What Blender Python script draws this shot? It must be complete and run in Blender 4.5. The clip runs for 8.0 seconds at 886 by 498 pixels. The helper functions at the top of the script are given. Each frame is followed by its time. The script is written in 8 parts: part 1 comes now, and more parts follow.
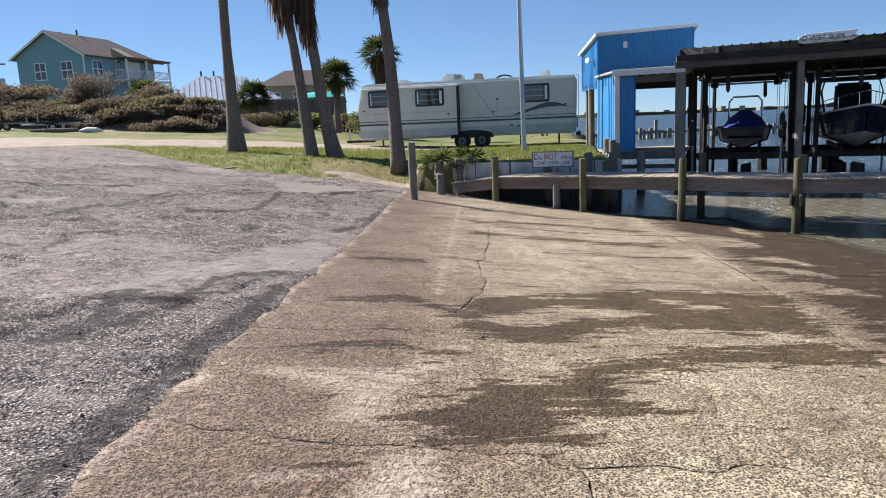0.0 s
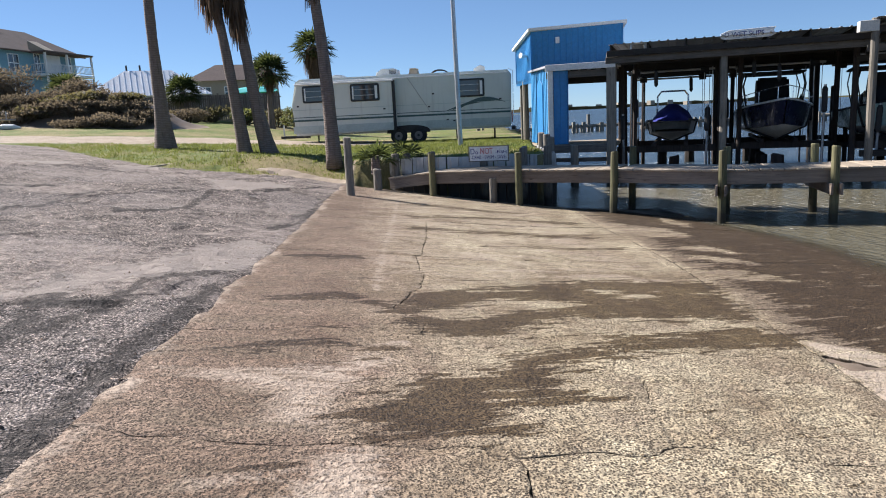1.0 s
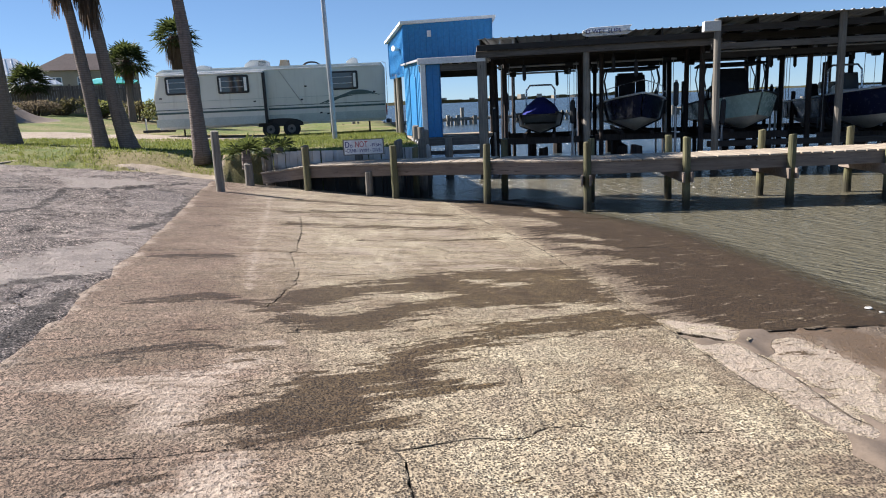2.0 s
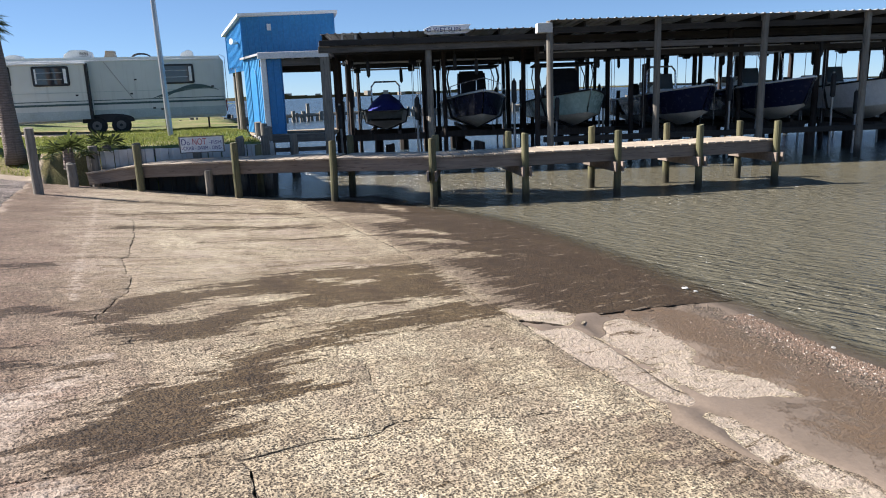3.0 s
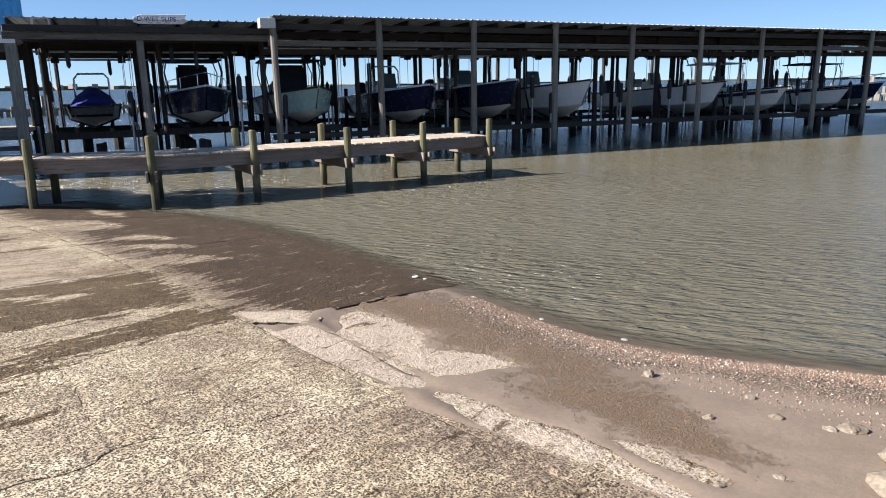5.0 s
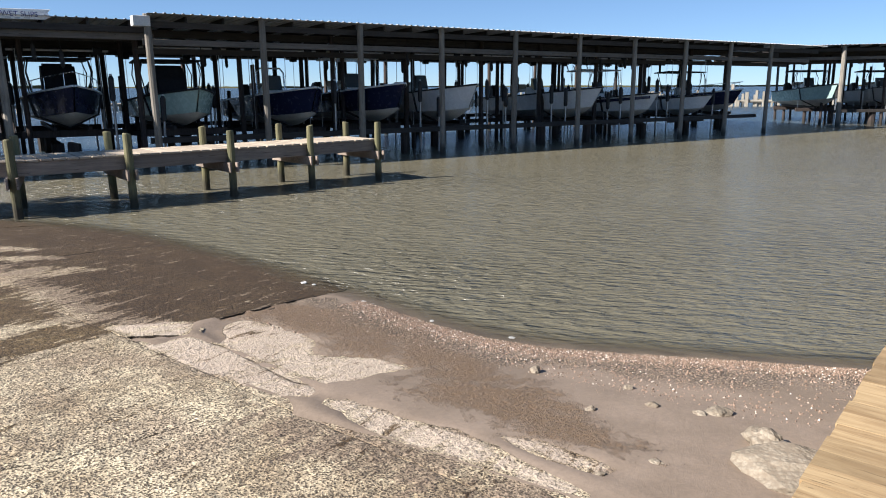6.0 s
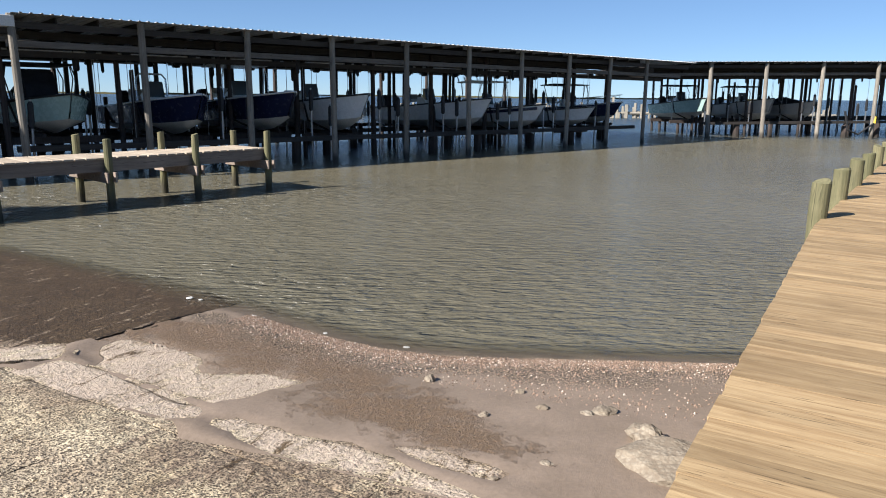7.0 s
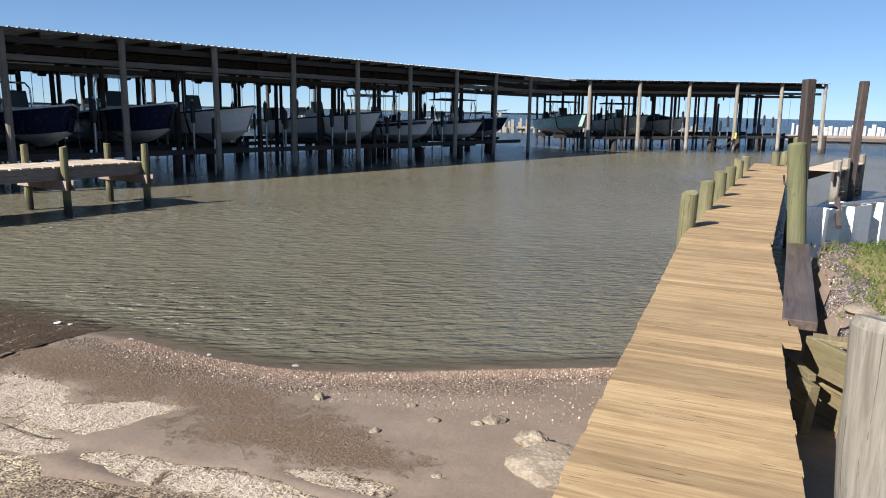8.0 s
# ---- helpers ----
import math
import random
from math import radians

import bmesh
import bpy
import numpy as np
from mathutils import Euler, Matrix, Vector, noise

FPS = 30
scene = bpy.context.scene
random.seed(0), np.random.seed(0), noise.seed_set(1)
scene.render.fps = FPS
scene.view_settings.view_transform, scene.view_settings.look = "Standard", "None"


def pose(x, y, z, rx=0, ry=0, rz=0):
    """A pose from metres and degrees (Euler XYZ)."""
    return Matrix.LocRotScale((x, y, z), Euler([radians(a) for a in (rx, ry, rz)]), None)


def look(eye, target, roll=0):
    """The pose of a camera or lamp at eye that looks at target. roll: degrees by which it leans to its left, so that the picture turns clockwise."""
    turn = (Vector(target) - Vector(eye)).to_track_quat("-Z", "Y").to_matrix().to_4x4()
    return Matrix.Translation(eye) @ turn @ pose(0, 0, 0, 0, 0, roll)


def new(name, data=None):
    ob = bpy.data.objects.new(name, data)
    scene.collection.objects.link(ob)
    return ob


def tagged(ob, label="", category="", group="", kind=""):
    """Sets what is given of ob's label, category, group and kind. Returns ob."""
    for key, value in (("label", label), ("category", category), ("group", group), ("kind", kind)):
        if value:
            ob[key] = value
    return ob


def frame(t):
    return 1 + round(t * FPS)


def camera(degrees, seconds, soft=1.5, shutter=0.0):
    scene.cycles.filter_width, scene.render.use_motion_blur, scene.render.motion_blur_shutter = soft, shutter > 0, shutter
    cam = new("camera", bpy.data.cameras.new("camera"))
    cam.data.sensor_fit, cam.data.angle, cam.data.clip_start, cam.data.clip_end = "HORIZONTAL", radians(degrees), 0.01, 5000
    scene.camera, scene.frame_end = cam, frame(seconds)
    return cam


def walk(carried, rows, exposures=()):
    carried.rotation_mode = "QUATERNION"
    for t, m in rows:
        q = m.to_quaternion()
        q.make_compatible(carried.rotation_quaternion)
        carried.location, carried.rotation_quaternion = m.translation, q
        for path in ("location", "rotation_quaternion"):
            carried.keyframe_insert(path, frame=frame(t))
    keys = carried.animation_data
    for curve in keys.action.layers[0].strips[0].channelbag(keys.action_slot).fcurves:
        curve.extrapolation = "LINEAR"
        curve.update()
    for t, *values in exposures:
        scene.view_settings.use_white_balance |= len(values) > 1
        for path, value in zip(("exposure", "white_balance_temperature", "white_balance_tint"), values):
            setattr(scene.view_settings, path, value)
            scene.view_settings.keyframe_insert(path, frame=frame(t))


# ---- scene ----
EXPOSURES = [(0.0, 1.19, 6300, 13), (1.5, 1.21, 6300, 13), (3.5, 1.36, 6300, 13), (4.5, 1.42, 6300, 13), (6.0, 1.34, 6300, 12), (8.0, 1.20, 6300, 12)]
cam = camera(64.60, 8.0, 1.0)
# seconds, eye x y z in metres, yaw, pitch and roll in degrees; z = 0 is the water level
ROWS = [
    (0.0, -0.0000, 0.0000, 2.2950, -0.330, -10.280, 2.433),
    (0.5, 0.0017, 0.0009, 2.2938, -2.243, -10.536, 2.543),
    (1.0, 0.0180, 0.0058, 2.2921, -5.433, -10.903, 2.675),
    (1.5, 0.0384, 0.0151, 2.2890, -9.922, -11.383, 2.661),
    (3.0, 0.1135, -0.0010, 2.2894, -27.619, -12.677, 2.006),
    (3.5, 0.1408, 0.0041, 2.2771, -33.467, -12.924, 1.657),
    (4.0, 0.1645, 0.0016, 2.2661, -38.925, -13.124, 1.401),
    (4.5, 0.1773, -0.0100, 2.2671, -44.085, -13.287, 1.084),
    (6.0, 0.2352, -0.0508, 2.2592, -57.670, -13.138, 0.166),
    (6.5, 0.2430, -0.0631, 2.2647, -61.942, -12.835, -0.235),
    (7.0, 0.2537, -0.0720, 2.2660, -66.212, -12.366, -0.612),
    (7.5, 0.2638, -0.0811, 2.2688, -70.589, -11.788, -0.924),
    (8.0, 0.2774, -0.1022, 2.2696, -74.991, -11.144, -1.223),
]
walk(cam, [(t, pose(x, y, z, 90 + pitch, roll, yaw)) for t, x, y, z, yaw, pitch, roll in ROWS], EXPOSURES)

# ---- daylight: clear winter sky, sun low over the land beyond the lot ----
SUN_AZ, SUN_EL = radians(-55.0), radians(36.0)
world = bpy.data.worlds.new("world")
scene.world = world
world.use_nodes = True
wn, wl = world.node_tree.nodes, world.node_tree.links
sky = wn.new("ShaderNodeTexSky")
sky.sky_type = "NISHITA"
sky.sun_disc = False
sky.sun_elevation, sky.sun_rotation = SUN_EL, SUN_AZ
sky.altitude, sky.air_density, sky.dust_density, sky.ozone_density = 2500.0, 0.8, 0.0, 4.5
soft = wn.new("ShaderNodeGamma")  # a clear but slightly hazy winter sky: paler overhead, less white at the horizon
soft.inputs[1].default_value = 0.68
blue_ = wn.new("ShaderNodeMix")
blue_.data_type, blue_.blend_type = "RGBA", "MULTIPLY"
blue_.inputs[0].default_value, blue_.inputs[7].default_value = 1.0, (0.78, 0.95, 1.10, 1)
wl.new(sky.outputs[0], soft.inputs[0])
wl.new(soft.outputs[0], blue_.inputs[6])
wl.new(blue_.outputs[2], wn["Background"].inputs[0])
wn["Background"].inputs[1].default_value = 0.085
sun_dir = Vector((math.sin(SUN_AZ) * math.cos(SUN_EL), math.cos(SUN_AZ) * math.cos(SUN_EL), math.sin(SUN_EL)))
sun = new("sun", bpy.data.lights.new("sun", "SUN"))
sun.data.energy, sun.data.angle, sun.data.color = 5.0, radians(0.53), (1.0, 0.95, 0.88)
sun.matrix_world = look(sun_dir * 50, (0, 0, 0))


# ---- small building kit ----
def part(name, bm, material, parent=None, label="", smooth=False):
    """Links a bmesh as one mesh object under a thing or a part."""
    me = bpy.data.meshes.new(name)
    bm.to_mesh(me)
    bm.free()
    if smooth:
        me.shade_smooth()
    me.materials.append(material)
    ob = new(name, me)
    if parent:
        ob.parent = parent
    if label:
        ob["label"] = label
    return ob


def again(src, name, m, parent):
    """One more object on the same mesh."""
    ob = new(name, src.data)
    ob.parent = parent
    ob.matrix_basis = m
    return ob


def thing(name, m, label, category, group="", kind=""):
    ob = new(name)
    ob.empty_display_size = 0.2
    ob.matrix_basis = m
    return tagged(ob, label, category, group, kind)


def box(bm, x0, y0, z0, x1, y1, z1, m=None, bev=0.0):
    vs = [bm.verts.new(p) for p in ((x0, y0, z0), (x1, y0, z0), (x1, y1, z0), (x0, y1, z0), (x0, y0, z1), (x1, y0, z1), (x1, y1, z1), (x0, y1, z1))]
    fs = [bm.faces.new([vs[i] for i in f]) for f in ((3, 2, 1, 0), (4, 5, 6, 7), (0, 1, 5, 4), (1, 2, 6, 5), (2, 3, 7, 6), (3, 0, 4, 7))]
    if bev:
        es = list({e for f in fs for e in f.edges})
        got = bmesh.ops.bevel(bm, geom=es, offset=bev, segments=1, affect="EDGES")
        vs = list({v for f in got["faces"] for v in f.verts} | {v for v in vs if v.is_valid})
    if m is not None:
        bmesh.ops.transform(bm, matrix=m, verts=vs)
    return vs


def new_box(x0, y0, z0, x1, y1, z1, bev=0.0, m=None):
    bm = bmesh.new()
    box(bm, x0, y0, z0, x1, y1, z1, m, bev)
    return bm


def tube(bm, pts, radii, sides=8, caps=True):
    """A round tube through pts; radii: one number or one a point."""
    pts = [Vector(p) for p in pts]
    if isinstance(radii, (int, float)):
        radii = [radii] * len(pts)
    rings, side = [], None
    for i, p in enumerate(pts):
        way = (pts[min(i + 1, len(pts) - 1)] - pts[max(i - 1, 0)]).normalized()
        if side is None:
            side = way.orthogonal().normalized()
        side = (side - way * side.dot(way)).normalized()
        up = way.cross(side)
        rings.append([bm.verts.new(p + (side * math.cos(a) + up * math.sin(a)) * radii[i]) for a in [2 * math.pi * k / sides for k in range(sides)]])
    for a, b in zip(rings, rings[1:]):
        for k in range(sides):
            bm.faces.new((a[k], a[(k + 1) % sides], b[(k + 1) % sides], b[k]))
    if caps:
        bm.faces.new(rings[0][::-1])
        bm.faces.new(rings[-1])
    return rings


def new_tube(pts, radii, sides=8):
    bm = bmesh.new()
    tube(bm, pts, radii, sides)
    return bm


def prism(bm, outline, z0, z1):
    """An upright prism on a plan outline (counter-clockwise)."""
    lo = [bm.verts.new((x, y, z0)) for x, y in outline]
    hi = [bm.verts.new((x, y, z1)) for x, y in outline]
    n = len(lo)
    for i in range(n):
        bm.faces.new((lo[i], lo[(i + 1) % n], hi[(i + 1) % n], hi[i]))
    bm.faces.new(lo[::-1])
    bm.faces.new(hi)


def smoothstep(a, b, v):
    t = min(1.0, max(0.0, (v - a) / (b - a)))
    return t * t * (3 - 2 * t)


def seg_dist(x, y, ax, ay, bx, by):
    dx, dy = bx - ax, by - ay
    t = max(0.0, min(1.0, ((x - ax) * dx + (y - ay) * dy) / (dx * dx + dy * dy)))
    return math.hypot(x - ax - t * dx, y - ay - t * dy)


def line_dist(x, y, pts):
    return min(seg_dist(x, y, *a, *b) for a, b in zip(pts, pts[1:]))


def n2(x, y, s, seed=0.0):
    return noise.noise((x * s, y * s, seed))

# ---- materials ----
class Mat:
    """A node material; each method adds a node and returns its output."""

    def __init__(self, name, rough=0.7, metal=0.0, spec=0.5):
        self.m = bpy.data.materials.new(name)
        self.m.use_nodes = True
        self.t = self.m.node_tree
        self.b = self.t.nodes["Principled BSDF"]
        self.set("Roughness", rough), self.set("Metallic", metal), self.set("Specular IOR Level", spec)
        self.pos = None

    def node(self, kind, **props):
        n = self.t.nodes.new("ShaderNode" + kind)
        for k, v in props.items():
            if k == "op":
                n.operation = v
            elif k == "dtype":
                n.data_type = v
            elif k == "blend":
                n.blend_type = v
        return n

    def put(self, socket, value):
        if isinstance(value, bpy.types.NodeSocket):
            self.t.links.new(value, socket)
        elif isinstance(value, tuple) and len(value) == 3 and socket.type == "RGBA":
            socket.default_value = (*value, 1)
        else:
            socket.default_value = value

    def set(self, name, value):
        self.put(self.b.inputs[name], value)
        return self

    def where(self, local=False, scale=(1, 1, 1)):
        c = self.node("TexCoord").outputs["Object"] if local else self.node("NewGeometry").outputs["Position"]
        if scale == (1, 1, 1):
            return c
        v = self.node("VectorMath", op="MULTIPLY")
        self.put(v.inputs[0], c)
        v.inputs[1].default_value = scale
        return v.outputs[0]

    def noise(self, at, scale, detail=3.0, rough=0.55, distort=0.0):
        n = self.node("TexNoise")
        self.put(n.inputs["Vector"], at)
        n.inputs["Scale"].default_value, n.inputs["Detail"].default_value = scale, detail
        n.inputs["Roughness"].default_value, n.inputs["Distortion"].default_value = rough, distort
        return n.outputs["Fac"]

    def cells(self, at, scale, out="Distance", feature="F1", rand=1.0):
        n = self.node("TexVoronoi")
        n.feature = feature
        self.put(n.inputs["Vector"], at)
        n.inputs["Scale"].default_value, n.inputs["Randomness"].default_value = scale, rand
        return n.outputs[out]

    def wave(self, at, scale, distort=2.0, axis="X", detail=2.0, dscale=1.0):
        n = self.node("TexWave")
        n.bands_direction = axis
        self.put(n.inputs["Vector"], at)
        n.inputs["Scale"].default_value, n.inputs["Distortion"].default_value = scale, distort
        n.inputs["Detail"].default_value, n.inputs["Detail Scale"].default_value = detail, dscale
        return n.outputs["Fac"]

    def turned(self, degrees, scale):
        """World position turned about z, then scaled along the turned axes."""
        n = self.node("Mapping")
        self.put(n.inputs["Vector"], self.where())
        n.inputs["Rotation"].default_value = (0, 0, radians(degrees))
        v = self.node("VectorMath", op="MULTIPLY")
        self.put(v.inputs[0], n.outputs[0])
        v.inputs[1].default_value = scale
        return v.outputs[0]

    def ramp(self, v, a, b, lo=0.0, hi=1.0):
        n = self.node("MapRange")
        n.clamp = True
        self.put(n.inputs[0], v)
        for i, x in enumerate((a, b, lo, hi)):
            n.inputs[1 + i].default_value = x
        return n.outputs[0]

    def math(self, op, a, b=0.0):
        n = self.node("Math", op=op)
        self.put(n.inputs[0], a), self.put(n.inputs[1], b)
        return n.outputs[0]

    def mix(self, f, a, b, blend="MIX"):
        n = self.node("Mix", dtype="RGBA", blend=blend)
        self.put(n.inputs[0], f), self.put(n.inputs[6], a), self.put(n.inputs[7], b)
        return n.outputs[2]

    def attr(self, name, out="Fac"):
        n = self.node("Attribute")
        n.attribute_name = name
        return n.outputs[out]

    def split(self, colour):
        n = self.node("SeparateColor")
        self.put(n.inputs[0], colour)
        return n.outputs

    def axis(self, at, i):
        n = self.node("SeparateXYZ")
        self.put(n.inputs[0], at)
        return n.outputs[i]

    def rand(self):
        return self.node("ObjectInfo").outputs["Random"]

    def bump(self, h, strength=0.4, dist=0.01):
        n = self.node("Bump")
        n.inputs["Strength"].default_value, n.inputs["Distance"].default_value = strength, dist
        self.put(n.inputs["Height"], h)
        self.set("Normal", n.outputs[0])
        return self


def paint(name, col, rough=0.5, metal=0.0, dirt=0.25, scale=1.5, local=False, coarse=0.12, spec=0.5):
    """Painted or plain surface with faint grime at two scales."""
    k = Mat(name, rough, metal, spec)
    at = k.where(local)
    g = k.math("MULTIPLY", k.ramp(k.noise(at, scale, 5), 0.45, 0.75), dirt)
    c = k.mix(g, col, tuple(v * 0.45 for v in col))
    f = k.ramp(k.noise(at, scale * 14, 3), 0.3, 0.7, 1 - coarse, 1 + coarse)
    c = k.mix(1.0, c, f, "MULTIPLY")
    k.set("Base Color", c)
    k.set("Roughness", k.ramp(k.noise(at, scale * 5, 3), 0.3, 0.7, max(0.03, rough - 0.1), min(1.0, rough + 0.12)))
    k.bump(k.noise(at, scale * 20, 2), 0.12 if rough > 0.35 else 0.015, 0.004)
    return k.m


def timber(name, pale, dark, along="X", knots=True, green=0.0, tide=False, rough=0.8, vary=0.25):
    """Sawn or round timber with grain along one local axis, each piece a little different."""
    k = Mat(name, rough, 0, 0.3)
    sc = {"X": (0.6, 9, 9), "Y": (9, 0.6, 9), "Z": (9, 9, 0.6)}[along]
    at = k.where(True, sc)
    shift = k.node("VectorMath", op="ADD")
    k.put(shift.inputs[0], at)
    seed = k.node("CombineXYZ")
    k.put(seed.inputs[0], k.math("MULTIPLY", k.rand(), 37.0)), k.put(seed.inputs[1], k.math("MULTIPLY", k.rand(), 91.0))
    k.put(shift.inputs[1], seed.outputs[0])
    at = shift.outputs[0]
    grain = k.noise(at, 2.2, 6, 0.62, 0.6)
    c = k.mix(k.ramp(grain, 0.32, 0.68), pale, dark)
    fine = k.noise(at, 9.0, 4, 0.6)
    c = k.mix(k.ramp(fine, 0.56, 0.72, 0, 0.5), c, tuple(v * 0.5 for v in dark))
    c = k.mix(1.0, c, k.ramp(k.rand(), 0, 1, 1 - vary, 1 + vary * 0.6), "MULTIPLY")
    c = k.mix(k.ramp(k.noise(k.where(), 1.9, 5, 0.65), 0.48, 0.68, 0, 0.45), c, tuple(v * 0.75 for v in dark))
    if green:
        c = k.mix(k.ramp(k.noise(k.where(), 1.3, 3), 0.35, 0.7, 0, green), c, (0.105, 0.118, 0.05))
    if tide:
        z = k.math("ADD", k.axis(k.where(), 2), k.math("MULTIPLY", k.noise(k.where(), 6, 2), 0.25))
        wet = k.ramp(z, 0.28, 0.52, 1, 0)
        c = k.mix(k.math("MULTIPLY", wet, 0.8), c, (0.028, 0.024, 0.018))
    k.set("Base Color", c)
    if knots:
        crack = k.ramp(k.noise(at, 3.4, 2, 0.5, 1.5), 0.66, 0.7)
        k.set("Base Color", k.mix(k.math("MULTIPLY", crack, 0.75), c, tuple(v * 0.25 for v in dark)))
    k.bump(fine, 0.35, 0.006)
    return k.m


M = {}
M["post_green"] = timber("treated post wood", (0.19, 0.168, 0.09), (0.095, 0.09, 0.048), "Z", True, 0.3, True)
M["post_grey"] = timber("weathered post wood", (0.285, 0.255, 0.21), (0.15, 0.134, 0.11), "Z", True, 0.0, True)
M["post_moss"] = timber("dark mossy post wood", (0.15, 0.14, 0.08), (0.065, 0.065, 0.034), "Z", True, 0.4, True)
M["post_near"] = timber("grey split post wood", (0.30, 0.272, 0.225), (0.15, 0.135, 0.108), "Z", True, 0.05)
# brown deepened to hold the shade that the rear shed posts stand in
M["post_brown"] = timber("brown post wood darkened for shed shade", (0.075, 0.056, 0.048), (0.030, 0.024, 0.021), "Z", True, 0.0, True)
M["beam"] = timber("weathered beam wood", (0.17, 0.15, 0.13), (0.09, 0.08, 0.068), "X", True)
M["plank"] = timber("grey pier plank", (0.46, 0.38, 0.285), (0.31, 0.25, 0.185), "Y", False, 0, False, 0.8, 0.18)
M["stringer"] = timber("grey pier stringer", (0.30, 0.24, 0.19), (0.18, 0.14, 0.11), "X", True)
M["new_plank"] = timber("fresh yellow pine plank", (0.385, 0.278, 0.148), (0.235, 0.152, 0.074), "Y", True, 0, False, 0.75, 0.26)
M["new_wood"] = timber("fresh pine timber", (0.50, 0.34, 0.17), (0.33, 0.20, 0.09), "X", True, 0.25)
M["old_pine"] = timber("stained pine board", (0.27, 0.20, 0.115), (0.15, 0.105, 0.055), "X", True, 0.5)
M["dark_plank"] = timber("dark brown plank", (0.145, 0.108, 0.086), (0.07, 0.052, 0.042), "X", True, 0, False, 0.45)
M["fence"] = timber("grey fence board", (0.27, 0.21, 0.165), (0.16, 0.125, 0.10), "Z", False)
M["black"] = paint("black rubber", (0.015, 0.015, 0.016), 0.6)
M["white"] = paint("white gelcoat", (0.72, 0.73, 0.72), 0.25, 0, 0.2, coarse=0.03)
M["white_vinyl"] = paint("white vinyl sheet", (0.78, 0.77, 0.74), 0.45, 0, 0.35, 2.5)


def dark_foot_board():
    """Off-white board, dark below deck height with old growth and the pier's shade."""
    k = Mat("grey white bulkhead board", 0.7)
    at = k.where()
    c = k.mix(k.ramp(k.noise(at, 2.2, 5), 0.4, 0.7, 0, 0.6), (0.60, 0.59, 0.56), (0.30, 0.28, 0.25))
    z = k.math("ADD", k.axis(at, 2), k.math("MULTIPLY", k.noise(at, 5, 4), 0.3))
    # growth and the shade under the pier share this dark band
    c = k.mix(k.ramp(z, 0.92, 1.08, 0.93, 0), c, (0.035, 0.030, 0.022))
    k.set("Base Color", c)
    k.bump(k.noise(at, 40, 2), 0.12, 0.004)
    return k.m


M["bulk"] = dark_foot_board()
M["box_trim"] = paint("faded beam paint", (0.52, 0.51, 0.48), 0.6, 0, 0.5, 2.2)
M["trim_white"] = paint("white trim paint", (0.74, 0.74, 0.72), 0.5, 0, 0.3)
M["blue"] = paint("bright blue painted metal", (0.026, 0.20, 0.46), 0.45, 0, 0.22, 0.8)
M["blue_pale"] = paint("paler blue painted metal", (0.045, 0.25, 0.50), 0.5, 0, 0.3, 0.8)
M["navy"] = paint("navy gelcoat", (0.012, 0.016, 0.045), 0.2, 0, 0.1, coarse=0.03)
M["teal_hull"] = paint("pale green gelcoat", (0.36, 0.50, 0.46), 0.25, 0, 0.2, coarse=0.03)
M["grey_hull"] = paint("grey aluminium hull", (0.42, 0.43, 0.43), 0.4, 0.3, 0.3)
M["bottom"] = paint("chalky hull bottom", (0.66, 0.67, 0.66), 0.55, 0, 0.5, 2.0)
M["canvas_blue"] = paint("blue canvas", (0.02, 0.03, 0.24), 0.85, 0, 0.2)
M["canvas_black"] = paint("black canvas", (0.014, 0.014, 0.018), 0.85)
M["steel"] = paint("dull galvanised steel", (0.42, 0.42, 0.42), 0.4, 0.85, 0.3)
M["alu"] = paint("polished tube", (0.75, 0.75, 0.76), 0.22, 0.9, 0.1)
M["yellow"] = paint("yellow plastic", (0.72, 0.48, 0.03), 0.45)
M["tan"] = paint("tan vinyl", (0.42, 0.36, 0.28), 0.6)


def corrugated(name, col, rust=0.2, rough=0.45, metal=0.3):
    k = Mat(name, rough, metal)
    at = k.where()
    c = k.mix(k.math("MULTIPLY", k.ramp(k.noise(at, 0.9, 5), 0.5, 0.75), rust), col, (0.16, 0.09, 0.05))
    k.set("Base Color", k.mix(1.0, c, k.ramp(k.noise(at, 9, 3), 0.3, 0.7, 0.85, 1.1), "MULTIPLY"))
    return k.m


M["roof_metal"] = corrugated("corrugated roof metal", (0.46, 0.46, 0.46), 0.3)
# the shade under the roofs is put into this near-black framing colour
M["shed_wood"] = timber("shed framing wood darkened for roof shade", (0.062, 0.054, 0.047), (0.030, 0.026, 0.023), "X", True)
M["roof_white"] = corrugated("white metal roof", (0.82, 0.83, 0.84), 0.02)


def glass(name, tint=(0.03, 0.035, 0.04)):
    k = Mat(name, 0.05, 0, 0.6)
    k.set("Base Color", tint)
    k.set("Coat Weight", 0.6)
    return k.m


M["dark_glass"] = glass("dark window glass")
M["smoke_glass"] = glass("smoked boat windscreen", (0.10, 0.12, 0.13))


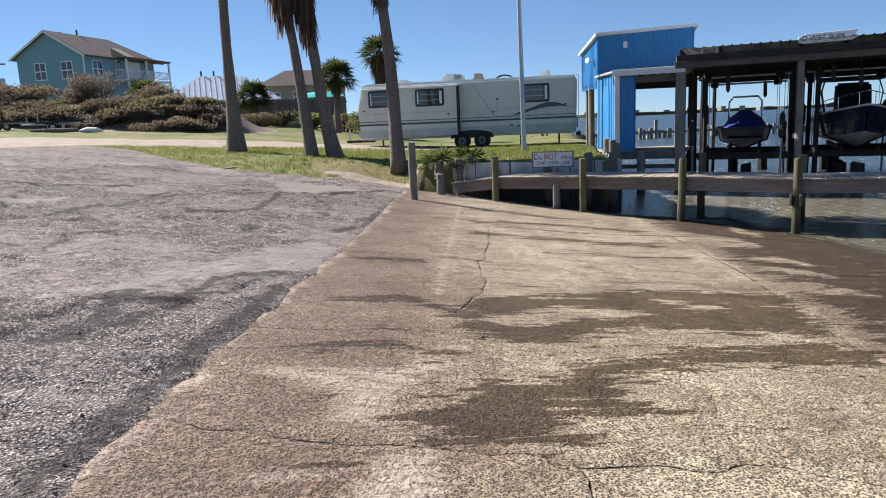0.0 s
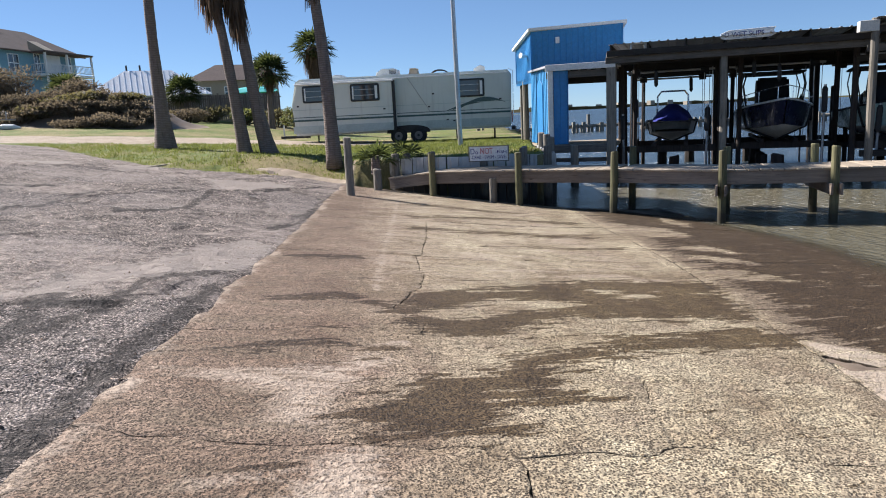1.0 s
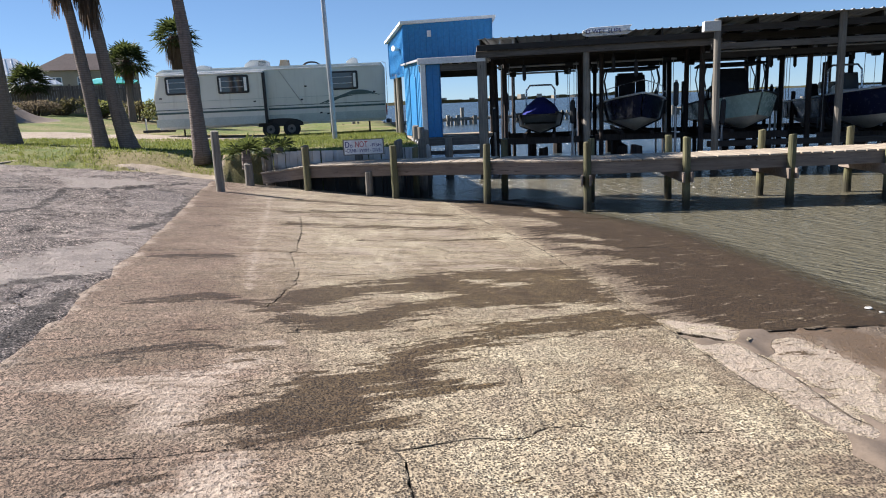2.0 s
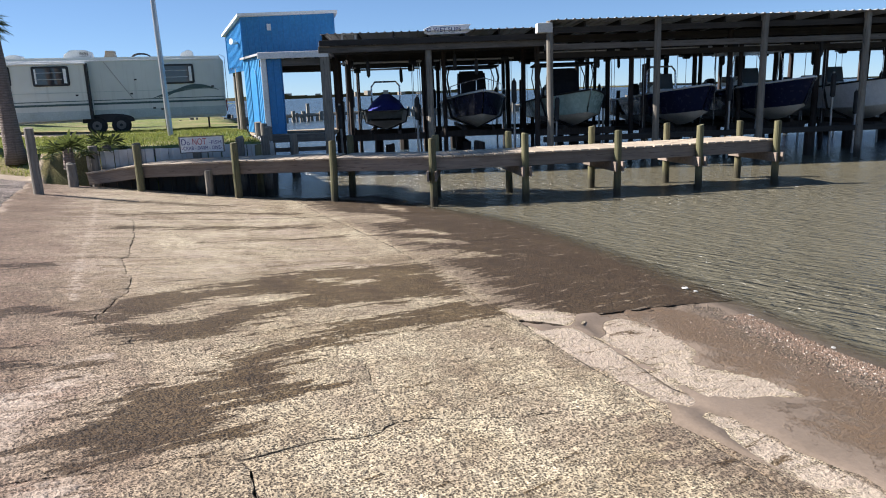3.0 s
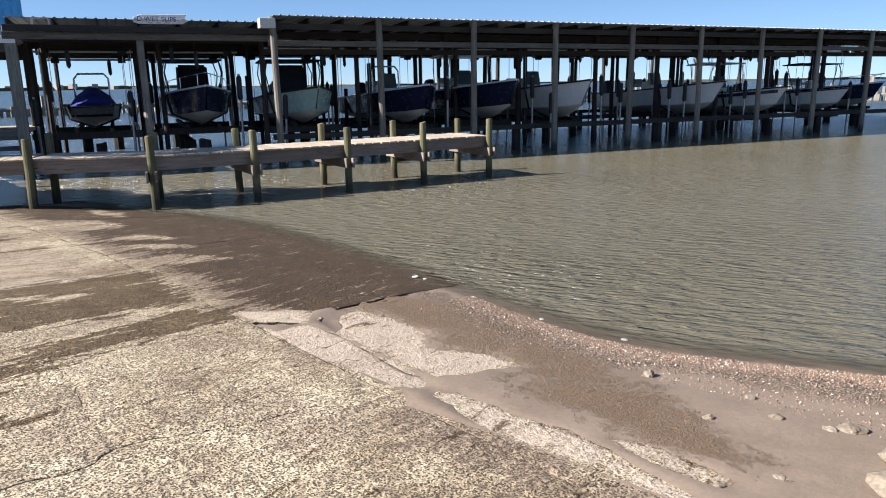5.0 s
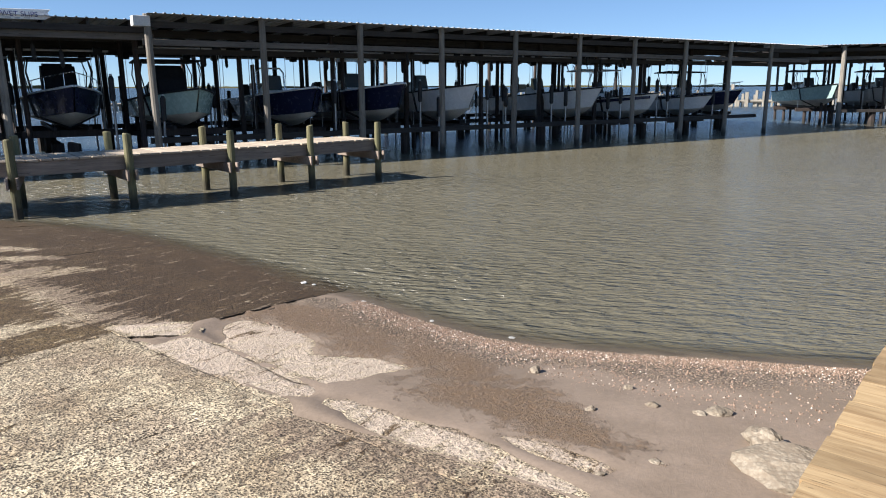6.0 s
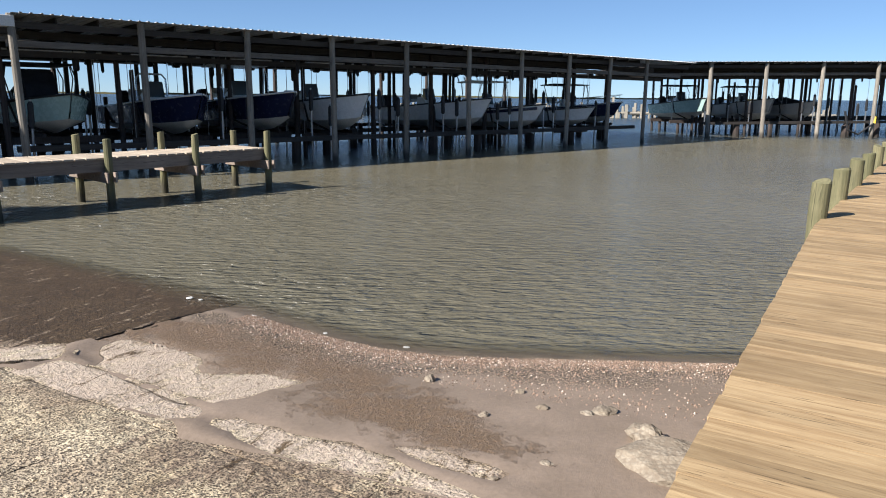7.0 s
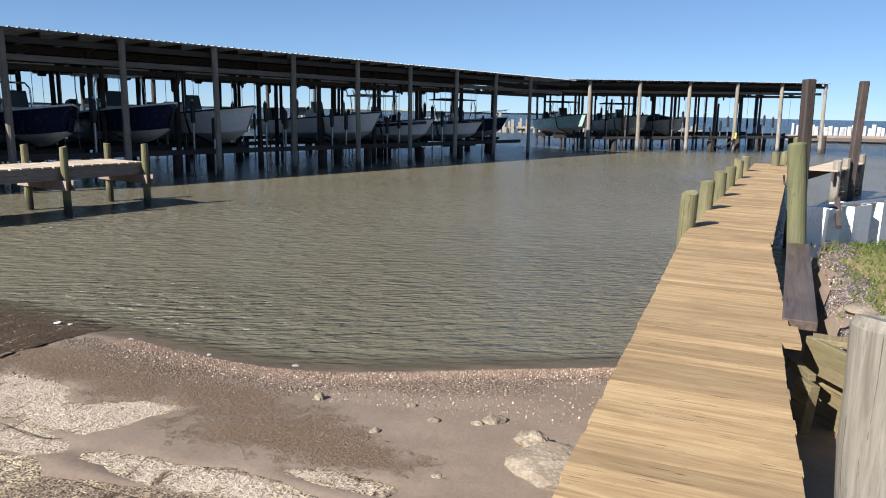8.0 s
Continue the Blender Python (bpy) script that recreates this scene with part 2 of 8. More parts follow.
def ground_material():
    """Grass, sandy path, broken asphalt and mud, blended by the zones stored on the sheet."""
    k = Mat("grass, gravel and asphalt ground", 0.9, 0, 0.25)
    at = k.where()
    z = k.split(k.attr("zones", "Color"))
    big, mid, fine = k.noise(at, 0.35, 4), k.noise(at, 2.2, 5, 0.65), k.noise(at, 30, 4, 0.75)
    stone = k.cells(at, 62)
    stone_tint = k.ramp(k.split(k.cells(at, 62, "Color"))[0], 0, 1, 0.45, 1.6)
    clod = k.noise(k.where(False, (0.8, 1.25, 1)), 7.0, 6, 0.78, 0.4)
    # asphalt: bared stones in grey binder, lighter silt in the low parts
    worn = k.math("ADD", k.attr("worn"), k.math("MULTIPLY", k.math("SUBTRACT", k.noise(at, 9, 5, 0.72), 0.5), 0.14))
    flat = k.ramp(worn, -0.02, 0.05)
    a = k.mix(k.ramp(clod, 0.36, 0.64), (0.225, 0.185, 0.163), (0.70, 0.57, 0.49))
    a = k.mix(1.0, a, k.ramp(k.noise(k.where(False, (0.6, 1.4, 1)), 2.6, 7, 0.82, 0.8), 0.36, 0.64, 0.58, 1.38), "MULTIPLY")
    a = k.mix(k.math("MULTIPLY", flat, 0.7), a, (0.46, 0.39, 0.355))
    a = k.mix(k.math("MULTIPLY", k.ramp(stone, 0.32, 0.58), 0.74), a, (0.070, 0.061, 0.056))
    a = k.mix(1.0, a, stone_tint, "MULTIPLY")
    a = k.mix(1.0, a, k.ramp(fine, 0.38, 0.62, 0.30, 1.65), "MULTIPLY")
    silt = k.ramp(k.math("ADD", k.noise(k.where(False, (0.5, 1.3, 1)), 0.8, 6, 0.66, 0.6), k.math("MULTIPLY", z[1], 0.45)), 0.48, 0.62)
    a = k.mix(k.math("MULTIPLY", silt, k.ramp(clod, 0.38, 0.62, 0.2, 0.85)), a, (0.50, 0.415, 0.365))
    # terraces left by layers of old coats, with dark broken edges
    lay = k.noise(k.where(False, (0.45, 1.0, 1)), 1.15, 7, 0.7, 0.7)
    terr = k.math("ADD", k.ramp(lay, 0.445, 0.46), k.math("ADD", k.ramp(lay, 0.53, 0.545), k.ramp(lay, 0.61, 0.62)))
    crack = k.ramp(k.math("ABSOLUTE", worn), 0.012, 0.06, 1, 0)
    crack2 = k.ramp(k.math("ABSOLUTE", k.math("SUBTRACT", lay, 0.536)), 0.003, 0.011, 1, 0)
    some = k.ramp(k.noise(at, 0.9, 3), 0.44, 0.56)
    dark = k.math("MULTIPLY", k.math("MAXIMUM", crack, k.math("MULTIPLY", crack2, some)), k.ramp(clod, 0.35, 0.6, 1.0, 0.45))
    a = k.mix(k.math("MULTIPLY", dark, 0.6), a, (0.035, 0.03, 0.028))
    smear = k.ramp(k.math("ADD", k.attr("smear"), k.math("MULTIPLY", k.math("SUBTRACT", clod, 0.5), 1.2)), 0.45, 0.65)
    a = k.mix(k.math("MULTIPLY", smear, k.ramp(fine, 0.3, 0.6, 0.65, 0.9)), a, (0.50, 0.425, 0.375))
    # dark colour along broken edges also carries the shade of their steps
    split = k.math("MULTIPLY", k.ramp(k.math("ADD", k.attr("fissure"), k.math("MULTIPLY", k.math("SUBTRACT", k.noise(at, 8, 6, 0.8), 0.5), 1.7)), 0.62, 0.80), k.ramp(k.noise(at, 40, 3, 0.7), 0.3, 0.55, 1.0, 0.7))
    a = k.mix(k.math("MULTIPLY", split, 0.92), a, (0.030, 0.026, 0.024))
    # grass and path
    g = k.mix(k.ramp(mid, 0.35, 0.65), (0.085, 0.125, 0.022), (0.165, 0.172, 0.046))
    g = k.mix(k.ramp(big, 0.45, 0.62), g, (0.24, 0.195, 0.09))
    g = k.mix(1.0, g, k.ramp(fine, 0.3, 0.7, 0.6, 1.35), "MULTIPLY")
    p = k.mix(k.ramp(mid, 0.35, 0.65), (0.42, 0.34, 0.26), (0.30, 0.24, 0.18))
    p = k.mix(1.0, p, k.ramp(fine, 0.3, 0.7, 0.7, 1.25), "MULTIPLY")
    edge = k.math("MULTIPLY", k.math("SUBTRACT", mid, 0.5), 0.9)
    grass = k.ramp(k.math("ADD", z[0], edge), 0.4, 0.6)
    path = k.ramp(k.math("ADD", z[2], edge), 0.4, 0.6)
    c = k.mix(grass, a, g)
    c = k.mix(path, c, p)
    # mud by the water: smooth taupe silt, brown algae crust, fine gravel thrown up at the water's edge
    soft = k.noise(k.where(False, (1.0, 0.7, 1)), 1.5, 6, 0.62, 0.8)
    mud = k.mix(k.ramp(soft, 0.35, 0.68), (0.222, 0.170, 0.126), (0.162, 0.123, 0.088))
    mud = k.mix(1.0, mud, k.ramp(fine, 0.3, 0.7, 0.88, 1.12), "MULTIPLY")
    z_at = k.axis(at, 2)
    crust = k.ramp(k.math("ADD", k.attr("crust"), k.noise(k.where(False, (0.8, 0.8, 1)), 1.9, 9, 0.85, 0.3)), 0.50, 0.60)
    grit = k.ramp(k.noise(at, 26, 4, 0.8), 0.42, 0.60)
    mud = k.mix(k.math("MULTIPLY", crust, k.ramp(grit, 0, 1, 0.95, 0.45)), mud, (0.190, 0.124, 0.072))
    shore = k.math("ADD", z_at, k.math("MULTIPLY", k.math("SUBTRACT", k.noise(at, 1.4, 4), 0.5), 0.12))
    beach = k.math("MULTIPLY", k.ramp(shore, 0.012, 0.03), k.ramp(shore, 0.04, 0.085, 1, 0))
    pebble = k.cells(at, 48)
    peb_tint = k.split(k.cells(at, 48, "Color"))
    scree = k.math("MULTIPLY", beach, k.ramp(k.math("ADD", peb_tint[1], k.noise(at, 5, 3)), 0.75, 0.85))
    peb = k.mix(peb_tint[0], (0.15, 0.105, 0.064), (0.46, 0.35, 0.235))
    peb = k.mix(k.ramp(pebble, 0.35, 0.6), peb, (0.06, 0.046, 0.034))
    mud = k.mix(k.math("MULTIPLY", scree, 0.92), mud, peb)
    damp = k.ramp(shore, -0.012, 0.010, 0.6, 1.0)
    mud = k.mix(1.0, mud, damp, "MULTIPLY")
    wet = k.attr("mud")
    m = k.ramp(k.math("ADD", wet, k.math("MULTIPLY", edge, 0.5)), 0.42, 0.58)
    c = k.mix(m, c, mud)
    k.set("Base Color", c)
    k.set("Roughness", k.ramp(m, 0, 1, 0.9, 0.6))
    lot = k.math("MULTIPLY", k.math("SUBTRACT", 1.0, m), k.math("SUBTRACT", 1.0, k.math("MAXIMUM", grass, path)))
    h = k.math("MULTIPLY", k.ramp(stone, 0.15, 0.7, 0.42, 0), lot)
    rough = k.math("ADD", k.math("MULTIPLY", clod, 1.5), k.math("ADD", k.math("MULTIPLY", terr, 0.8), k.math("ADD", k.math("MULTIPLY", flat, -0.7), k.math("MULTIPLY", split, -0.6))))
    h = k.math("ADD", h, k.math("MULTIPLY", rough, lot))
    h = k.math("ADD", h, k.math("MULTIPLY", k.math("ADD", mid, k.math("MULTIPLY", clod, 0.9)), k.ramp(m, 0, 1, 1.0, 0.10)))
    h = k.math("ADD", h, k.math("MULTIPLY", k.math("MULTIPLY", k.ramp(pebble, 0.1, 0.6, 1, 0), scree), k.math("MULTIPLY", m, 0.35)))
    h = k.math("ADD", h, k.math("MULTIPLY", k.math("MULTIPLY", grit, crust), k.math("MULTIPLY", m, 0.22)))
    k.bump(h, 1.0, 0.06)
    return k.m


def ramp_material():
    """Exposed-aggregate concrete; wet, pale and muddy areas are stored on the slabs."""
    k = Mat("exposed aggregate concrete", 0.85, 0, 0.3)
    at = k.where()
    s = k.split(k.attr("stain", "Color"))
    mid, fine = k.noise(at, 1.7, 5, 0.62), k.noise(at, 24, 4, 0.65)
    streak = k.noise(k.where(False, (0.55, 2.6, 1)), 2.2, 7, 0.68, 0.6)
    jig = k.node("VectorMath", op="ADD")
    shake = k.node("TexNoise")
    k.put(shake.inputs["Vector"], at)
    shake.inputs["Scale"].default_value, shake.inputs["Detail"].default_value = 90.0, 2.0
    wob = k.node("VectorMath", op="MULTIPLY")
    k.put(wob.inputs[0], shake.outputs["Color"])
    wob.inputs[1].default_value = (0.012, 0.012, 0.012)
    k.put(jig.inputs[0], at), k.put(jig.inputs[1], wob.outputs[0])
    d, tint = k.cells(jig.outputs[0], 66), k.split(k.cells(jig.outputs[0], 66, "Color"))
    edge = k.math("MULTIPLY", k.math("SUBTRACT", k.math("ADD", streak, k.math("MULTIPLY", fine, 0.4)), 0.70), 2.6)
    # yellowish aggregate on the water side, browner dust towards the lot
    side = k.ramp(k.math("ADD", k.axis(at, 0), k.math("MULTIPLY", k.math("SUBTRACT", mid, 0.5), 2.6)), -0.5, 0.9)
    c = k.mix(side, (0.295, 0.210, 0.154), (0.57, 0.485, 0.335))
    c = k.mix(k.ramp(mid, 0.42, 0.66, 0, 0.55), c, (0.27, 0.195, 0.138))
    c = k.mix(1.0, c, k.ramp(tint[2], 0, 1, 0.80, 1.08), "MULTIPLY")
    speck = k.noise(at, 110, 3, 0.75)
    c = k.mix(1.0, c, k.ramp(speck, 0.38, 0.62, 0.58, 1.22), "MULTIPLY")
    # paste worn away round the stones: dark pits, denser on the water side
    bared = k.ramp(k.math("ADD", side, k.math("MULTIPLY", k.math("SUBTRACT", k.noise(at, 2.6, 4), 0.5), 1.6)), 0.1, 0.9, 0.82, 0.90)
    chosen = k.math("LESS_THAN", tint[0], bared)
    pit = k.math("MULTIPLY", k.ramp(k.math("ADD", d, k.math("MULTIPLY", k.math("SUBTRACT", speck, 0.5), 0.4)), 0.33, 0.50, 1, 0), chosen)
    c = k.mix(1.0, c, k.ramp(k.noise(k.where(False, (0.8, 1.3, 1)), 13, 5, 0.75), 0.37, 0.63, 0.74, 1.24), "MULTIPLY")
    mott = k.noise(at, 1.1, 6, 0.7, 0.6)
    c = k.mix(1.0, c, k.mix(k.ramp(mott, 0.36, 0.64), (0.68, 0.62, 0.56), (1.16, 1.15, 1.13)), "MULTIPLY")
    # smeared pale silt hides the stones
    pale = k.ramp(k.math("ADD", s[1], edge), 0.34, 0.80)
    c = k.mix(k.math("MULTIPLY", pale, k.ramp(fine, 0.34, 0.6, 0.6, 0.86)), c, k.mix(k.ramp(streak, 0.35, 0.7), (0.53, 0.43, 0.338), (0.45, 0.36, 0.282)))
    # mud film
    film = k.ramp(k.math("ADD", s[2], edge), 0.36, 0.70)
    c = k.mix(k.math("MULTIPLY", film, k.ramp(fine, 0.34, 0.6, 0.66, 0.9)), c, k.mix(k.ramp(mid, 0.35, 0.7), (0.235, 0.172, 0.120), (0.18, 0.130, 0.085)))
    grit = k.ramp(k.noise(at, 30, 5, 0.8), 0.40, 0.60, 0.55, 1.3)
    c = k.mix(film, c, k.mix(1.0, c, grit, "MULTIPLY"))
    c = k.mix(k.math("MULTIPLY", pit, k.ramp(pale, 0, 1, 0.88, 0.16)), c, (0.080, 0.058, 0.040))
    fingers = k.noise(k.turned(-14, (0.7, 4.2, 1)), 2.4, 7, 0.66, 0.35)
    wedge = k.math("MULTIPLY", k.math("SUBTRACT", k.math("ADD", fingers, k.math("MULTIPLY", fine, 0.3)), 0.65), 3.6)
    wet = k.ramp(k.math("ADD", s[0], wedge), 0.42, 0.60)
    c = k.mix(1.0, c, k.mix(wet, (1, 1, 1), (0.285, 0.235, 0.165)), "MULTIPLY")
    # crumbled joints hold dark dirt
    rim = k.ramp(k.math("ADD", k.attr("rim"), k.math("MULTIPLY", k.math("SUBTRACT", k.noise(at, 24, 5, 0.78), 0.5), 1.5)), 0.86, 1.0)
    c = k.mix(k.math("MULTIPLY", rim, 0.85), c, (0.040, 0.031, 0.023))
    k.set("Base Color", c)
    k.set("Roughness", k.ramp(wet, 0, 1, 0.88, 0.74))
    h = k.math("MULTIPLY", k.math("MULTIPLY", pit, -1.5), k.math("SUBTRACT", 1.0, k.math("MULTIPLY", k.math("MAXIMUM", pale, film), 0.6)))
    h = k.math("ADD", h, k.math("ADD", k.math("MULTIPLY", fine, 1.8), k.math("MULTIPLY", rim, -0.8)))
    k.bump(h, 1.0, 0.014)
    return k.m


def water_material():
    k = Mat("murky bay water", 0.27, 0, 0.75)
    k.set("IOR", 1.33)
    at = k.where()
    shoal = k.attr("shoal")
    far = k.ramp(k.noise(at, 0.09, 3), 0.35, 0.7)
    c = k.mix(far, (0.112, 0.100, 0.066), (0.130, 0.117, 0.080))
    # past the shed fronts, roof shade and reflected sky become a dark blue base
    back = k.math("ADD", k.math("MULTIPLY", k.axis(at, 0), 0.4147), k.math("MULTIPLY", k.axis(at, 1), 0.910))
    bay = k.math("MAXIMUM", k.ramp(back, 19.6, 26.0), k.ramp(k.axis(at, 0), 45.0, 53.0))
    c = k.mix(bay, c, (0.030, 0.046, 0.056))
    k.set("Base Color", c)
    k.set("Alpha", k.ramp(shoal, 0, 1, 1.0, 0.12))
    w1 = k.noise(k.turned(-22, (2.6, 0.7, 1)), 3.6, 2, 0.5, 0.5)
    w2 = k.noise(k.turned(-30, (2.4, 0.9, 1)), 9.0, 3, 0.55, 0.6)
    calm = k.ramp(k.noise(at, 0.16, 3), 0.35, 0.65, 0.55, 1.2)
    h = k.math("MULTIPLY", k.math("ADD", w1, k.math("MULTIPLY", w2, 0.35)), calm)
    k.bump(h, 1.0, 0.14)
    return k.m


M["ground"], M["ramp"], M["water"] = ground_material(), ramp_material(), water_material()

# ---- ground: one sheet from the lot and the grass down under the water ----
RA, RX, RY = 0.691, -0.1098, -0.0078  # the ramp's plane: height, fall along x and y
SHORE_N = [(-0.7, 18.4), (0.9, 18.35), (4.3, 16.9), (4.75, 20.9), (7.4, 34), (10.5, 52), (24, 140), (300, 1600), (600, 3200)]  # bulkhead line of the grass bank
SHORE_S = [(3.2, -0.97), (9.6, -2.14), (10.6, -3.6), (12.5, -9), (16, -60), (40, -400), (120, -3200)]


def x_of(line, y):
    for (ax, ay), (bx, by) in zip(line, line[1:]):
        lo, hi = min(ay, by), max(ay, by)
        if lo <= y <= hi and hi > lo:
            return ax + (bx - ax) * (y - ay) / (by - ay)
    return None


def y_of(line, x):
    for (ax, ay), (bx, by) in zip(line, line[1:]):
        if ax <= x <= bx and bx > ax:
            return ay + (by - ay) * (x - ax) / (bx - ax)
    return None


def table(rows_, v):
    """Value between the rows of a two-column table."""
    if v <= rows_[0][0]:
        return rows_[0][1]
    for (a, p), (b, q) in zip(rows_, rows_[1:]):
        if v <= b:
            return p + (q - p) * (v - a) / (b - a)
    return rows_[-1][1]


# where the water meets the ramp and the mud: x at each y
WATERLINE = [(-2, 7.2), (-0.3, 6.6), (0.35, 6.35), (1.0, 6.1), (1.65, 5.84), (2.3, 5.6), (2.9, 5.54), (3.5, 5.6), (4.2, 5.75), (4.9, 5.9), (6, 6.11), (7, 6.28), (8.2, 6.42), (9.8, 6.62), (11, 6.5), (12.9, 6.1), (15.6, 5.7), (17, 5.3)]
WEST = [(-0.5, -1.78), (2.6, -1.68), (3.3, -1.60), (3.85, -1.62), (4.5, -1.60), (5.2, -1.52), (6.3, -1.48), (7.5, -1.40), (8.6, -1.31), (10.9, -1.20), (15.6, -1.04), (18.2, -0.9)]


def plane_z(x, y):
    z = RA + RX * x + RY * y
    if x > 2.6:
        z -= RX * (table(WATERLINE, y) + (RA + RY * y) / RX) * smoothstep(2.6, 5.4, x)
    return z


def west_x(y):
    """The ramp's edge towards the lot."""
    return table(WEST, y) + 0.05 * n2(0, y, 1.6, 6.0) + 0.025 * n2(0, y, 5.0, 7.0)


def mid_x(y):
    """The long joint between the driving slabs and the apron."""
    return (3.0 + (y - 2.4) * 0.139) if y < 7.8 else 3.75 + (y - 7.8) * 0.03


def within(x, y, poly):
    """Metres inside a plan outline (negative outside)."""
    hit = False
    for (ax, ay), (bx, by) in zip(poly, poly[1:] + poly[:1]):
        if (ay > y) != (by > y) and x < ax + (bx - ax) * (y - ay) / (by - ay):
            hit = not hit
    d = line_dist(x, y, poly + poly[:1])
    return d if hit else -d


# places where the lot's top coat has broken away or been patched
PATCHES = [[(-3.4, 2.4), (-3.1, 4.4), (-2.83, 5.8), (-2.26, 5.6), (-1.62, 7.0), (-1.52, 5.5), (-1.75, 2.4)],
           [(-4.33, 11.4), (-3.57, 11.15), (-3.06, 12.15), (-3.1, 13.5), (-3.45, 14.4), (-4.6, 13.6), (-5.1, 12.9)],
           [(-7.0, 11.1), (-6.1, 9.6), (-5.15, 9.5), (-4.75, 11.3), (-5.3, 12.9), (-7.8, 13.6)],
           [(-2.2, 15.7), (-1.2, 14.5), (-1.15, 10.6), (-1.75, 12.3), (-2.5, 14.0)],
           [(-9.0, 16.5), (-6.0, 15.2), (-4.4, 16.0), (-5.0, 18.2), (-8.5, 19.0)], [(-4.2, 7.4), (-3.2, 7.2), (-2.6, 8.2), (-3.5, 9.0), (-4.6, 8.5)]]
GRASS_EDGE = [(-60, 33), (-16.9, 27.6), (-11.7, 26.6), (-8.5, 22.6), (-6.2, 20.3), (-3.4, 18.8), (-1.7, 18.9), (-0.7, 18.4)]


def north_bank(x, y):
    """Metres inside the grass bank (negative outside)."""
    if x <= -0.7:
        e = y_of(GRASS_EDGE, max(x, -60))
        return y - e
    if x < 4.3:
        return y - y_of(SHORE_N, x)
    e = x_of(SHORE_N[2:], max(y, 16.9))
    return -5.0 if y < 16.9 else (e - x if e is not None else -5.0)


def south_bank(x, y):
    e = y_of(SHORE_S[:3], x)
    if x < 3.2:
        return -(y + 1.1) - max(0, 3.2 - x) * 0.3
    if e is not None and y > -3.6:
        return e - y
    ex = x_of(SHORE_S[2:], y)
    return -5.0 if y > -3.6 else ((ex - x) if ex is not None else -5.0)


def worn_of(x, y):
    """Metres inside a broken patch of the lot, with a ragged edge."""
    if not (-12 < x < -1 and 1.5 < y < 21):
        return -0.6
    w = max(within(x, y, p) for p in PATCHES) + 0.22 * n2(x, y, 2.2, 11.0) + 0.12 * n2(x, y, 6.0, 12.0)
    return max(-0.6, min(0.6, w))


def lot_relief(x, y):
    """Lumps of the worn surface and the drop into its broken patches."""
    if not (-14 < x < -1 and 1.0 < y < 22):
        return 0.0
    ridge = 1 - 2 * abs(n2(x * 0.75, y, 1.7, 21.0))
    lay = math.floor(2.6 * (0.5 + n2(x * 0.5, y, 0.8, 31.0) + 0.22 * n2(x, y, 3.0, 32.0)))
    return 0.022 * ridge + 0.042 * n2(x * 0.8, y, 4.4, 22.0) + 0.022 * n2(x, y, 9.0, 23.0) + 0.022 * lay - 0.022 * smoothstep(-0.02, 0.05, worn_of(x, y))


def ground_z(x, y):
    p = plane_z(x, min(max(y, -12), 40))
    if x < -14:
        p = plane_z(-14, min(max(y, -12), 40)) + 0.4 * smoothstep(-14, -34, x) - (x + 14) * 0.02 * smoothstep(-14, -40, x) * 0.0
    z = max(p, -1.4)
    if x > 16:
        z = -1.4
    n = north_bank(x, y)
    g = 1.20 + max(0.0, -x - 1.0) * 0.058 * (1 - smoothstep(-30, -60, x) * 0.0)
    g = min(g, 2.7) + 0.03 * min(60, max(0.0, y - 27)) * smoothstep(-2, -12, x) - 0.012 * min(40, max(0, y - 24)) * smoothstep(-3, 4, x)
    if x <= -0.7:
        k = smoothstep(0.0, 2.6, n)
    else:
        k = 1.0 if n > 0.04 else 0.0
        if n <= 0.04 and y > 15:
            z = min(z, 0.30 - 0.11 * max(0, x - 1.0)) if y > 17 - 0.45 * x else z
            if y > 20:
                z = -1.4
    z = z * (1 - k) + g * k
    s = south_bank(x, y)
    if s > 0:
        ks = smoothstep(0, 0.18, s) * max(smoothstep(5.35, 5.7, x), smoothstep(0.9, 1.5, s))
        z = max(z, z * (1 - ks) + ks * (0.80 + 0.05 * n2(x, y, 0.8)))
    # low uneven swells of the worn lot
    if x < min(-1.2, west_x(y) + 0.1) and n < 1:
        z += smoothstep(west_x(y) - 0.05, west_x(y) - 0.9, x) * 0.04 * n2(x, y, 0.45) + 0.022 * n2(x, y, 1.5, 3.0) + lot_relief(x, y) * smoothstep(-1.2, -2.0, x)
        z -= 0.004 * smoothstep(-0.25, -0.1, x - west_x(y))
    if k > 0.5:
        z += 0.03 * n2(x, y, 0.6, 5.0)
    # grown-over dune behind the field
    if y > 34:
        d = line_dist(x, y, [(-60, 44), (-30, 44.5), (-20, 44), (-13.5, 43)])
        z += 1.35 * (1 - smoothstep(0.0, 3.6, d + 0.7 * n2(x, y, 0.5, 2.0)))
    return z


def steps(stops):
    out = []
    for (a, b, s) in stops:
        n = max(1, round((b - a) / s))
        out += [a + (b - a) * i / n for i in range(n)]
    return out + [stops[-1][1]]


XS = steps([(-3000, -400, 650), (-400, -80, 60), (-80, -22, 3), (-22, -12, 0.5), (-12, -7, 0.13), (-7, -1.4, 0.085), (-1.4, 2.6, 0.2), (2.6, 6.8, 0.07), (6.8, 8, 0.17), (8, 18, 0.8), (18, 60, 6), (60, 400, 60), (400, 3000, 650)])
YS = steps([(-3000, -300, 700), (-300, -30, 40), (-30, -6, 2.0), (-6, 1.5, 0.2), (1.5, 20, 0.1), (20, 24, 0.25), (24, 36, 0.6), (36, 56, 0.8), (56, 140, 8), (140, 500, 60), (500, 3000, 500)])


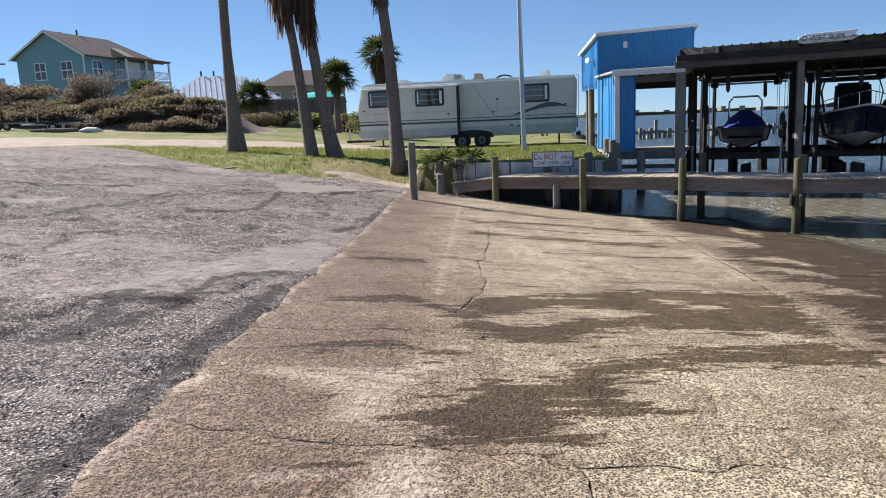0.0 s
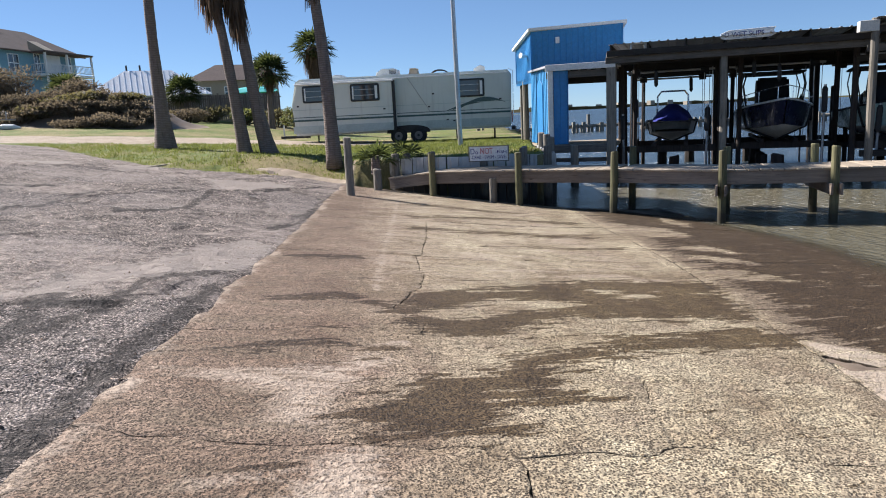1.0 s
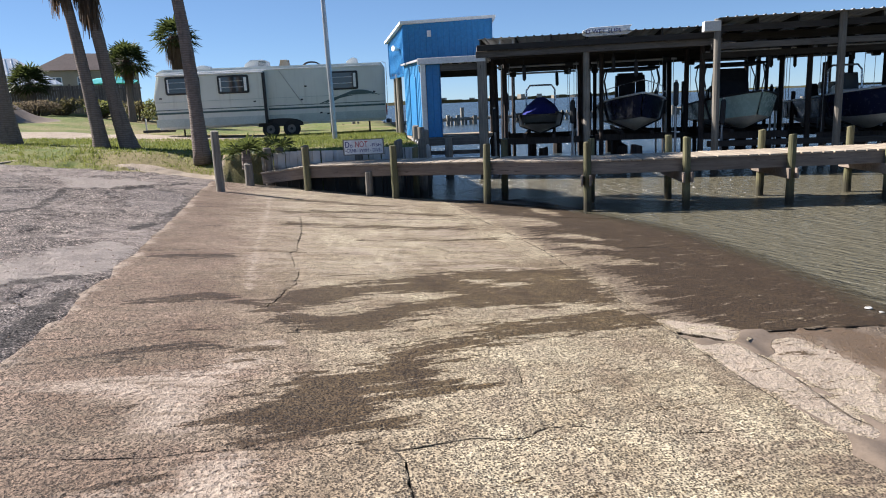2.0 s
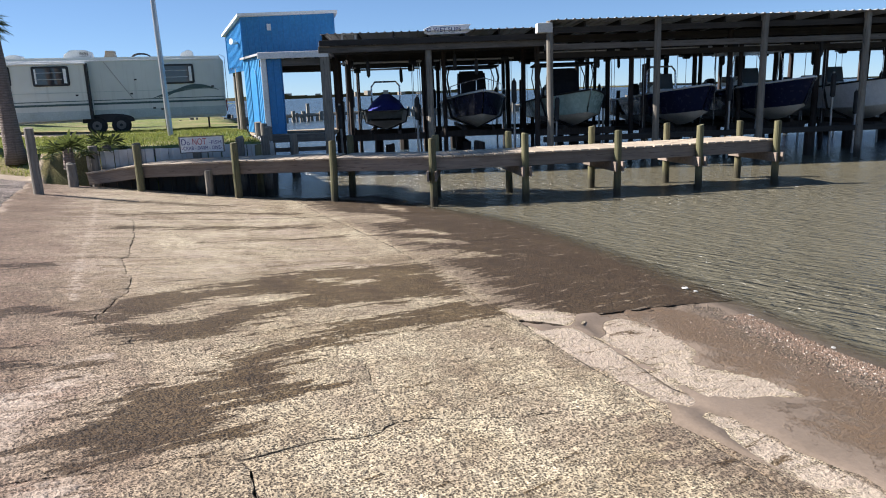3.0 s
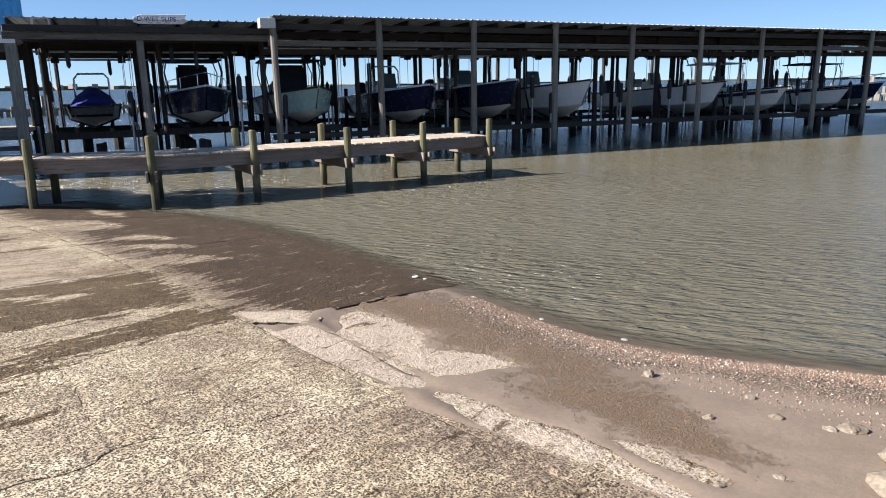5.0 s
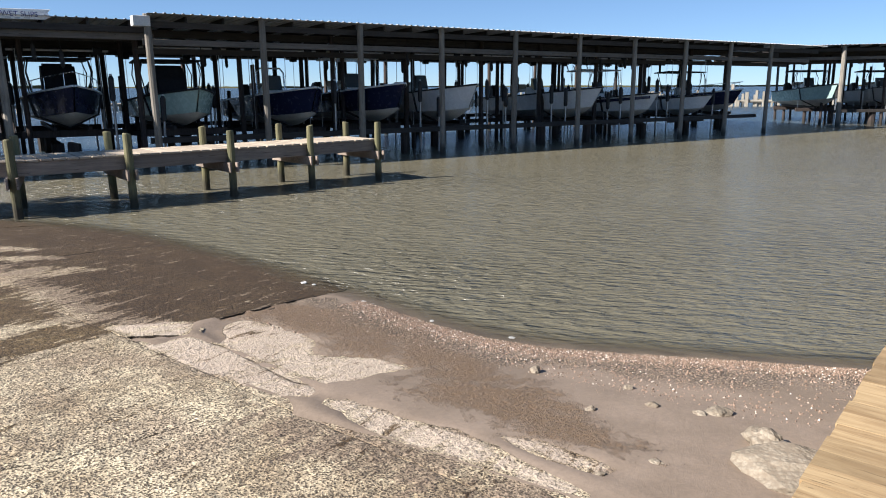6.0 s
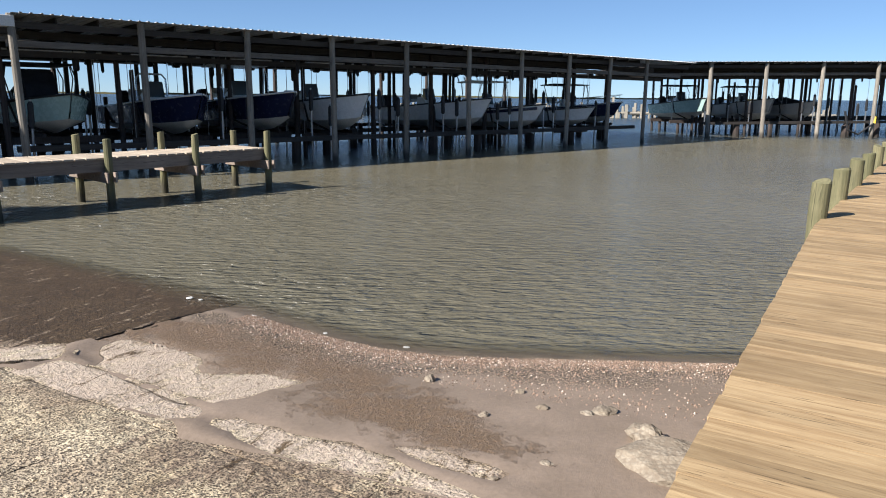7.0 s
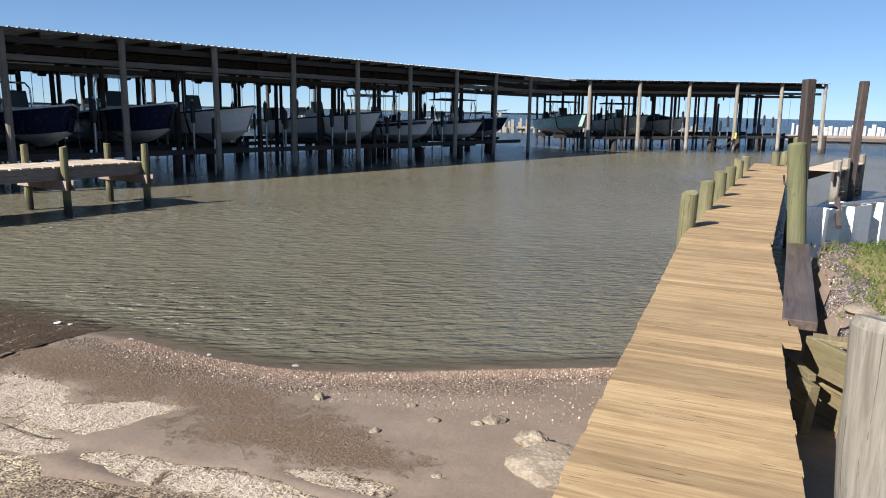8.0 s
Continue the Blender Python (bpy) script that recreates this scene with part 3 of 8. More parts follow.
def zone_of(x, y, z):
    n, s = north_bank(x, y), south_bank(x, y)
    grass = smoothstep(-0.3, 0.5, n) if x < -0.7 else (1.0 if n > 0 else 0.0)
    grass = max(grass, smoothstep(0.2, 0.8, s + 0.4 * n2(x, y, 0.9)))
    if x < -18 and n < 0:
        grass = max(grass, smoothstep(-3.5, -1, n))
    silt = 0.25 * smoothstep(-1.6, -2.6, x) * smoothstep(5.2, 6.5, y) * smoothstep(9.0, 7.0, y) + 0.2 * smoothstep(15, 20, y)
    path = 0.0
    if -60 < x < 1 and n > -1.5:  # sandy track across the grass
        d = abs(y - (31.5 + 0.09 * (x + 4) - 0.002 * (x + 4) ** 2))
        path = 1 - smoothstep(1.6, 3.2, d + 0.8 * n2(x, y, 0.5))
    d = seg_dist(x, y, -0.9, 18.6, -3.0, 19.6)
    path = max(path, 1 - smoothstep(0.15, 0.5, d))
    mud = 0.0
    if n < 0 and s < 0.2 and x > 0.5:
        mud = max(smoothstep(2.4, 2.9, x), 1.0 if y > 16 else 0.0)
    if x > 2 and 0 < s < 3:
        mud = max(mud, 1 - smoothstep(0.15, 0.45, s + 0.3 * n2(x, y, 2.0)))
    if y > 34:  # bare earth under the brush
        mud = max(mud, smoothstep(4.4, 3.0, line_dist(x, y, [(-60, 44), (-30, 44.5), (-20, 44), (-13.5, 43)])))
    return grass, silt, path, mud


# pale bared concrete by the water, bounded by the joints; mud lies round it
BARE = [[(3.93, 4.78), (4.28, 4.94), (4.48, 4.83), (4.55, 4.42), (4.40, 3.87), (4.05, 3.62), (4.36, 3.22), (4.37, 2.88), (3.9, 2.95), (3.60, 3.05), (3.68, 3.6), (3.80, 4.40)],
        [(3.36, 4.69), (3.75, 4.66), (3.76, 4.28), (3.64, 3.64), (3.54, 3.0), (3.38, 2.94), (3.22, 3.1), (3.23, 3.44), (3.26, 3.99)],
        [(3.35, 2.86), (3.47, 2.7), (3.40, 2.3), (3.4, 1.88), (3.35, 1.61), (3.27, 1.35), (3.2, 1.0), (3.08, 1.0), (3.12, 1.44), (3.12, 1.84), (3.1, 2.12), (3.18, 2.48)],
        [(3.54, 1.64), (3.61, 1.38), (3.54, 1.2), (3.55, 1.0), (3.42, 1.0), (3.42, 1.32), (3.46, 1.53)],
        [(3.48, 5.36), (3.92, 5.2), (4.05, 4.98), (3.78, 4.76), (3.42, 4.85)]]
TONGUES = [[(3.88, 8.2), (4.36, 8.36), (4.72, 8.05), (4.85, 7.72), (4.34, 7.6), (3.94, 7.8)], [(3.9, 12.8), (4.95, 11.7), (5.05, 10.8), (4.48, 10.5), (3.9, 11.2)], [(4.40, 9.9), (5.03, 9.55), (4.92, 9.3), (4.25, 9.55)], [(4.25, 9.18), (4.98, 8.8), (4.85, 8.6), (4.12, 8.92)], [(5.3, 12.6), (5.6, 13.8), (5.8, 12.7), (5.55, 12.1)]]
# brown granular crust of dried algae
CRUST = [(4.45, 5.0), (5.2, 5.2), (5.45, 4.4), (5.3, 3.5), (4.9, 2.6), (4.2, 1.6), (3.75, 1.0), (3.7, 1.7), (3.85, 2.5), (4.4, 2.8), (4.45, 3.3), (4.15, 3.6), (4.5, 4.0), (4.6, 4.5)]
# dark broken edges in the lot's layers, step shade included, and smooth silted places between them
FISSURES = [[(-5.82, 9.16), (-5.58, 9.51), (-5.45, 10.65), (-5.34, 12.45), (-5.28, 13.59), (-4.54, 14.0), (-3.7, 14.73)], [(-4.37, 11.42), (-3.92, 10.91), (-3.43, 11.03), (-3.14, 11.64), (-3.31, 14.03), (-2.64, 14.72), (-1.84, 16.07), (-1.27, 17.09)],
            [(-1.59, 10.03), (-1.28, 10.89), (-1.1, 13.13), (-1.0, 15.6)], [(-2.78, 4.54), (-2.63, 4.76), (-2.61, 5.22), (-2.81, 5.91), (-2.76, 6.03), (-2.54, 5.68), (-2.25, 5.66), (-2.21, 6.07), (-2.11, 6.57), (-1.67, 7.02)],
            [(-2.73, 4.88), (-2.47, 5.02), (-2.33, 5.29), (-2.27, 5.56)], [(-1.78, 2.6), (-1.74, 3.4), (-1.75, 4.07), (-1.74, 4.34), (-1.70, 4.83), (-1.62, 5.3), (-1.56, 6.48)], [(-5.17, 9.31), (-4.87, 9.63)], [(-9.5, 13.4), (-7.4, 13.2), (-6.2, 14.2)]]
SMEARS = [[(-3.1, 5.1), (-3.04, 5.65), (-2.55, 6.32), (-1.72, 6.76), (-1.34, 7.5), (-1.34, 8.78), (-1.68, 9.08), (-2.12, 8.48), (-2.44, 7.29), (-2.87, 6.59), (-3.29, 5.78)], [(-7.18, 11.41), (-6.5, 12.38), (-6.3, 11.44), (-6.53, 10.32)],
          [(-7.15, 19.84), (-6.33, 20.8), (-5.62, 19.45), (-6.53, 18.49)], [(-4.21, 17.4), (-2.54, 17.4), (-1.9, 16.62), (-2.7, 15.06), (-3.45, 15.18)], [(-9.5, 19.5), (-8.0, 20.6), (-7.0, 20.4), (-8.5, 18.8)]]


def sunk(x, y):
    """How far the sheet lies below the slabs; mud laps over them outside the bared places."""
    if x < 2.93 or y > 5.0 + 0.05 * n2(x, y, 3.0, 51.0):
        return 0.035 if x < 3.4 else 0.022
    b = max(within(x, y, p) for p in BARE) + 0.05 * n2(x, y, 3.0, 52.0) + 0.035 * n2(x, y, 9.0, 53.0)
    k = smoothstep(-0.05, 0.05, b) if x > 3.06 and (x > mid_x(y) + 0.08 or y < 2.9) else 1.0
    return 0.022 * k - 0.012 * (1 - k) * smoothstep(5.0, 4.6, x)


def fissure_of(x, y):
    if not (-10 < x < -0.8 and 2.0 < y < 18):
        return 0.0
    return max(0.0, 1 - min(line_dist(x, y, p) for p in FISSURES) / 0.27)


def smear_of(x, y):
    if not (-10 < x < -1 and 4.0 < y < 22):
        return 0.0
    return min(1.0, max(0.0, 0.5 + max(within(x, y, p) for p in SMEARS) / 0.5))


def build_ground():
    verts, zones, muds, worn, fissures, smears, crusts = [], [], [], [], [], [], []
    for y in YS:
        for x in XS:
            z = ground_z(x, y)
            g, s, p, m = zone_of(x, y, z)
            on_ramp = -2.2 < x < 7 and -0.6 < y < 19 and north_bank(x, y) < 0 and south_bank(x, y) < 0 and x > west_x(y) + 0.02
            verts.append((x, y, z - (sunk(x, y) if on_ramp else 0.0)))
            zones += [g, s, p, 1.0]
            muds.append(m)
            worn.append(worn_of(x, y))
            fissures.append(fissure_of(x, y))
            smears.append(smear_of(x, y))
            crusts.append(-0.12 + 0.25 * smoothstep(-0.5, 0.25, within(x, y, CRUST)) if 2.5 < x < 7 and 0 < y < 7 else -0.12)
    nx = len(XS)
    faces = [(j * nx + i, j * nx + i + 1, (j + 1) * nx + i + 1, (j + 1) * nx + i) for j in range(len(YS) - 1) for i in range(nx - 1)]
    me = bpy.data.meshes.new("ground")
    me.from_pydata(verts, [], faces)
    me.attributes.new("zones", "FLOAT_COLOR", "POINT").data.foreach_set("color", zones)
    me.attributes.new("mud", "FLOAT", "POINT").data.foreach_set("value", muds)
    for key, values in (("worn", worn), ("fissure", fissures), ("smear", smears), ("crust", crusts)):
        me.attributes.new(key, "FLOAT", "POINT").data.foreach_set("value", values)
    me.shade_smooth()
    me.materials.append(M["ground"])
    return tagged(new("ground", me), "worn grey asphalt lot with grass banks and a muddy shore", "ground", kind="structure")


ground = build_ground()

# ---- water: one sheet, clear only over the shallow ramp ----
WX = steps([(-2500, -3, 1200), (-3, 4.5, 1.5), (4.5, 8.5, 0.12), (8.5, 20, 1.5), (20, 3000, 600)])
WY = steps([(-3000, -4, 750), (-4, 17, 0.2), (17, 30, 3), (30, 3000, 700)])


def build_water():
    verts, shoal = [], []
    for y in WY:
        for x in WX:
            depth = -ground_z(x, y)
            verts.append((x, y, 0.0))
            shoal.append((1 - smoothstep(0.0, 0.06, depth)) if (4.5 <= x <= 9 and -4 <= y <= 17) else 0.0)
    nx = len(WX)
    faces = [(j * nx + i, j * nx + i + 1, (j + 1) * nx + i + 1, (j + 1) * nx + i) for j in range(len(WY) - 1) for i in range(nx - 1)]
    me = bpy.data.meshes.new("water")
    me.from_pydata(verts, [], faces)
    me.attributes.new("shoal", "FLOAT", "POINT").data.foreach_set("value", shoal)
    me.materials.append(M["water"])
    return tagged(new("water", me), "calm murky brown-green bay water with small ripples", "water", kind="structure")


water = build_water()

# ---- concrete boat ramp: slabs with open, crumbled joints ----
ramp = thing("boat_ramp", Matrix(), "cracked exposed-aggregate concrete boat ramp with wet streaks", "boat ramp", kind="structure")
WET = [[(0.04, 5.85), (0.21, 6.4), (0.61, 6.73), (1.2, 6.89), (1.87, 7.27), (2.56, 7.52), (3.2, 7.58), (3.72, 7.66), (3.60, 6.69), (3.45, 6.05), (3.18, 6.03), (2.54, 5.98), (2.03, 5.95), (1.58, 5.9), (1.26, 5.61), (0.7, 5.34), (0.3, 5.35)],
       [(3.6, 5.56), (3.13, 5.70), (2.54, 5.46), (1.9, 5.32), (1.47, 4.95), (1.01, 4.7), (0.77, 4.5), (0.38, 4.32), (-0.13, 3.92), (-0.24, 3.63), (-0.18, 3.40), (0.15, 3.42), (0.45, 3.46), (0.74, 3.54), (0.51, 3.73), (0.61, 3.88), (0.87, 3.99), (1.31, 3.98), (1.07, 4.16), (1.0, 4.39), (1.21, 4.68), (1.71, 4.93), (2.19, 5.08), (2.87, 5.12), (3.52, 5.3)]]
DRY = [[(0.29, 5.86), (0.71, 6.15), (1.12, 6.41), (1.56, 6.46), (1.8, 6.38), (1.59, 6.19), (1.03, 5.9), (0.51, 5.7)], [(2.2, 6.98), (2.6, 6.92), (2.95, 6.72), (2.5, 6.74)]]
STREAKS = [([(0.6, 10.9), (1.84, 10.8), (3.2, 10.7)], 0.22), ([(0.6, 12.4), (2.0, 12.6), (3.4, 12.3)], 0.22), ([(0.8, 14.2), (2.6, 13.6)], 0.25), ([(1.4, 9.5), (2.4, 9.6), (3.4, 9.7)], 0.08), ([(-1.1, 4.75), (-0.5, 4.95), (0.0, 4.85)], 0.10), ([(-1.0, 6.2), (-0.4, 6.4), (0.1, 6.0)], 0.12), ([(-1.0, 8.2), (-0.3, 8.3)], 0.13)]
PALE = [([(-0.08, 6.66), (-0.02, 8.1), (0.12, 10.3), (0.38, 14.7)], 0.07), ([(-0.40, 2.75), (-0.2, 3.05), (-0.1, 3.1)], 0.16), ([(-0.5, 3.0), (-0.9, 2.9)], 0.08), ([(-0.2, 4.6), (0.1, 5.0)], 0.10)]
SILT = [[(-1.45, 4.34), (-1.28, 4.25), (-1.01, 4.36), (-0.58, 4.46), (-0.25, 4.55), (-0.02, 4.66), (-0.13, 4.35), (-0.34, 4.06), (-0.40, 3.55), (-0.64, 3.55), (-0.66, 4.0), (-1.04, 4.14)], [(-0.47, 2.5), (-0.43, 2.9), (-0.28, 3.2), (-0.1, 3.24), (-0.04, 2.5)]]


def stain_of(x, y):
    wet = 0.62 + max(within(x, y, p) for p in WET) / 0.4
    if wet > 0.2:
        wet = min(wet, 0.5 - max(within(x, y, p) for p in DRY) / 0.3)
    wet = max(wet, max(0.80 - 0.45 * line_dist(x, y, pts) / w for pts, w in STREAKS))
    pale = max(0.72 - 0.4 * line_dist(x, y, pts) / w for pts, w in PALE)
    pale = max(pale, min(1.0, 0.6 + max(within(x, y, p) for p in SILT) / 0.35))
    # dry dust over the upper slabs
    pale = max(pale, 0.42 * smoothstep(5.6, 7.8, y) * smoothstep(-1.0, 0.2, x) * smoothstep(4.0, 2.8, x))
    line = mid_x(y)
    if y > 5.0:  # always damp close to the water
        film = smoothstep(line - 0.1, line + 0.3, x) * 0.95
        wet = max(wet, smoothstep(line - 0.05, line + 0.75, x) * 0.95)
        if x > 3.3:
            bare = smoothstep(-0.12, 0.08, max(within(x, y, p) for p in TONGUES) + 0.1 * n2(x, y * 2, 2.0, 57.0))
            film, wet, pale = film * (1 - 0.5 * bare), wet * (1 - 0.75 * bare), max(pale, 0.36 * bare)
    else:
        film = max(smoothstep(line + 0.3, line + 0.6, x), 0.8 * smoothstep(2.2, 2.95, x) * smoothstep(3.7, 2.6, y))
        wet = max(wet, smoothstep(4.3, 4.7, x) * 0.45)
    if x > 2.9:
        bare = smoothstep(-0.08, 0.05, max(within(x, y, p) for p in BARE))
        film, wet, pale = film * (1 - bare), wet * (1 - bare), max(pale, 0.82 * bare)
    film = max(film, 0.42 * smoothstep(0.6, -0.8, x))
    lip = x - west_x(y)
    if lip < 0.35:  # crumbled pale lip beside the asphalt
        pale = max(pale, (1 - smoothstep(0.02, 0.24, lip)) * (0.62 + 0.9 * n2(x, y, 2.6, 14.0)))
    return max(0, min(1.1, wet)), max(0, min(1, pale)), max(0, min(1, film))


def joint(pts, amp, seed, step=0.045):
    """A joint's line in plan, wandering a little."""
    out = []
    for (ax, ay), (bx, by) in zip(pts, pts[1:]):
        d = math.hypot(bx - ax, by - ay)
        for i in range(max(1, round(d / step))):
            t = i / max(1, round(d / step))
            x, y = ax + (bx - ax) * t, ay + (by - ay) * t
            w = amp * n2(x, y, 4.0, seed) + 0.9 * amp * n2(x, y, 12.0, seed) + 0.7 * amp * n2(x, y, 27.0, seed)
            out.append((x - (by - ay) / d * w, y + (bx - ax) / d * w))
    return out + [pts[-1]]


def resample(line, n):
    ls = [0.0]
    for a, b in zip(line, line[1:]):
        ls.append(ls[-1] + math.hypot(b[0] - a[0], b[1] - a[1]))
    out, j = [], 0
    for i in range(n):
        s = ls[-1] * i / (n - 1)
        while j < len(ls) - 2 and ls[j + 1] < s:
            j += 1
        t = (s - ls[j]) / max(1e-6, ls[j + 1] - ls[j])
        out.append((line[j][0] + (line[j + 1][0] - line[j][0]) * t, line[j][1] + (line[j + 1][1] - line[j][1]) * t))
    return out


def slab(lo, hi, west, east, lift, gap=0.008, cell=0.06, firm=1.05):
    """A slab between two cross joints and two long joints: a fine top sheet with broken, sunken rims."""
    nu = max(6, round((abs(lo[0][0] - lo[-1][0]) + 0.2) / cell))
    nv = max(6, round(abs(west[0][1] - west[-1][1]) / cell))
    lo, hi, west, east = resample(lo, nu + 1), resample(hi, nu + 1), resample(west, nv + 1), resample(east, nv + 1)
    verts, faces, cols, rims = [], [], [], []
    for j in range(nv + 1):
        v = j / nv
        for i in range(nu + 1):
            u = i / nu
            x = (1 - v) * lo[i][0] + v * hi[i][0] + (1 - u) * west[j][0] + u * east[j][0] - ((1 - u) * (1 - v) * lo[0][0] + u * (1 - v) * lo[-1][0] + (1 - u) * v * hi[0][0] + u * v * hi[-1][0])
            y = (1 - v) * lo[i][1] + v * hi[i][1] + (1 - u) * west[j][1] + u * east[j][1] - ((1 - u) * (1 - v) * lo[0][1] + u * (1 - v) * lo[-1][1] + (1 - u) * v * hi[0][1] + u * v * hi[-1][1])
            rim = i in (0, nu) or j in (0, nv)
            if rim:  # draw the rim in by the joint's width, wider where it has crumbled
                g = gap * max(0.2, 0.6 + 0.9 * n2(x, y, 3.5, 8.0) + 0.9 * n2(x, y, 11.0, 3.0))
                x += g if i == 0 else -g if i == nu else 0
                y += g if j == 0 else -g if j == nv else 0
            z = plane_z(x, y) + lift + 0.010 * n2(x, y, 0.9, 1.0) + 0.006 * n2(x, y, 4.0, 2.0) - (0.008 * abs(n2(x, y, 9, 4.0)) + 0.003 if rim else 0)
            verts.append((x, y, z))
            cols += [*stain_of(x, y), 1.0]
            rims.append(max(0.0, firm + 0.22 * n2(x, y, 4.5, 41.0) + 0.1 * n2(x, y, 12.0, 42.0)) if rim else 0.0)
    n = nu + 1
    faces = [(j * n + i, j * n + i + 1, (j + 1) * n + i + 1, (j + 1) * n + i) for j in range(nv) for i in range(nu)]
    ring = [i for i in range(n)] + [j * n + nu for j in range(1, nv + 1)] + [nv * n + i for i in range(nu - 1, -1, -1)] + [j * n for j in range(nv - 1, 0, -1)]
    base = len(verts)
    for r in ring:
        x, y, z = verts[r]
        verts.append((x, y, z - 0.14))
        cols += [0.7, 0, 0.6, 1.0]
        rims.append(1.0)
    m = len(ring)
    faces += [(ring[(q + 1) % m], ring[q], base + q, base + (q + 1) % m) for q in range(m)]
    me = bpy.data.meshes.new("slab")
    me.from_pydata(verts, [], faces)
    me.attributes.new("stain", "FLOAT_COLOR", "POINT").data.foreach_set("color", cols)
    me.attributes.new("rim", "FLOAT", "POINT").data.foreach_set("value", rims)
    me.materials.append(M["ramp"])
    ob = new("slab", me)
    ob.parent = ramp
    return ob




ROW_Y = [-0.4, 3.3, 5.05, 8.7, 11.8, 18.0]


def row_line(i, x0, x1):
    y = ROW_Y[i]
    if i == 5:  # ragged upper end under the pier
        return joint([(x0, 17.9), (1.0, 16.9), (3.1, 15.5), (x1, 14.9)] if x0 < 0 else [(x0, 14.9), (5.0, 14.55), (x1, 13.5)], 0.06, 9.0)
    bend = {1: [(x0, 3.48), (-1.27, 3.38), (-0.98, 3.35), (-0.57, 3.3), (-0.12, 3.33), (0.17, 3.3), (0.56, 3.28), (0.62, 3.2), (0.83, 3.23), (1.08, 3.29), (1.19, 3.23), (1.33, 3.24), (1.52, 3.37), (1.67, 3.35), (1.96, 3.26), (2.21, 3.18), (x1, 3.13)],
            2: [(x0, 5.22), (-1.01, 5.22), (-0.69, 5.38), (-0.15, 5.36), (0.25, 5.24), (0.9, 5.21), (1.34, 5.2), (1.74, 5.15), (1.89, 5.02), (2.26, 4.98), (2.65, 4.94), (3.03, 4.9), (x1, 4.86)],
            3: [(x0, y - 0.05), (-0.19, y), (0.44, 8.55), (1.21, 8.51), (1.86, 8.62), (2.75, 8.73), (x1, 8.7)]}.get(i) if x0 < 0 else None
    if i == 2 and x0 > 0:  # the cross joint kinks where it meets the strip's outer joint
        bend = [(x0, y), (3.77, 4.67), (3.92, 4.72), (4.10, 4.92), (4.25, 4.99), (4.65, 5.02), (5.08, 5.06), (x1, 5.1)] if x1 > 4 else [(x0, y), (x1, 4.67)]
    return joint(bend or [(x0, y), (x1, y + (0.0 if x0 < 0 else 0.1))], 0.026 if i else 0.0, 3.0 + i)


CRACKS = {0: [(0.60, 3.2), (0.63, 3.07), (0.61, 2.9), (0.7, 1.5), (0.9, -0.4)][::-1], 1: [(1.52, 3.36), (1.57, 3.77), (1.70, 4.31), (1.77, 4.81), (1.80, 5.1)], 2: [(0.28, 5.24), (0.23, 5.72), (0.07, 6.05), (0.37, 6.91), (0.44, 7.46), (0.42, 8.0), (0.40, 8.6)], 3: [(0.5, 8.6), (0.72, 11.0), (0.78, 11.8)]}
for r in range(5):
    y0, y1 = ROW_Y[r], ROW_Y[r + 1]
    wl_, el_ = [(west_x(y0 + (y1 - y0) * q / 30), y0 + (y1 - y0) * q / 30) for q in range(31)], joint([(mid_x(y0), y0), (mid_x(y1), y1)], 0.012, 20.0 + r)
    lo_, hi_ = row_line(r, wl_[0][0], el_[0][0]), row_line(r + 1, wl_[-1][0], el_[-1][0])
    wl_ = [(x, y + (lo_[0][1] - y0) * (1 - q / 30) + (hi_[0][1] - y1) * q / 30) for q, (x, y) in enumerate(wl_)]
    n_ = len(el_) - 1
    el_ = [(x, y + (lo_[-1][1] - y0) * (1 - q / n_) + (hi_[-1][1] - y1) * q / n_) for q, (x, y) in enumerate(el_)]
    split = CRACKS.get(r)
    if split:  # the slab has broken in two along a wandering crack
        a_ = min(range(len(lo_)), key=lambda q: abs(lo_[q][0] - split[0][0]))
        b_ = min(range(len(hi_)), key=lambda q: abs(hi_[q][0] - split[-1][0]))
        mid_ = joint([lo_[a_]] + split[1:-1] + [hi_[b_]], 0.03, 70.0 + r)
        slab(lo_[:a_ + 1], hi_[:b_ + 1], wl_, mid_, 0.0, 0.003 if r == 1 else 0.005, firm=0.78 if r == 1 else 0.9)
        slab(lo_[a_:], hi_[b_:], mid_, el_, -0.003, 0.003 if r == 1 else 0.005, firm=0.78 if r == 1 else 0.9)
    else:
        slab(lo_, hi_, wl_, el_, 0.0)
    # apron on the water side, its own long joint
    ex = 7.0 if r > 1 else (3.55 if r == 0 else 3.77)
    ex0 = 7.0 if r > 1 else (3.45 if r == 0 else 3.53)
    if r == 4:
        ex0, ex = 7.0, 6.3
    a0, a1 = el_[0], el_[-1]
    if r == 1:
        a0 = el_[min(range(len(el_)), key=lambda q: abs(el_[q][1] - 3.02))]
    if r >= 1:
        lo2, hi2 = ([a0, (3.36, 2.93), (3.53, 2.97)] if r == 1 else row_line(r, a0[0], ex0)), row_line(r + 1, a1[0], ex)
        hi2 = hi2 if r > 1 else [a1, (3.77, 4.67)]
        lo2[0], hi2[0] = a0, a1
        e2 = joint([lo2[-1], hi2[-1]] if r > 1 else [lo2[-1], (3.49, 3.26), (3.62, 3.74), (3.76, 4.32), hi2[-1]], 0.05 if r > 1 else 0.010, 40.0 + r)
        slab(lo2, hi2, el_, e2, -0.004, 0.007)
    else:
        lo2, hi2 = joint([a0, (3.75, a0[1])], 0.02, 50.0), joint([a1, (3.62, 2.85)], 0.02, 51.0)
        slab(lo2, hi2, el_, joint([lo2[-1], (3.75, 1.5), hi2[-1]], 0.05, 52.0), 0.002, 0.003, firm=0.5)
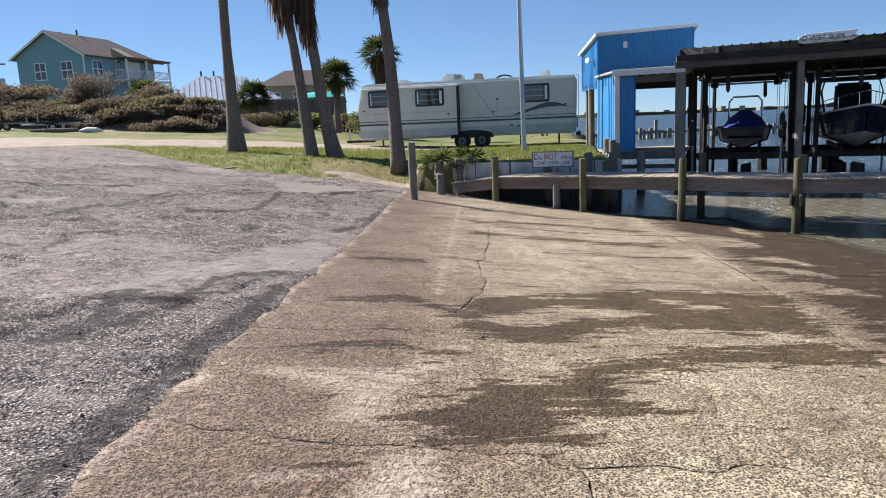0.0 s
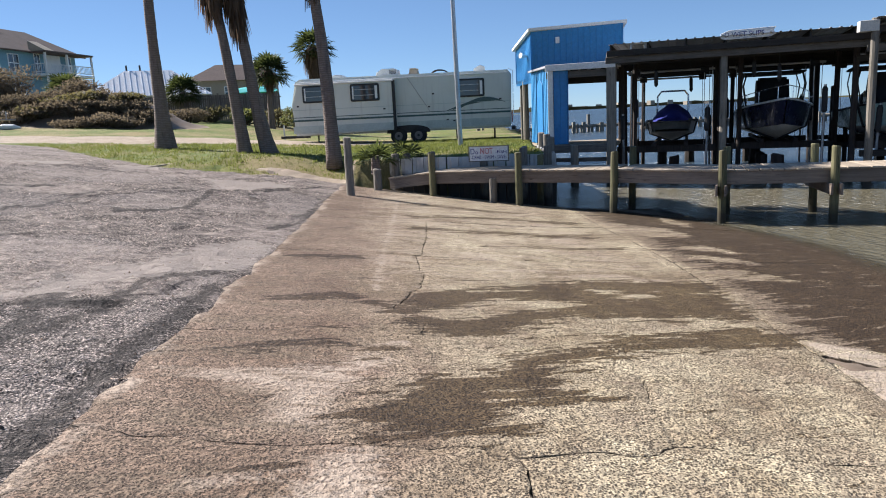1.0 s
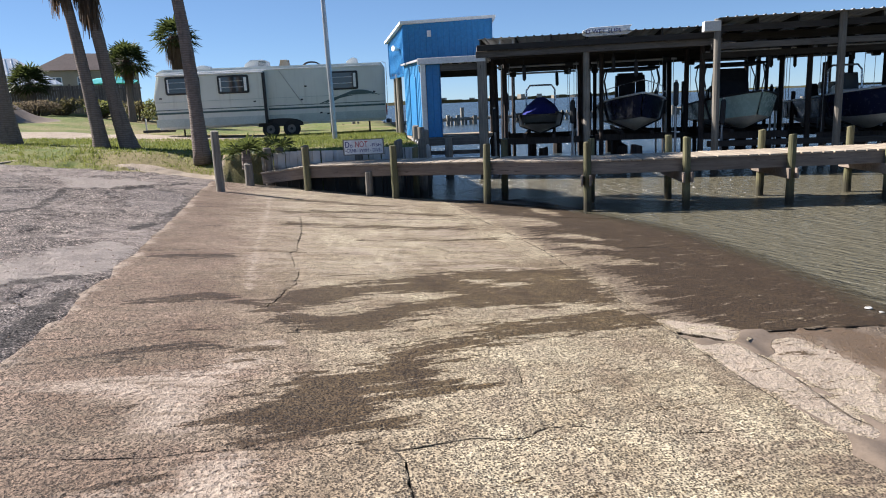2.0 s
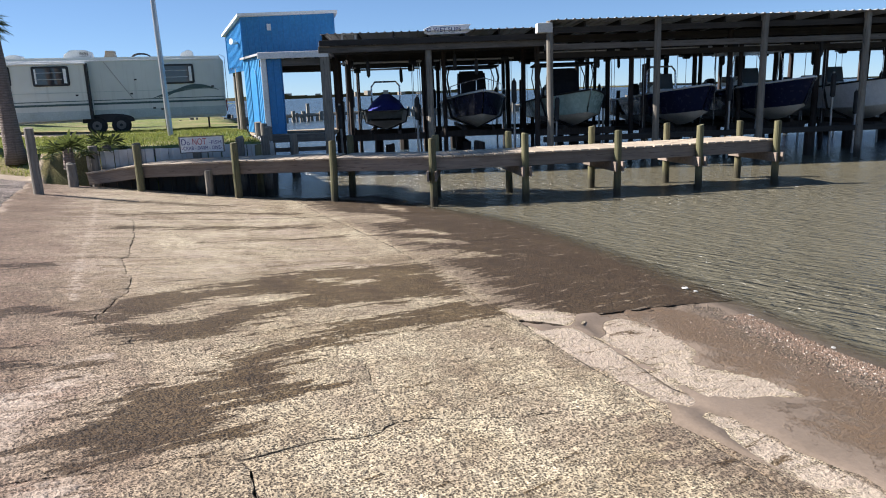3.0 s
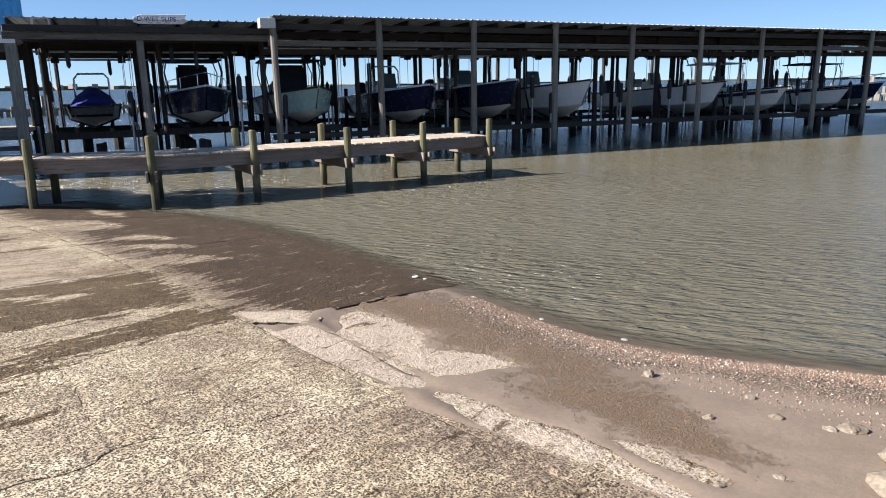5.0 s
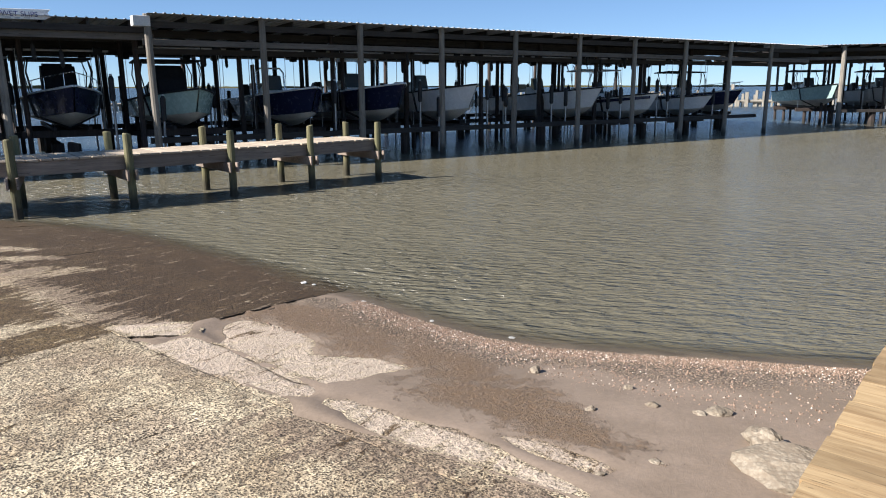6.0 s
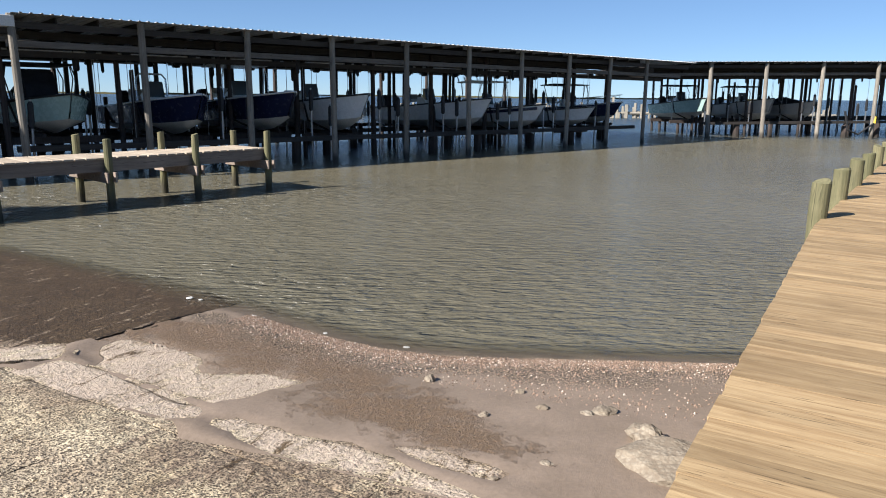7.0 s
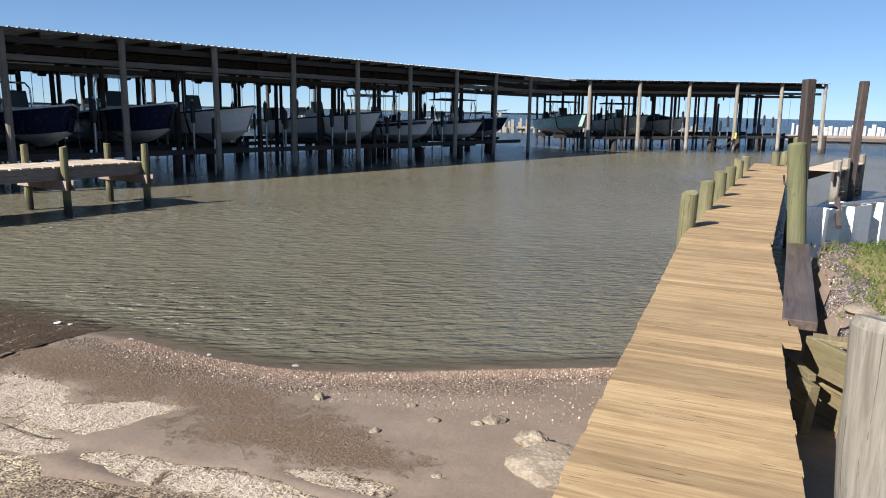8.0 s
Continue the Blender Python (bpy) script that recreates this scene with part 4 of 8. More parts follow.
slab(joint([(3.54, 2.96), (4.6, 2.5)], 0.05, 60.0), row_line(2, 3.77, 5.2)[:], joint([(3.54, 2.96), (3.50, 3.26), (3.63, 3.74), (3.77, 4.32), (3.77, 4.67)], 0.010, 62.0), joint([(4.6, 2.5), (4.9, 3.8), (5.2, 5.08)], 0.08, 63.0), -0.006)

# ---- piers ----
def round_post(name, x, y, z0, z1, r, mat, parent=None, label="", lean=(0, 0), sides=14, seed=0, turn=None):
    """A round post, slightly uneven, with a worn rim at its top."""
    bm = bmesh.new()
    rnd = random.Random(seed + int(x * 100) + int(y * 1000))
    n = 7
    pts, rad = [], []
    for i in range(n):
        t = i / (n - 1)
        pts.append((lean[0] * t + rnd.uniform(-1, 1) * r * 0.04, lean[1] * t + rnd.uniform(-1, 1) * r * 0.04, (z1 - z0) * t))
        rad.append(r * (1.04 - 0.08 * t + rnd.uniform(-0.02, 0.02)))
    pts.append((lean[0], lean[1], z1 - z0 + 0.012))
    rad.append(r * 0.86)
    rings = tube(bm, pts, rad, sides)
    for ring in rings:
        for v in ring:
            k = 1 + 0.035 * n2(math.atan2(v.co.y, v.co.x) * 1.3, v.co.z * 0.4, 2.0, seed)
            v.co.x, v.co.y = v.co.x * k, v.co.y * k
    ob = part(name, bm, mat, parent, label, smooth=False)
    ob.matrix_basis = pose(x, y, z0, 0, 0, rnd.uniform(0, 360) if turn is None else turn)
    return ob


def along(a, b):
    d = Vector((b[0] - a[0], b[1] - a[1], 0))
    return d.length, math.degrees(math.atan2(d.y, d.x)), d.normalized()


PIER_Z = 1.0
PIER = [(0.25, 17.2, 0.82), (1.3, 16.35, 0.97), (3.1, 15.2, 1.0), (4.85, 14.1, 1.0), (6.5, 12.75, 1.0), (8.3, 12.1, 1.0), (10.2, 11.5, 1.0), (12.05, 11.0, 1.0), (13.85, 10.5, 1.0)]
pier = thing("fishing_pier", Matrix(), "narrow weathered wooden pier on round posts bending over the water", "pier")
plank_mesh = None
plank_bm = new_box(-0.093, -0.62, -0.038, 0.093, 0.62, 0.0, 0.005)
rnd = random.Random(4)
for (ax, ay, az), (bx, by, bz) in zip(PIER, PIER[1:]):
    length, yaw, way = along((ax, ay), (bx, by))
    side = Vector((-way.y, way.x, 0))
    n = round(length / 0.203)
    for i in range(n):
        t = (i + 0.5) / n
        c = Vector((ax, ay, az)).lerp(Vector((bx, by, bz)), t) + side * 0.60
        m = pose(c.x, c.y, c.z + 0.01 + rnd.uniform(-0.003, 0.003), 0, -math.degrees(math.atan2(bz - az, length)), yaw + rnd.uniform(-0.7, 0.7))
        if plank_mesh is None:
            plank_mesh = part("plank", plank_bm, M["plank"], pier)
            plank_mesh.matrix_basis = m
        else:
            again(plank_mesh, "plank", m, pier)
    for off in (0.03, 0.60, 1.17):  # stringers, the front one a deep fascia
        bm = new_box(0, -0.022, -0.27 if off < 0.1 else -0.22, length + 0.02, 0.022, -0.03, 0.004)
        ob = part("stringer", bm, M["stringer"], pier)
        c = Vector((ax, ay, az)) + side * off
        ob.matrix_basis = pose(c.x, c.y, c.z, 0, -math.degrees(math.atan2(bz - az, length)), yaw)
for i, (x, y, z) in enumerate(PIER[1:]):
    a, b = PIER[i], PIER[min(i + 2, len(PIER) - 1)]
    _, yaw, way = along(a, b)
    side = Vector((-way.y, way.x, 0))
    for off, top in ((-0.075, 1.38), (1.30, 1.37)):
        px_, py_ = x + side.x * off, y + side.y * off
        foot = max(-0.6, ground_z(px_, py_) - 0.3) if i < 3 else -0.7
        if i < 1 and off > 0:
            continue
        if i == 1 and off > 0:
            top = 1.25
        round_post("post", px_, py_, foot, top + rnd.uniform(-0.02, 0.03), 0.078, M["post_green"], pier, "round greenish treated post", (rnd.uniform(-0.02, 0.02), rnd.uniform(-0.02, 0.02)))
    if i >= 3:  # cross beams bolted under the deck
        for k in (-0.10, 0.06):
            ob = part("cross_beam", new_box(-0.02, -0.25, -0.47, 0.02, 1.5, -0.27, 0.004), M["stringer"], pier)
            ob.matrix_basis = pose(x + way.x * k, y + way.y * k, z, 0, 0, yaw)
round_post("post", 2.55, 15.55, 0.1, 0.82, 0.085, M["post_grey"], pier, "short cut-off grey post")
round_post("post", -0.02, 17.05, 0.3, 1.05, 0.10, M["post_grey"], pier, "grey end post")
gate_post = tagged(round_post("marker_post", -0.62, 15.4, 0.5, 1.88, 0.085, M["post_grey"]), "upright grey round wooden post at the pier's foot", "post")

# ---- white bulkhead behind the pier ----
bulk = thing("bulkhead", Matrix(), "low bulkhead of greyish white upright boards along the grass", "bulkhead", kind="structure")
board_src = None
for (ax, ay), (bx, by), top in (((0.3, 18.05), (4.3, 16.85), 1.24), ((4.3, 16.85), (4.75, 20.9), 1.26)):
    length, yaw, way = along((ax, ay), (bx, by))
    n = round(length / 0.29)
    for i in range(n):
        c = Vector((ax, ay, 0)) + way * (i + 0.5) * length / n
        if board_src is None:
            bm = bmesh.new()
            prism(bm, [(-0.142, -0.02), (-0.06, -0.02), (-0.03, -0.05), (0.142, -0.05), (0.142, -0.02), (0.0, 0.0), (-0.142, 0.01)], -0.5, 1.24)
            board_src = part("board", bm, M["bulk"], bulk)
            ob = board_src
        else:
            ob = again(board_src, "board", Matrix(), bulk)
        ob.matrix_basis = pose(c.x, c.y, rnd.uniform(-0.02, 0.02), rnd.uniform(-1, 1), rnd.uniform(-0.8, 0.8), yaw)
    for z in (1.13, 0.55):
        ob = part("waler", new_box(0, 0.02, z - 0.07, length, 0.11, z + 0.07, 0.006), M["beam"], bulk)
        ob.matrix_basis = pose(ax, ay, 0, 0, 0, yaw)
for x, y, top in ((1.35, 17.62, 1.36), (2.6, 17.2, 1.38), (3.55, 16.95, 1.40), (4.1, 16.75, 1.42), (0.45, 17.85, 1.35), (4.55, 18.2, 1.55), (4.68, 19.2, 1.6), (4.72, 20.0, 1.62)):
    round_post("post", x, y, -0.4, top, 0.10, M["post_grey"], bulk)

# ---- sheds over the boat lifts: one frame of axes for all three ----
SD, SN = Vector((0.910, -0.4147, 0)), Vector((-0.4147, -0.910, 0))  # along the front, and out over the channel
BAY = 3.03
P0 = Vector((12.2, 16.57, 0))
SHED_YAW = math.degrees(math.atan2(SD.y, SD.x))


def roof_sheet(name, length, depth, z_front, z_back, parent, mat, over=0.35, pitch=0.23, label="", lead=0.05):
    """Ribbed metal sheet; local x along the front, y back from it."""
    bm = bmesh.new()
    prof = []
    x = -lead
    while x < length:
        prof += [(x, 0), (x + 0.165, 0), (x + 0.18, 0.026), (x + 0.215, 0.026)]
        x += pitch
    prof.append((length, 0))
    rows = []
    for y, z in ((-over, z_front - 0.02), (depth * 0.5, (z_front + z_back) / 2), (depth, z_back)):
        rows.append([bm.verts.new((px, y, z + pz)) for px, pz in prof])
    for a, b in zip(rows, rows[1:]):
        for i in range(len(prof) - 1):
            bm.faces.new((a[i], a[i + 1], b[i + 1], b[i]))
    ob = part(name, bm, mat, parent, label)
    sol = ob.modifiers.new("thick", "SOLIDIFY")
    sol.thickness, sol.offset = 0.004, 0
    return ob


def shed(origin, yaw, bays, depth, z_front, z_back, label, front_mat, dark_mat, square_first=False, front_r=0.095, fascia_drop=0.32, extra=0.3, first=0, open_front=False, lead=0.05, bay=BAY, tilt=0.0):
    """An open pole shed over boat lifts. origin: the first front post."""
    s = thing("boat_shed", Matrix.Translation(origin) @ pose(0, 0, 0, 0, tilt, yaw), label, "boat shed")
    L = bays * bay
    roof_sheet("roof", L + extra, depth, z_front, z_back, s, M["roof_metal"], label="ribbed galvanised metal roof", lead=lead)
    rr = random.Random(bays)
    fall = (z_back - z_front) / depth
    for i in range(int((L + lead) / 1.0) + 1):  # rafters
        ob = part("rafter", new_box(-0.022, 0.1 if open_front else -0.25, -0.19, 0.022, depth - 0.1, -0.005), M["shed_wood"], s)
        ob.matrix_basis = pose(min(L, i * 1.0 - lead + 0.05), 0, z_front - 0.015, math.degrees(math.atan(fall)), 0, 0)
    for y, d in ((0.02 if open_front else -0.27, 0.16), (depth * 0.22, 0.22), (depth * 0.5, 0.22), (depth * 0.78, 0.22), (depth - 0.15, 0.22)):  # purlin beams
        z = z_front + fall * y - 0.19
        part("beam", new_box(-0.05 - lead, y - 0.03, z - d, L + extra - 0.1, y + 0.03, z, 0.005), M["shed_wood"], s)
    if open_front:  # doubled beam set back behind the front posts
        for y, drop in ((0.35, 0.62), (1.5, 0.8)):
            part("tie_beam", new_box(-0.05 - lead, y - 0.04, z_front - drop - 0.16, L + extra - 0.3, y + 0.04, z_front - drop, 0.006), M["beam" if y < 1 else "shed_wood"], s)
    else:
        part("fascia_beam", new_box(-0.15, -0.17, z_front - 0.2 - fascia_drop, L + extra - 0.05, -0.12, z_front - 0.2 - fascia_drop + 0.18, 0.006), M["beam"], s)
    # posts: front row, then pairs further back carrying the lifts
    for i in range(first, bays + 1):
        for j, y in enumerate((0.0, depth * 0.22, depth * 0.5, depth * 0.80, depth - 0.15)):
            if i == 0 and square_first and j == 0:
                ob = part("corner_post", new_box(-0.13, -0.13, -0.8, 0.13, 0.13, z_front - 0.2, 0.015), M["post_grey"], s)
                continue
            if square_first and i == bays:
                continue
            jx, jy = rr.uniform(-0.06, 0.06), rr.uniform(-0.15, 0.15)
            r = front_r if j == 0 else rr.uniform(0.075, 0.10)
            # lighter wood on the sunlit front row, shade-darkened wood on the rows behind
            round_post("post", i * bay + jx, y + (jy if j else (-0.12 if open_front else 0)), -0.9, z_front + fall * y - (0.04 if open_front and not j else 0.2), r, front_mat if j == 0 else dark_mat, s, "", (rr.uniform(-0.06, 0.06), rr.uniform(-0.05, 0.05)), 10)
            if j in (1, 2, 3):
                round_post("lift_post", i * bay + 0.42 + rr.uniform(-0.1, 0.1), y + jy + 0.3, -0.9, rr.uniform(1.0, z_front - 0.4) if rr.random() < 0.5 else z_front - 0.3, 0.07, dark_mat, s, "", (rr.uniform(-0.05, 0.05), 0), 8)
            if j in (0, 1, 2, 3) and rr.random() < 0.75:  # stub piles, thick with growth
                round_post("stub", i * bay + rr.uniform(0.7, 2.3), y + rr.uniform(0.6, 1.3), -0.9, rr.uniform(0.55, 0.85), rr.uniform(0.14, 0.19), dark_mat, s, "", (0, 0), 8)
    for y in ((depth * 0.3,) if square_first else (0.45, depth * 0.5, depth - 0.6)):  # walkway and lift beams
        z = (0.98 if square_first else 0.88) + rr.uniform(-0.04, 0.04)
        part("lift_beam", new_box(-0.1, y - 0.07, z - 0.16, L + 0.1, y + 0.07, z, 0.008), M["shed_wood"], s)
    # guide posts with dark foam sleeves beside each berth
    for i in range(bays):
        for dx in (0.38, bay - 0.38):
            for y in (0.9, depth * 0.42, depth * 0.72):
                if rr.random() < 0.75:
                    x, lean = i * bay + dx + rr.uniform(-0.12, 0.12), rr.uniform(-0.08, 0.08)
                    top = rr.uniform(1.9, 2.7)
                    gp = part("guide_post", new_tube([(x, y, -0.5), (x + lean, y, top)], 0.035, 6), M["steel"], s)
                    part("sleeve", new_tube([(x + lean * 0.6, y, top - 0.75), (x + lean * 0.65, y, top - 0.7), (x + lean * 0.9, y, top - 0.12), (x + lean, y, top - 0.05)], [0.04, 0.075, 0.075, 0.04], 8), M["black"], gp)
        for q in range(2):  # fenders and coils hung from the rafters
            x, y, z = i * bay + rr.uniform(0.4, bay - 0.4), rr.uniform(0.5, depth * 0.6), z_front - 0.5 - rr.uniform(0.1, 0.4)
            part("hanging_rope", new_tube([(x, y, z_front - 0.25), (x + 0.03, y, z)], 0.012, 5), M["black"], s)
            part("fender", new_tube([(x + 0.03, y, z), (x + 0.03, y, z - 0.06), (x + 0.04, y, z - 0.42), (x + 0.04, y, z - 0.48)], [0.015, 0.055, 0.055, 0.015], 8), M["black"], s)
    # lift motors and hanging cables under the roof
    for i in range(bays):
        for y in (depth * 0.3, depth * 0.7):
            for dx in (0.5, bay - 0.5):
                z = z_front + fall * y - 0.62
                bm = bmesh.new()
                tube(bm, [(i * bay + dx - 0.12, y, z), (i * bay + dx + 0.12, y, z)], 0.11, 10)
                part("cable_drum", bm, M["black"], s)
                part("lift_cable", new_tube([(i * bay + dx, y, z), (i * bay + dx + 0.02, y + 0.02, 0.95)], 0.009, 5), M["steel"], s)
            part("drum_shaft", new_tube([(i * bay + 0.2, y, z_front + fall * y - 0.62), (i * bay + bay - 0.2, y, z_front + fall * y - 0.62)], 0.035, 6), M["steel"], s)
    return s


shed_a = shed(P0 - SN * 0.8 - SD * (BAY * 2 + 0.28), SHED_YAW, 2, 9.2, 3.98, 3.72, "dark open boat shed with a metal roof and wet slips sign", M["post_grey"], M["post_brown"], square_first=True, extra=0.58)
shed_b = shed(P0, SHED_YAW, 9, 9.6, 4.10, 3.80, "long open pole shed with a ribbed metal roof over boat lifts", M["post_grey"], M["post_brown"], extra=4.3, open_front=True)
C_YAW = -61.0
C0 = Vector((44.9, 2.6, 0))  # its first sunlit post
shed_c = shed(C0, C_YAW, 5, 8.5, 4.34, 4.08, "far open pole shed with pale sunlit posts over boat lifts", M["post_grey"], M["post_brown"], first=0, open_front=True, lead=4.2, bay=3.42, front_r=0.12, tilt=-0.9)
# boxed end of the long shed's front beam
end_cap = tagged(part("beam_end", new_box(-0.40, -0.25, 3.76, 0.02, 0.08, 4.02, 0.01), M["box_trim"]), "pale boxed beam end under the metal roof", "beam")
end_cap.matrix_basis = Matrix.Translation(P0) @ pose(0, 0, 0, 0, 0, SHED_YAW)

# ---- plank dock beside the ramp ----
DZ = 0.85
DA, DM, DB = Vector((0.9, 0.35, 0)), Vector((9.3, -0.80, 0)), Vector((24.6, -3.93, 0))  # its water-side edge, with a slight bend
dock = thing("plank_dock", Matrix(), "long dock of fresh yellow pine planks on round posts", "dock")
DW = 0.97
RUNS = [(DA, *along(DA, DM)), (DM, *along(DM, DB))]
dyaw = RUNS[0][2]
src = None
rnd = random.Random(11)
for start, length, yaw, way in RUNS:
    land = Vector((way.y, -way.x, 0))
    for i in range(int(length / 0.143)):
        s_ = (i + 0.5) * 0.143
        DW = 1.0 if start is DM else 0.895 if s_ < 4.7 else 0.965
        c = start + way * s_ + land * (DW / 2 + rnd.uniform(-0.006, 0.006))
        m = pose(c.x, c.y, DZ + rnd.uniform(-0.0012, 0.0012), 0, rnd.uniform(-0.25, 0.25), yaw + rnd.uniform(-0.1, 0.1))
        if start is DA and 4.28 < s_ < 4.74:
            ob = part("plank", new_box(-0.0708, -DW / 2 - 0.13, -0.038, 0.0708, DW / 2, 0), M["new_plank"], dock)
            ob.matrix_basis = m
            continue
        if i == 0 or (start is DA and 4.7 < s_ < 4.87):
            src = part("plank", new_box(-0.0708, -DW / 2, -0.038, 0.0708, DW / 2, 0.0), M["new_plank"], dock)
            src.matrix_basis = m
        else:
            again(src, "plank", m, dock)
for start, length, yaw, way in RUNS:
    land = Vector((way.y, -way.x, 0))
    for off in (0.03, 0.44, 0.83):
        ob = part("stringer", new_box(0, -0.02, -0.27, length, 0.02, -0.04, 0.004), M["new_wood"], dock)
        c = start + land * off
        ob.matrix_basis = pose(c.x, c.y, DZ, 0, 0, yaw)
dside = Vector((RUNS[1][3].y, -RUNS[1][3].x, 0))
for s_ in (0.6, 2.65, 4.75, 6.9, 9.2, 11.7):
    c = DM + RUNS[1][3] * s_ - dside * 0.05
    round_post("post", c.x, c.y, -0.9, DZ + 0.40 + rnd.uniform(-0.03, 0.03), 0.115, M["post_green"], dock, "round green-tinted treated post", sides=18)
    c = DM + RUNS[1][3] * s_ + dside * (DW - 0.2)
    round_post("post", c.x, c.y, -0.9, DZ - 0.06, 0.11, M["post_green"], dock)
for x, y in ((23.6, -4.35), (24.4, -4.75)):
    round_post("post", x, y, -0.9, 1.24, 0.12, M["post_green"], dock)
# dark kerb plank along the land side, with its raw end framing
kerb = thing("edge_plank", Matrix(), "thick dark brown plank lying beside the dock", "plank")
ob = part("plank", new_box(0, -0.115, 0, 3.5, 0.115, 0.07, 0.006), M["dark_plank"], kerb)
ob.matrix_basis = pose(5.58, -1.345, DZ - 0.06, 0, 0, -11.3)
frame_ = thing("step_frame", Matrix(), "rough pine framing of an unfinished step beside the dock", "framing")
for (x, y, z, lx, ly, lz, yaw, rx) in ((5.43, -1.36, 0.56, 0.95, 0.045, 0.235, 205, 0), (5.48, -1.44, 0.16, 0.80, 0.045, 0.38, 205, 0), (5.50, -1.42, 0.765, 0.14, 0.75, 0.038, 165, 0), (4.93, -1.33, 0.28, 0.16, 0.07, 0.33, 20, 6), (5.05, -1.36, 0.60, 0.34, 0.05, 0.05, 12, 0)):
    ob = part("board", new_box(0, 0, 0, lx, ly, lz, 0.004), M["old_pine"], frame_)
    ob.matrix_basis = pose(x, y, z, rx, 0, yaw)
near_post = tagged(round_post("mooring_post", 3.06, -1.125, 0.1, 1.54, 0.142, M["post_near"], lean=(0, 0.06), sides=24, turn=0), "thick split grey wooden mooring post beside the dock", "post")
big_post = tagged(round_post("mooring_post", 9.15, -2.19, -0.6, 1.98, 0.105, M["post_moss"], lean=(0.03, 0.26), sides=20, turn=0), "thick green-tinted mooring post at the dock's edge", "post")
for x, y, z1, w, lean in ((13.4, -2.99, 2.92, 0.085, (0.1, -0.05)), (13.9, -2.98, 1.95, 0.09, (0, 0))):
    bm = new_box(-w, -w, 0, w, w, z1 + 0.8, 0.02)
    ob = tagged(part("piling", bm, M["post_brown"] if z1 > 2.5 else M["post_green"]), "tall dark square timber piling" if z1 > 2.5 else "shorter green-stained timber piling", "piling")
    ob.matrix_basis = pose(x, y, -0.8, -1.5 if z1 > 2.5 else 0, 1.0, 20)
ob = tagged(part("piling", new_box(-0.10, -0.10, 0, 0.10, 0.10, 4.1, 0.02), M["post_brown"]), "tall leaning dark timber piling standing in the water", "piling")
ob.matrix_basis = pose(21.9, -5.98, -0.8, 1.0, 0.6, 12)

# ---- travel trailer on the grass ----
def trailer_materials():
    k = Mat("weathered cream trailer skin", 0.42, 0, 0.5)
    at = k.where(True)
    c = k.mix(k.ramp(k.noise(at, 0.8, 5), 0.42, 0.75, 0, 0.35), (0.63, 0.65, 0.60), (0.47, 0.48, 0.44))
    run = k.noise(k.where(True, (6, 6, 0.35)), 1.2, 4)
    c = k.mix(k.ramp(run, 0.55, 0.75, 0, 0.35), c, (0.33, 0.32, 0.29))
    k.set("Base Color", c)
    return k.m


M["rv"] = trailer_materials()
M["rv_low"] = paint("grey green trailer skirt", (0.44, 0.50, 0.47), 0.5, 0, 0.4)
M["rv_stripe"] = paint("dark green trailer stripe", (0.055, 0.10, 0.10), 0.45, 0, 0.3)
M["rim"] = paint("dirty steel rim", (0.16, 0.15, 0.14), 0.5, 0.4, 0.5)
M["rubber"] = paint("tyre rubber", (0.020, 0.019, 0.018), 0.8)


def rounded_rect(w, h, r, n=5):
    pts = []
    for cx, cy, a0 in ((w - r, h - r, 0), (r, h - r, 90), (r, r, 180), (w - r, r, 270)):
        for i in range(n + 1):
            a = radians(a0 + 90 * i / n)
            pts.append((cx + r * math.cos(a), cy + r * math.sin(a)))
    return pts


def plate(bm, outline, y0, y1):
    """A flat plate: outline in x and z, between two y."""
    a = [bm.verts.new((x, y0, z)) for x, z in outline]
    b = [bm.verts.new((x, y1, z)) for x, z in outline]
    n = len(a)
    for i in range(n):
        bm.faces.new((a[i], a[(i + 1) % n], b[(i + 1) % n], b[i]))
    bm.faces.new(a[::-1])
    bm.faces.new(b)


def bevelled(outline, y0, y1, bev, seg=2):
    bm = bmesh.new()
    plate(bm, outline, y0, y1)
    bmesh.ops.recalc_face_normals(bm, faces=bm.faces)
    rim = [e for e in bm.edges if len(e.link_faces) == 2 and any(len(f.verts) > 4 for f in e.link_faces)]
    bmesh.ops.bevel(bm, geom=rim, offset=bev, segments=seg, affect="EDGES")
    return bm


rv = thing("travel_trailer", pose(-3.61, 32.8, 1.06, 0, 0.0, -11.1), "old cream travel trailer with green stripes parked on grass", "trailer")
RL, RW, RB, RT = 9.75, 2.45, 0.53, 3.05
body = part("body", bevelled([(0.30, RB), (RL - 0.05, RB), (RL, RB + 0.1), (RL + 0.05, RT - 0.25), (RL - 0.1, RT - 0.04), (0.35, RT), (0.12, RT - 0.12), (-0.12, 1.9), (0.02, RB + 0.35)], 0.0, RW, 0.09), M["rv"], rv)
part("roof_edge", new_box(0.35, -0.03, RT - 0.18, RL - 0.1, 0.0, RT - 0.13, 0.006), M["trim_white"], body)
slide = part("slide_out", bevelled([(0.12, RB + 0.02), (4.6, RB + 0.12), (4.6, RT - 0.28), (0.3, RT - 0.28), (0.02, 1.85)], -0.34, 0.2, 0.03), M["rv"], rv)
part("seam", new_box(4.58, -0.365, RB + 0.1, 4.66, -0.02, RT - 0.25, 0.004), M["black"], rv)
part("slide_awning", new_box(0.2, -0.40, RT - 0.30, 4.65, -0.02, RT - 0.22, 0.02), M["trim_white"], rv)
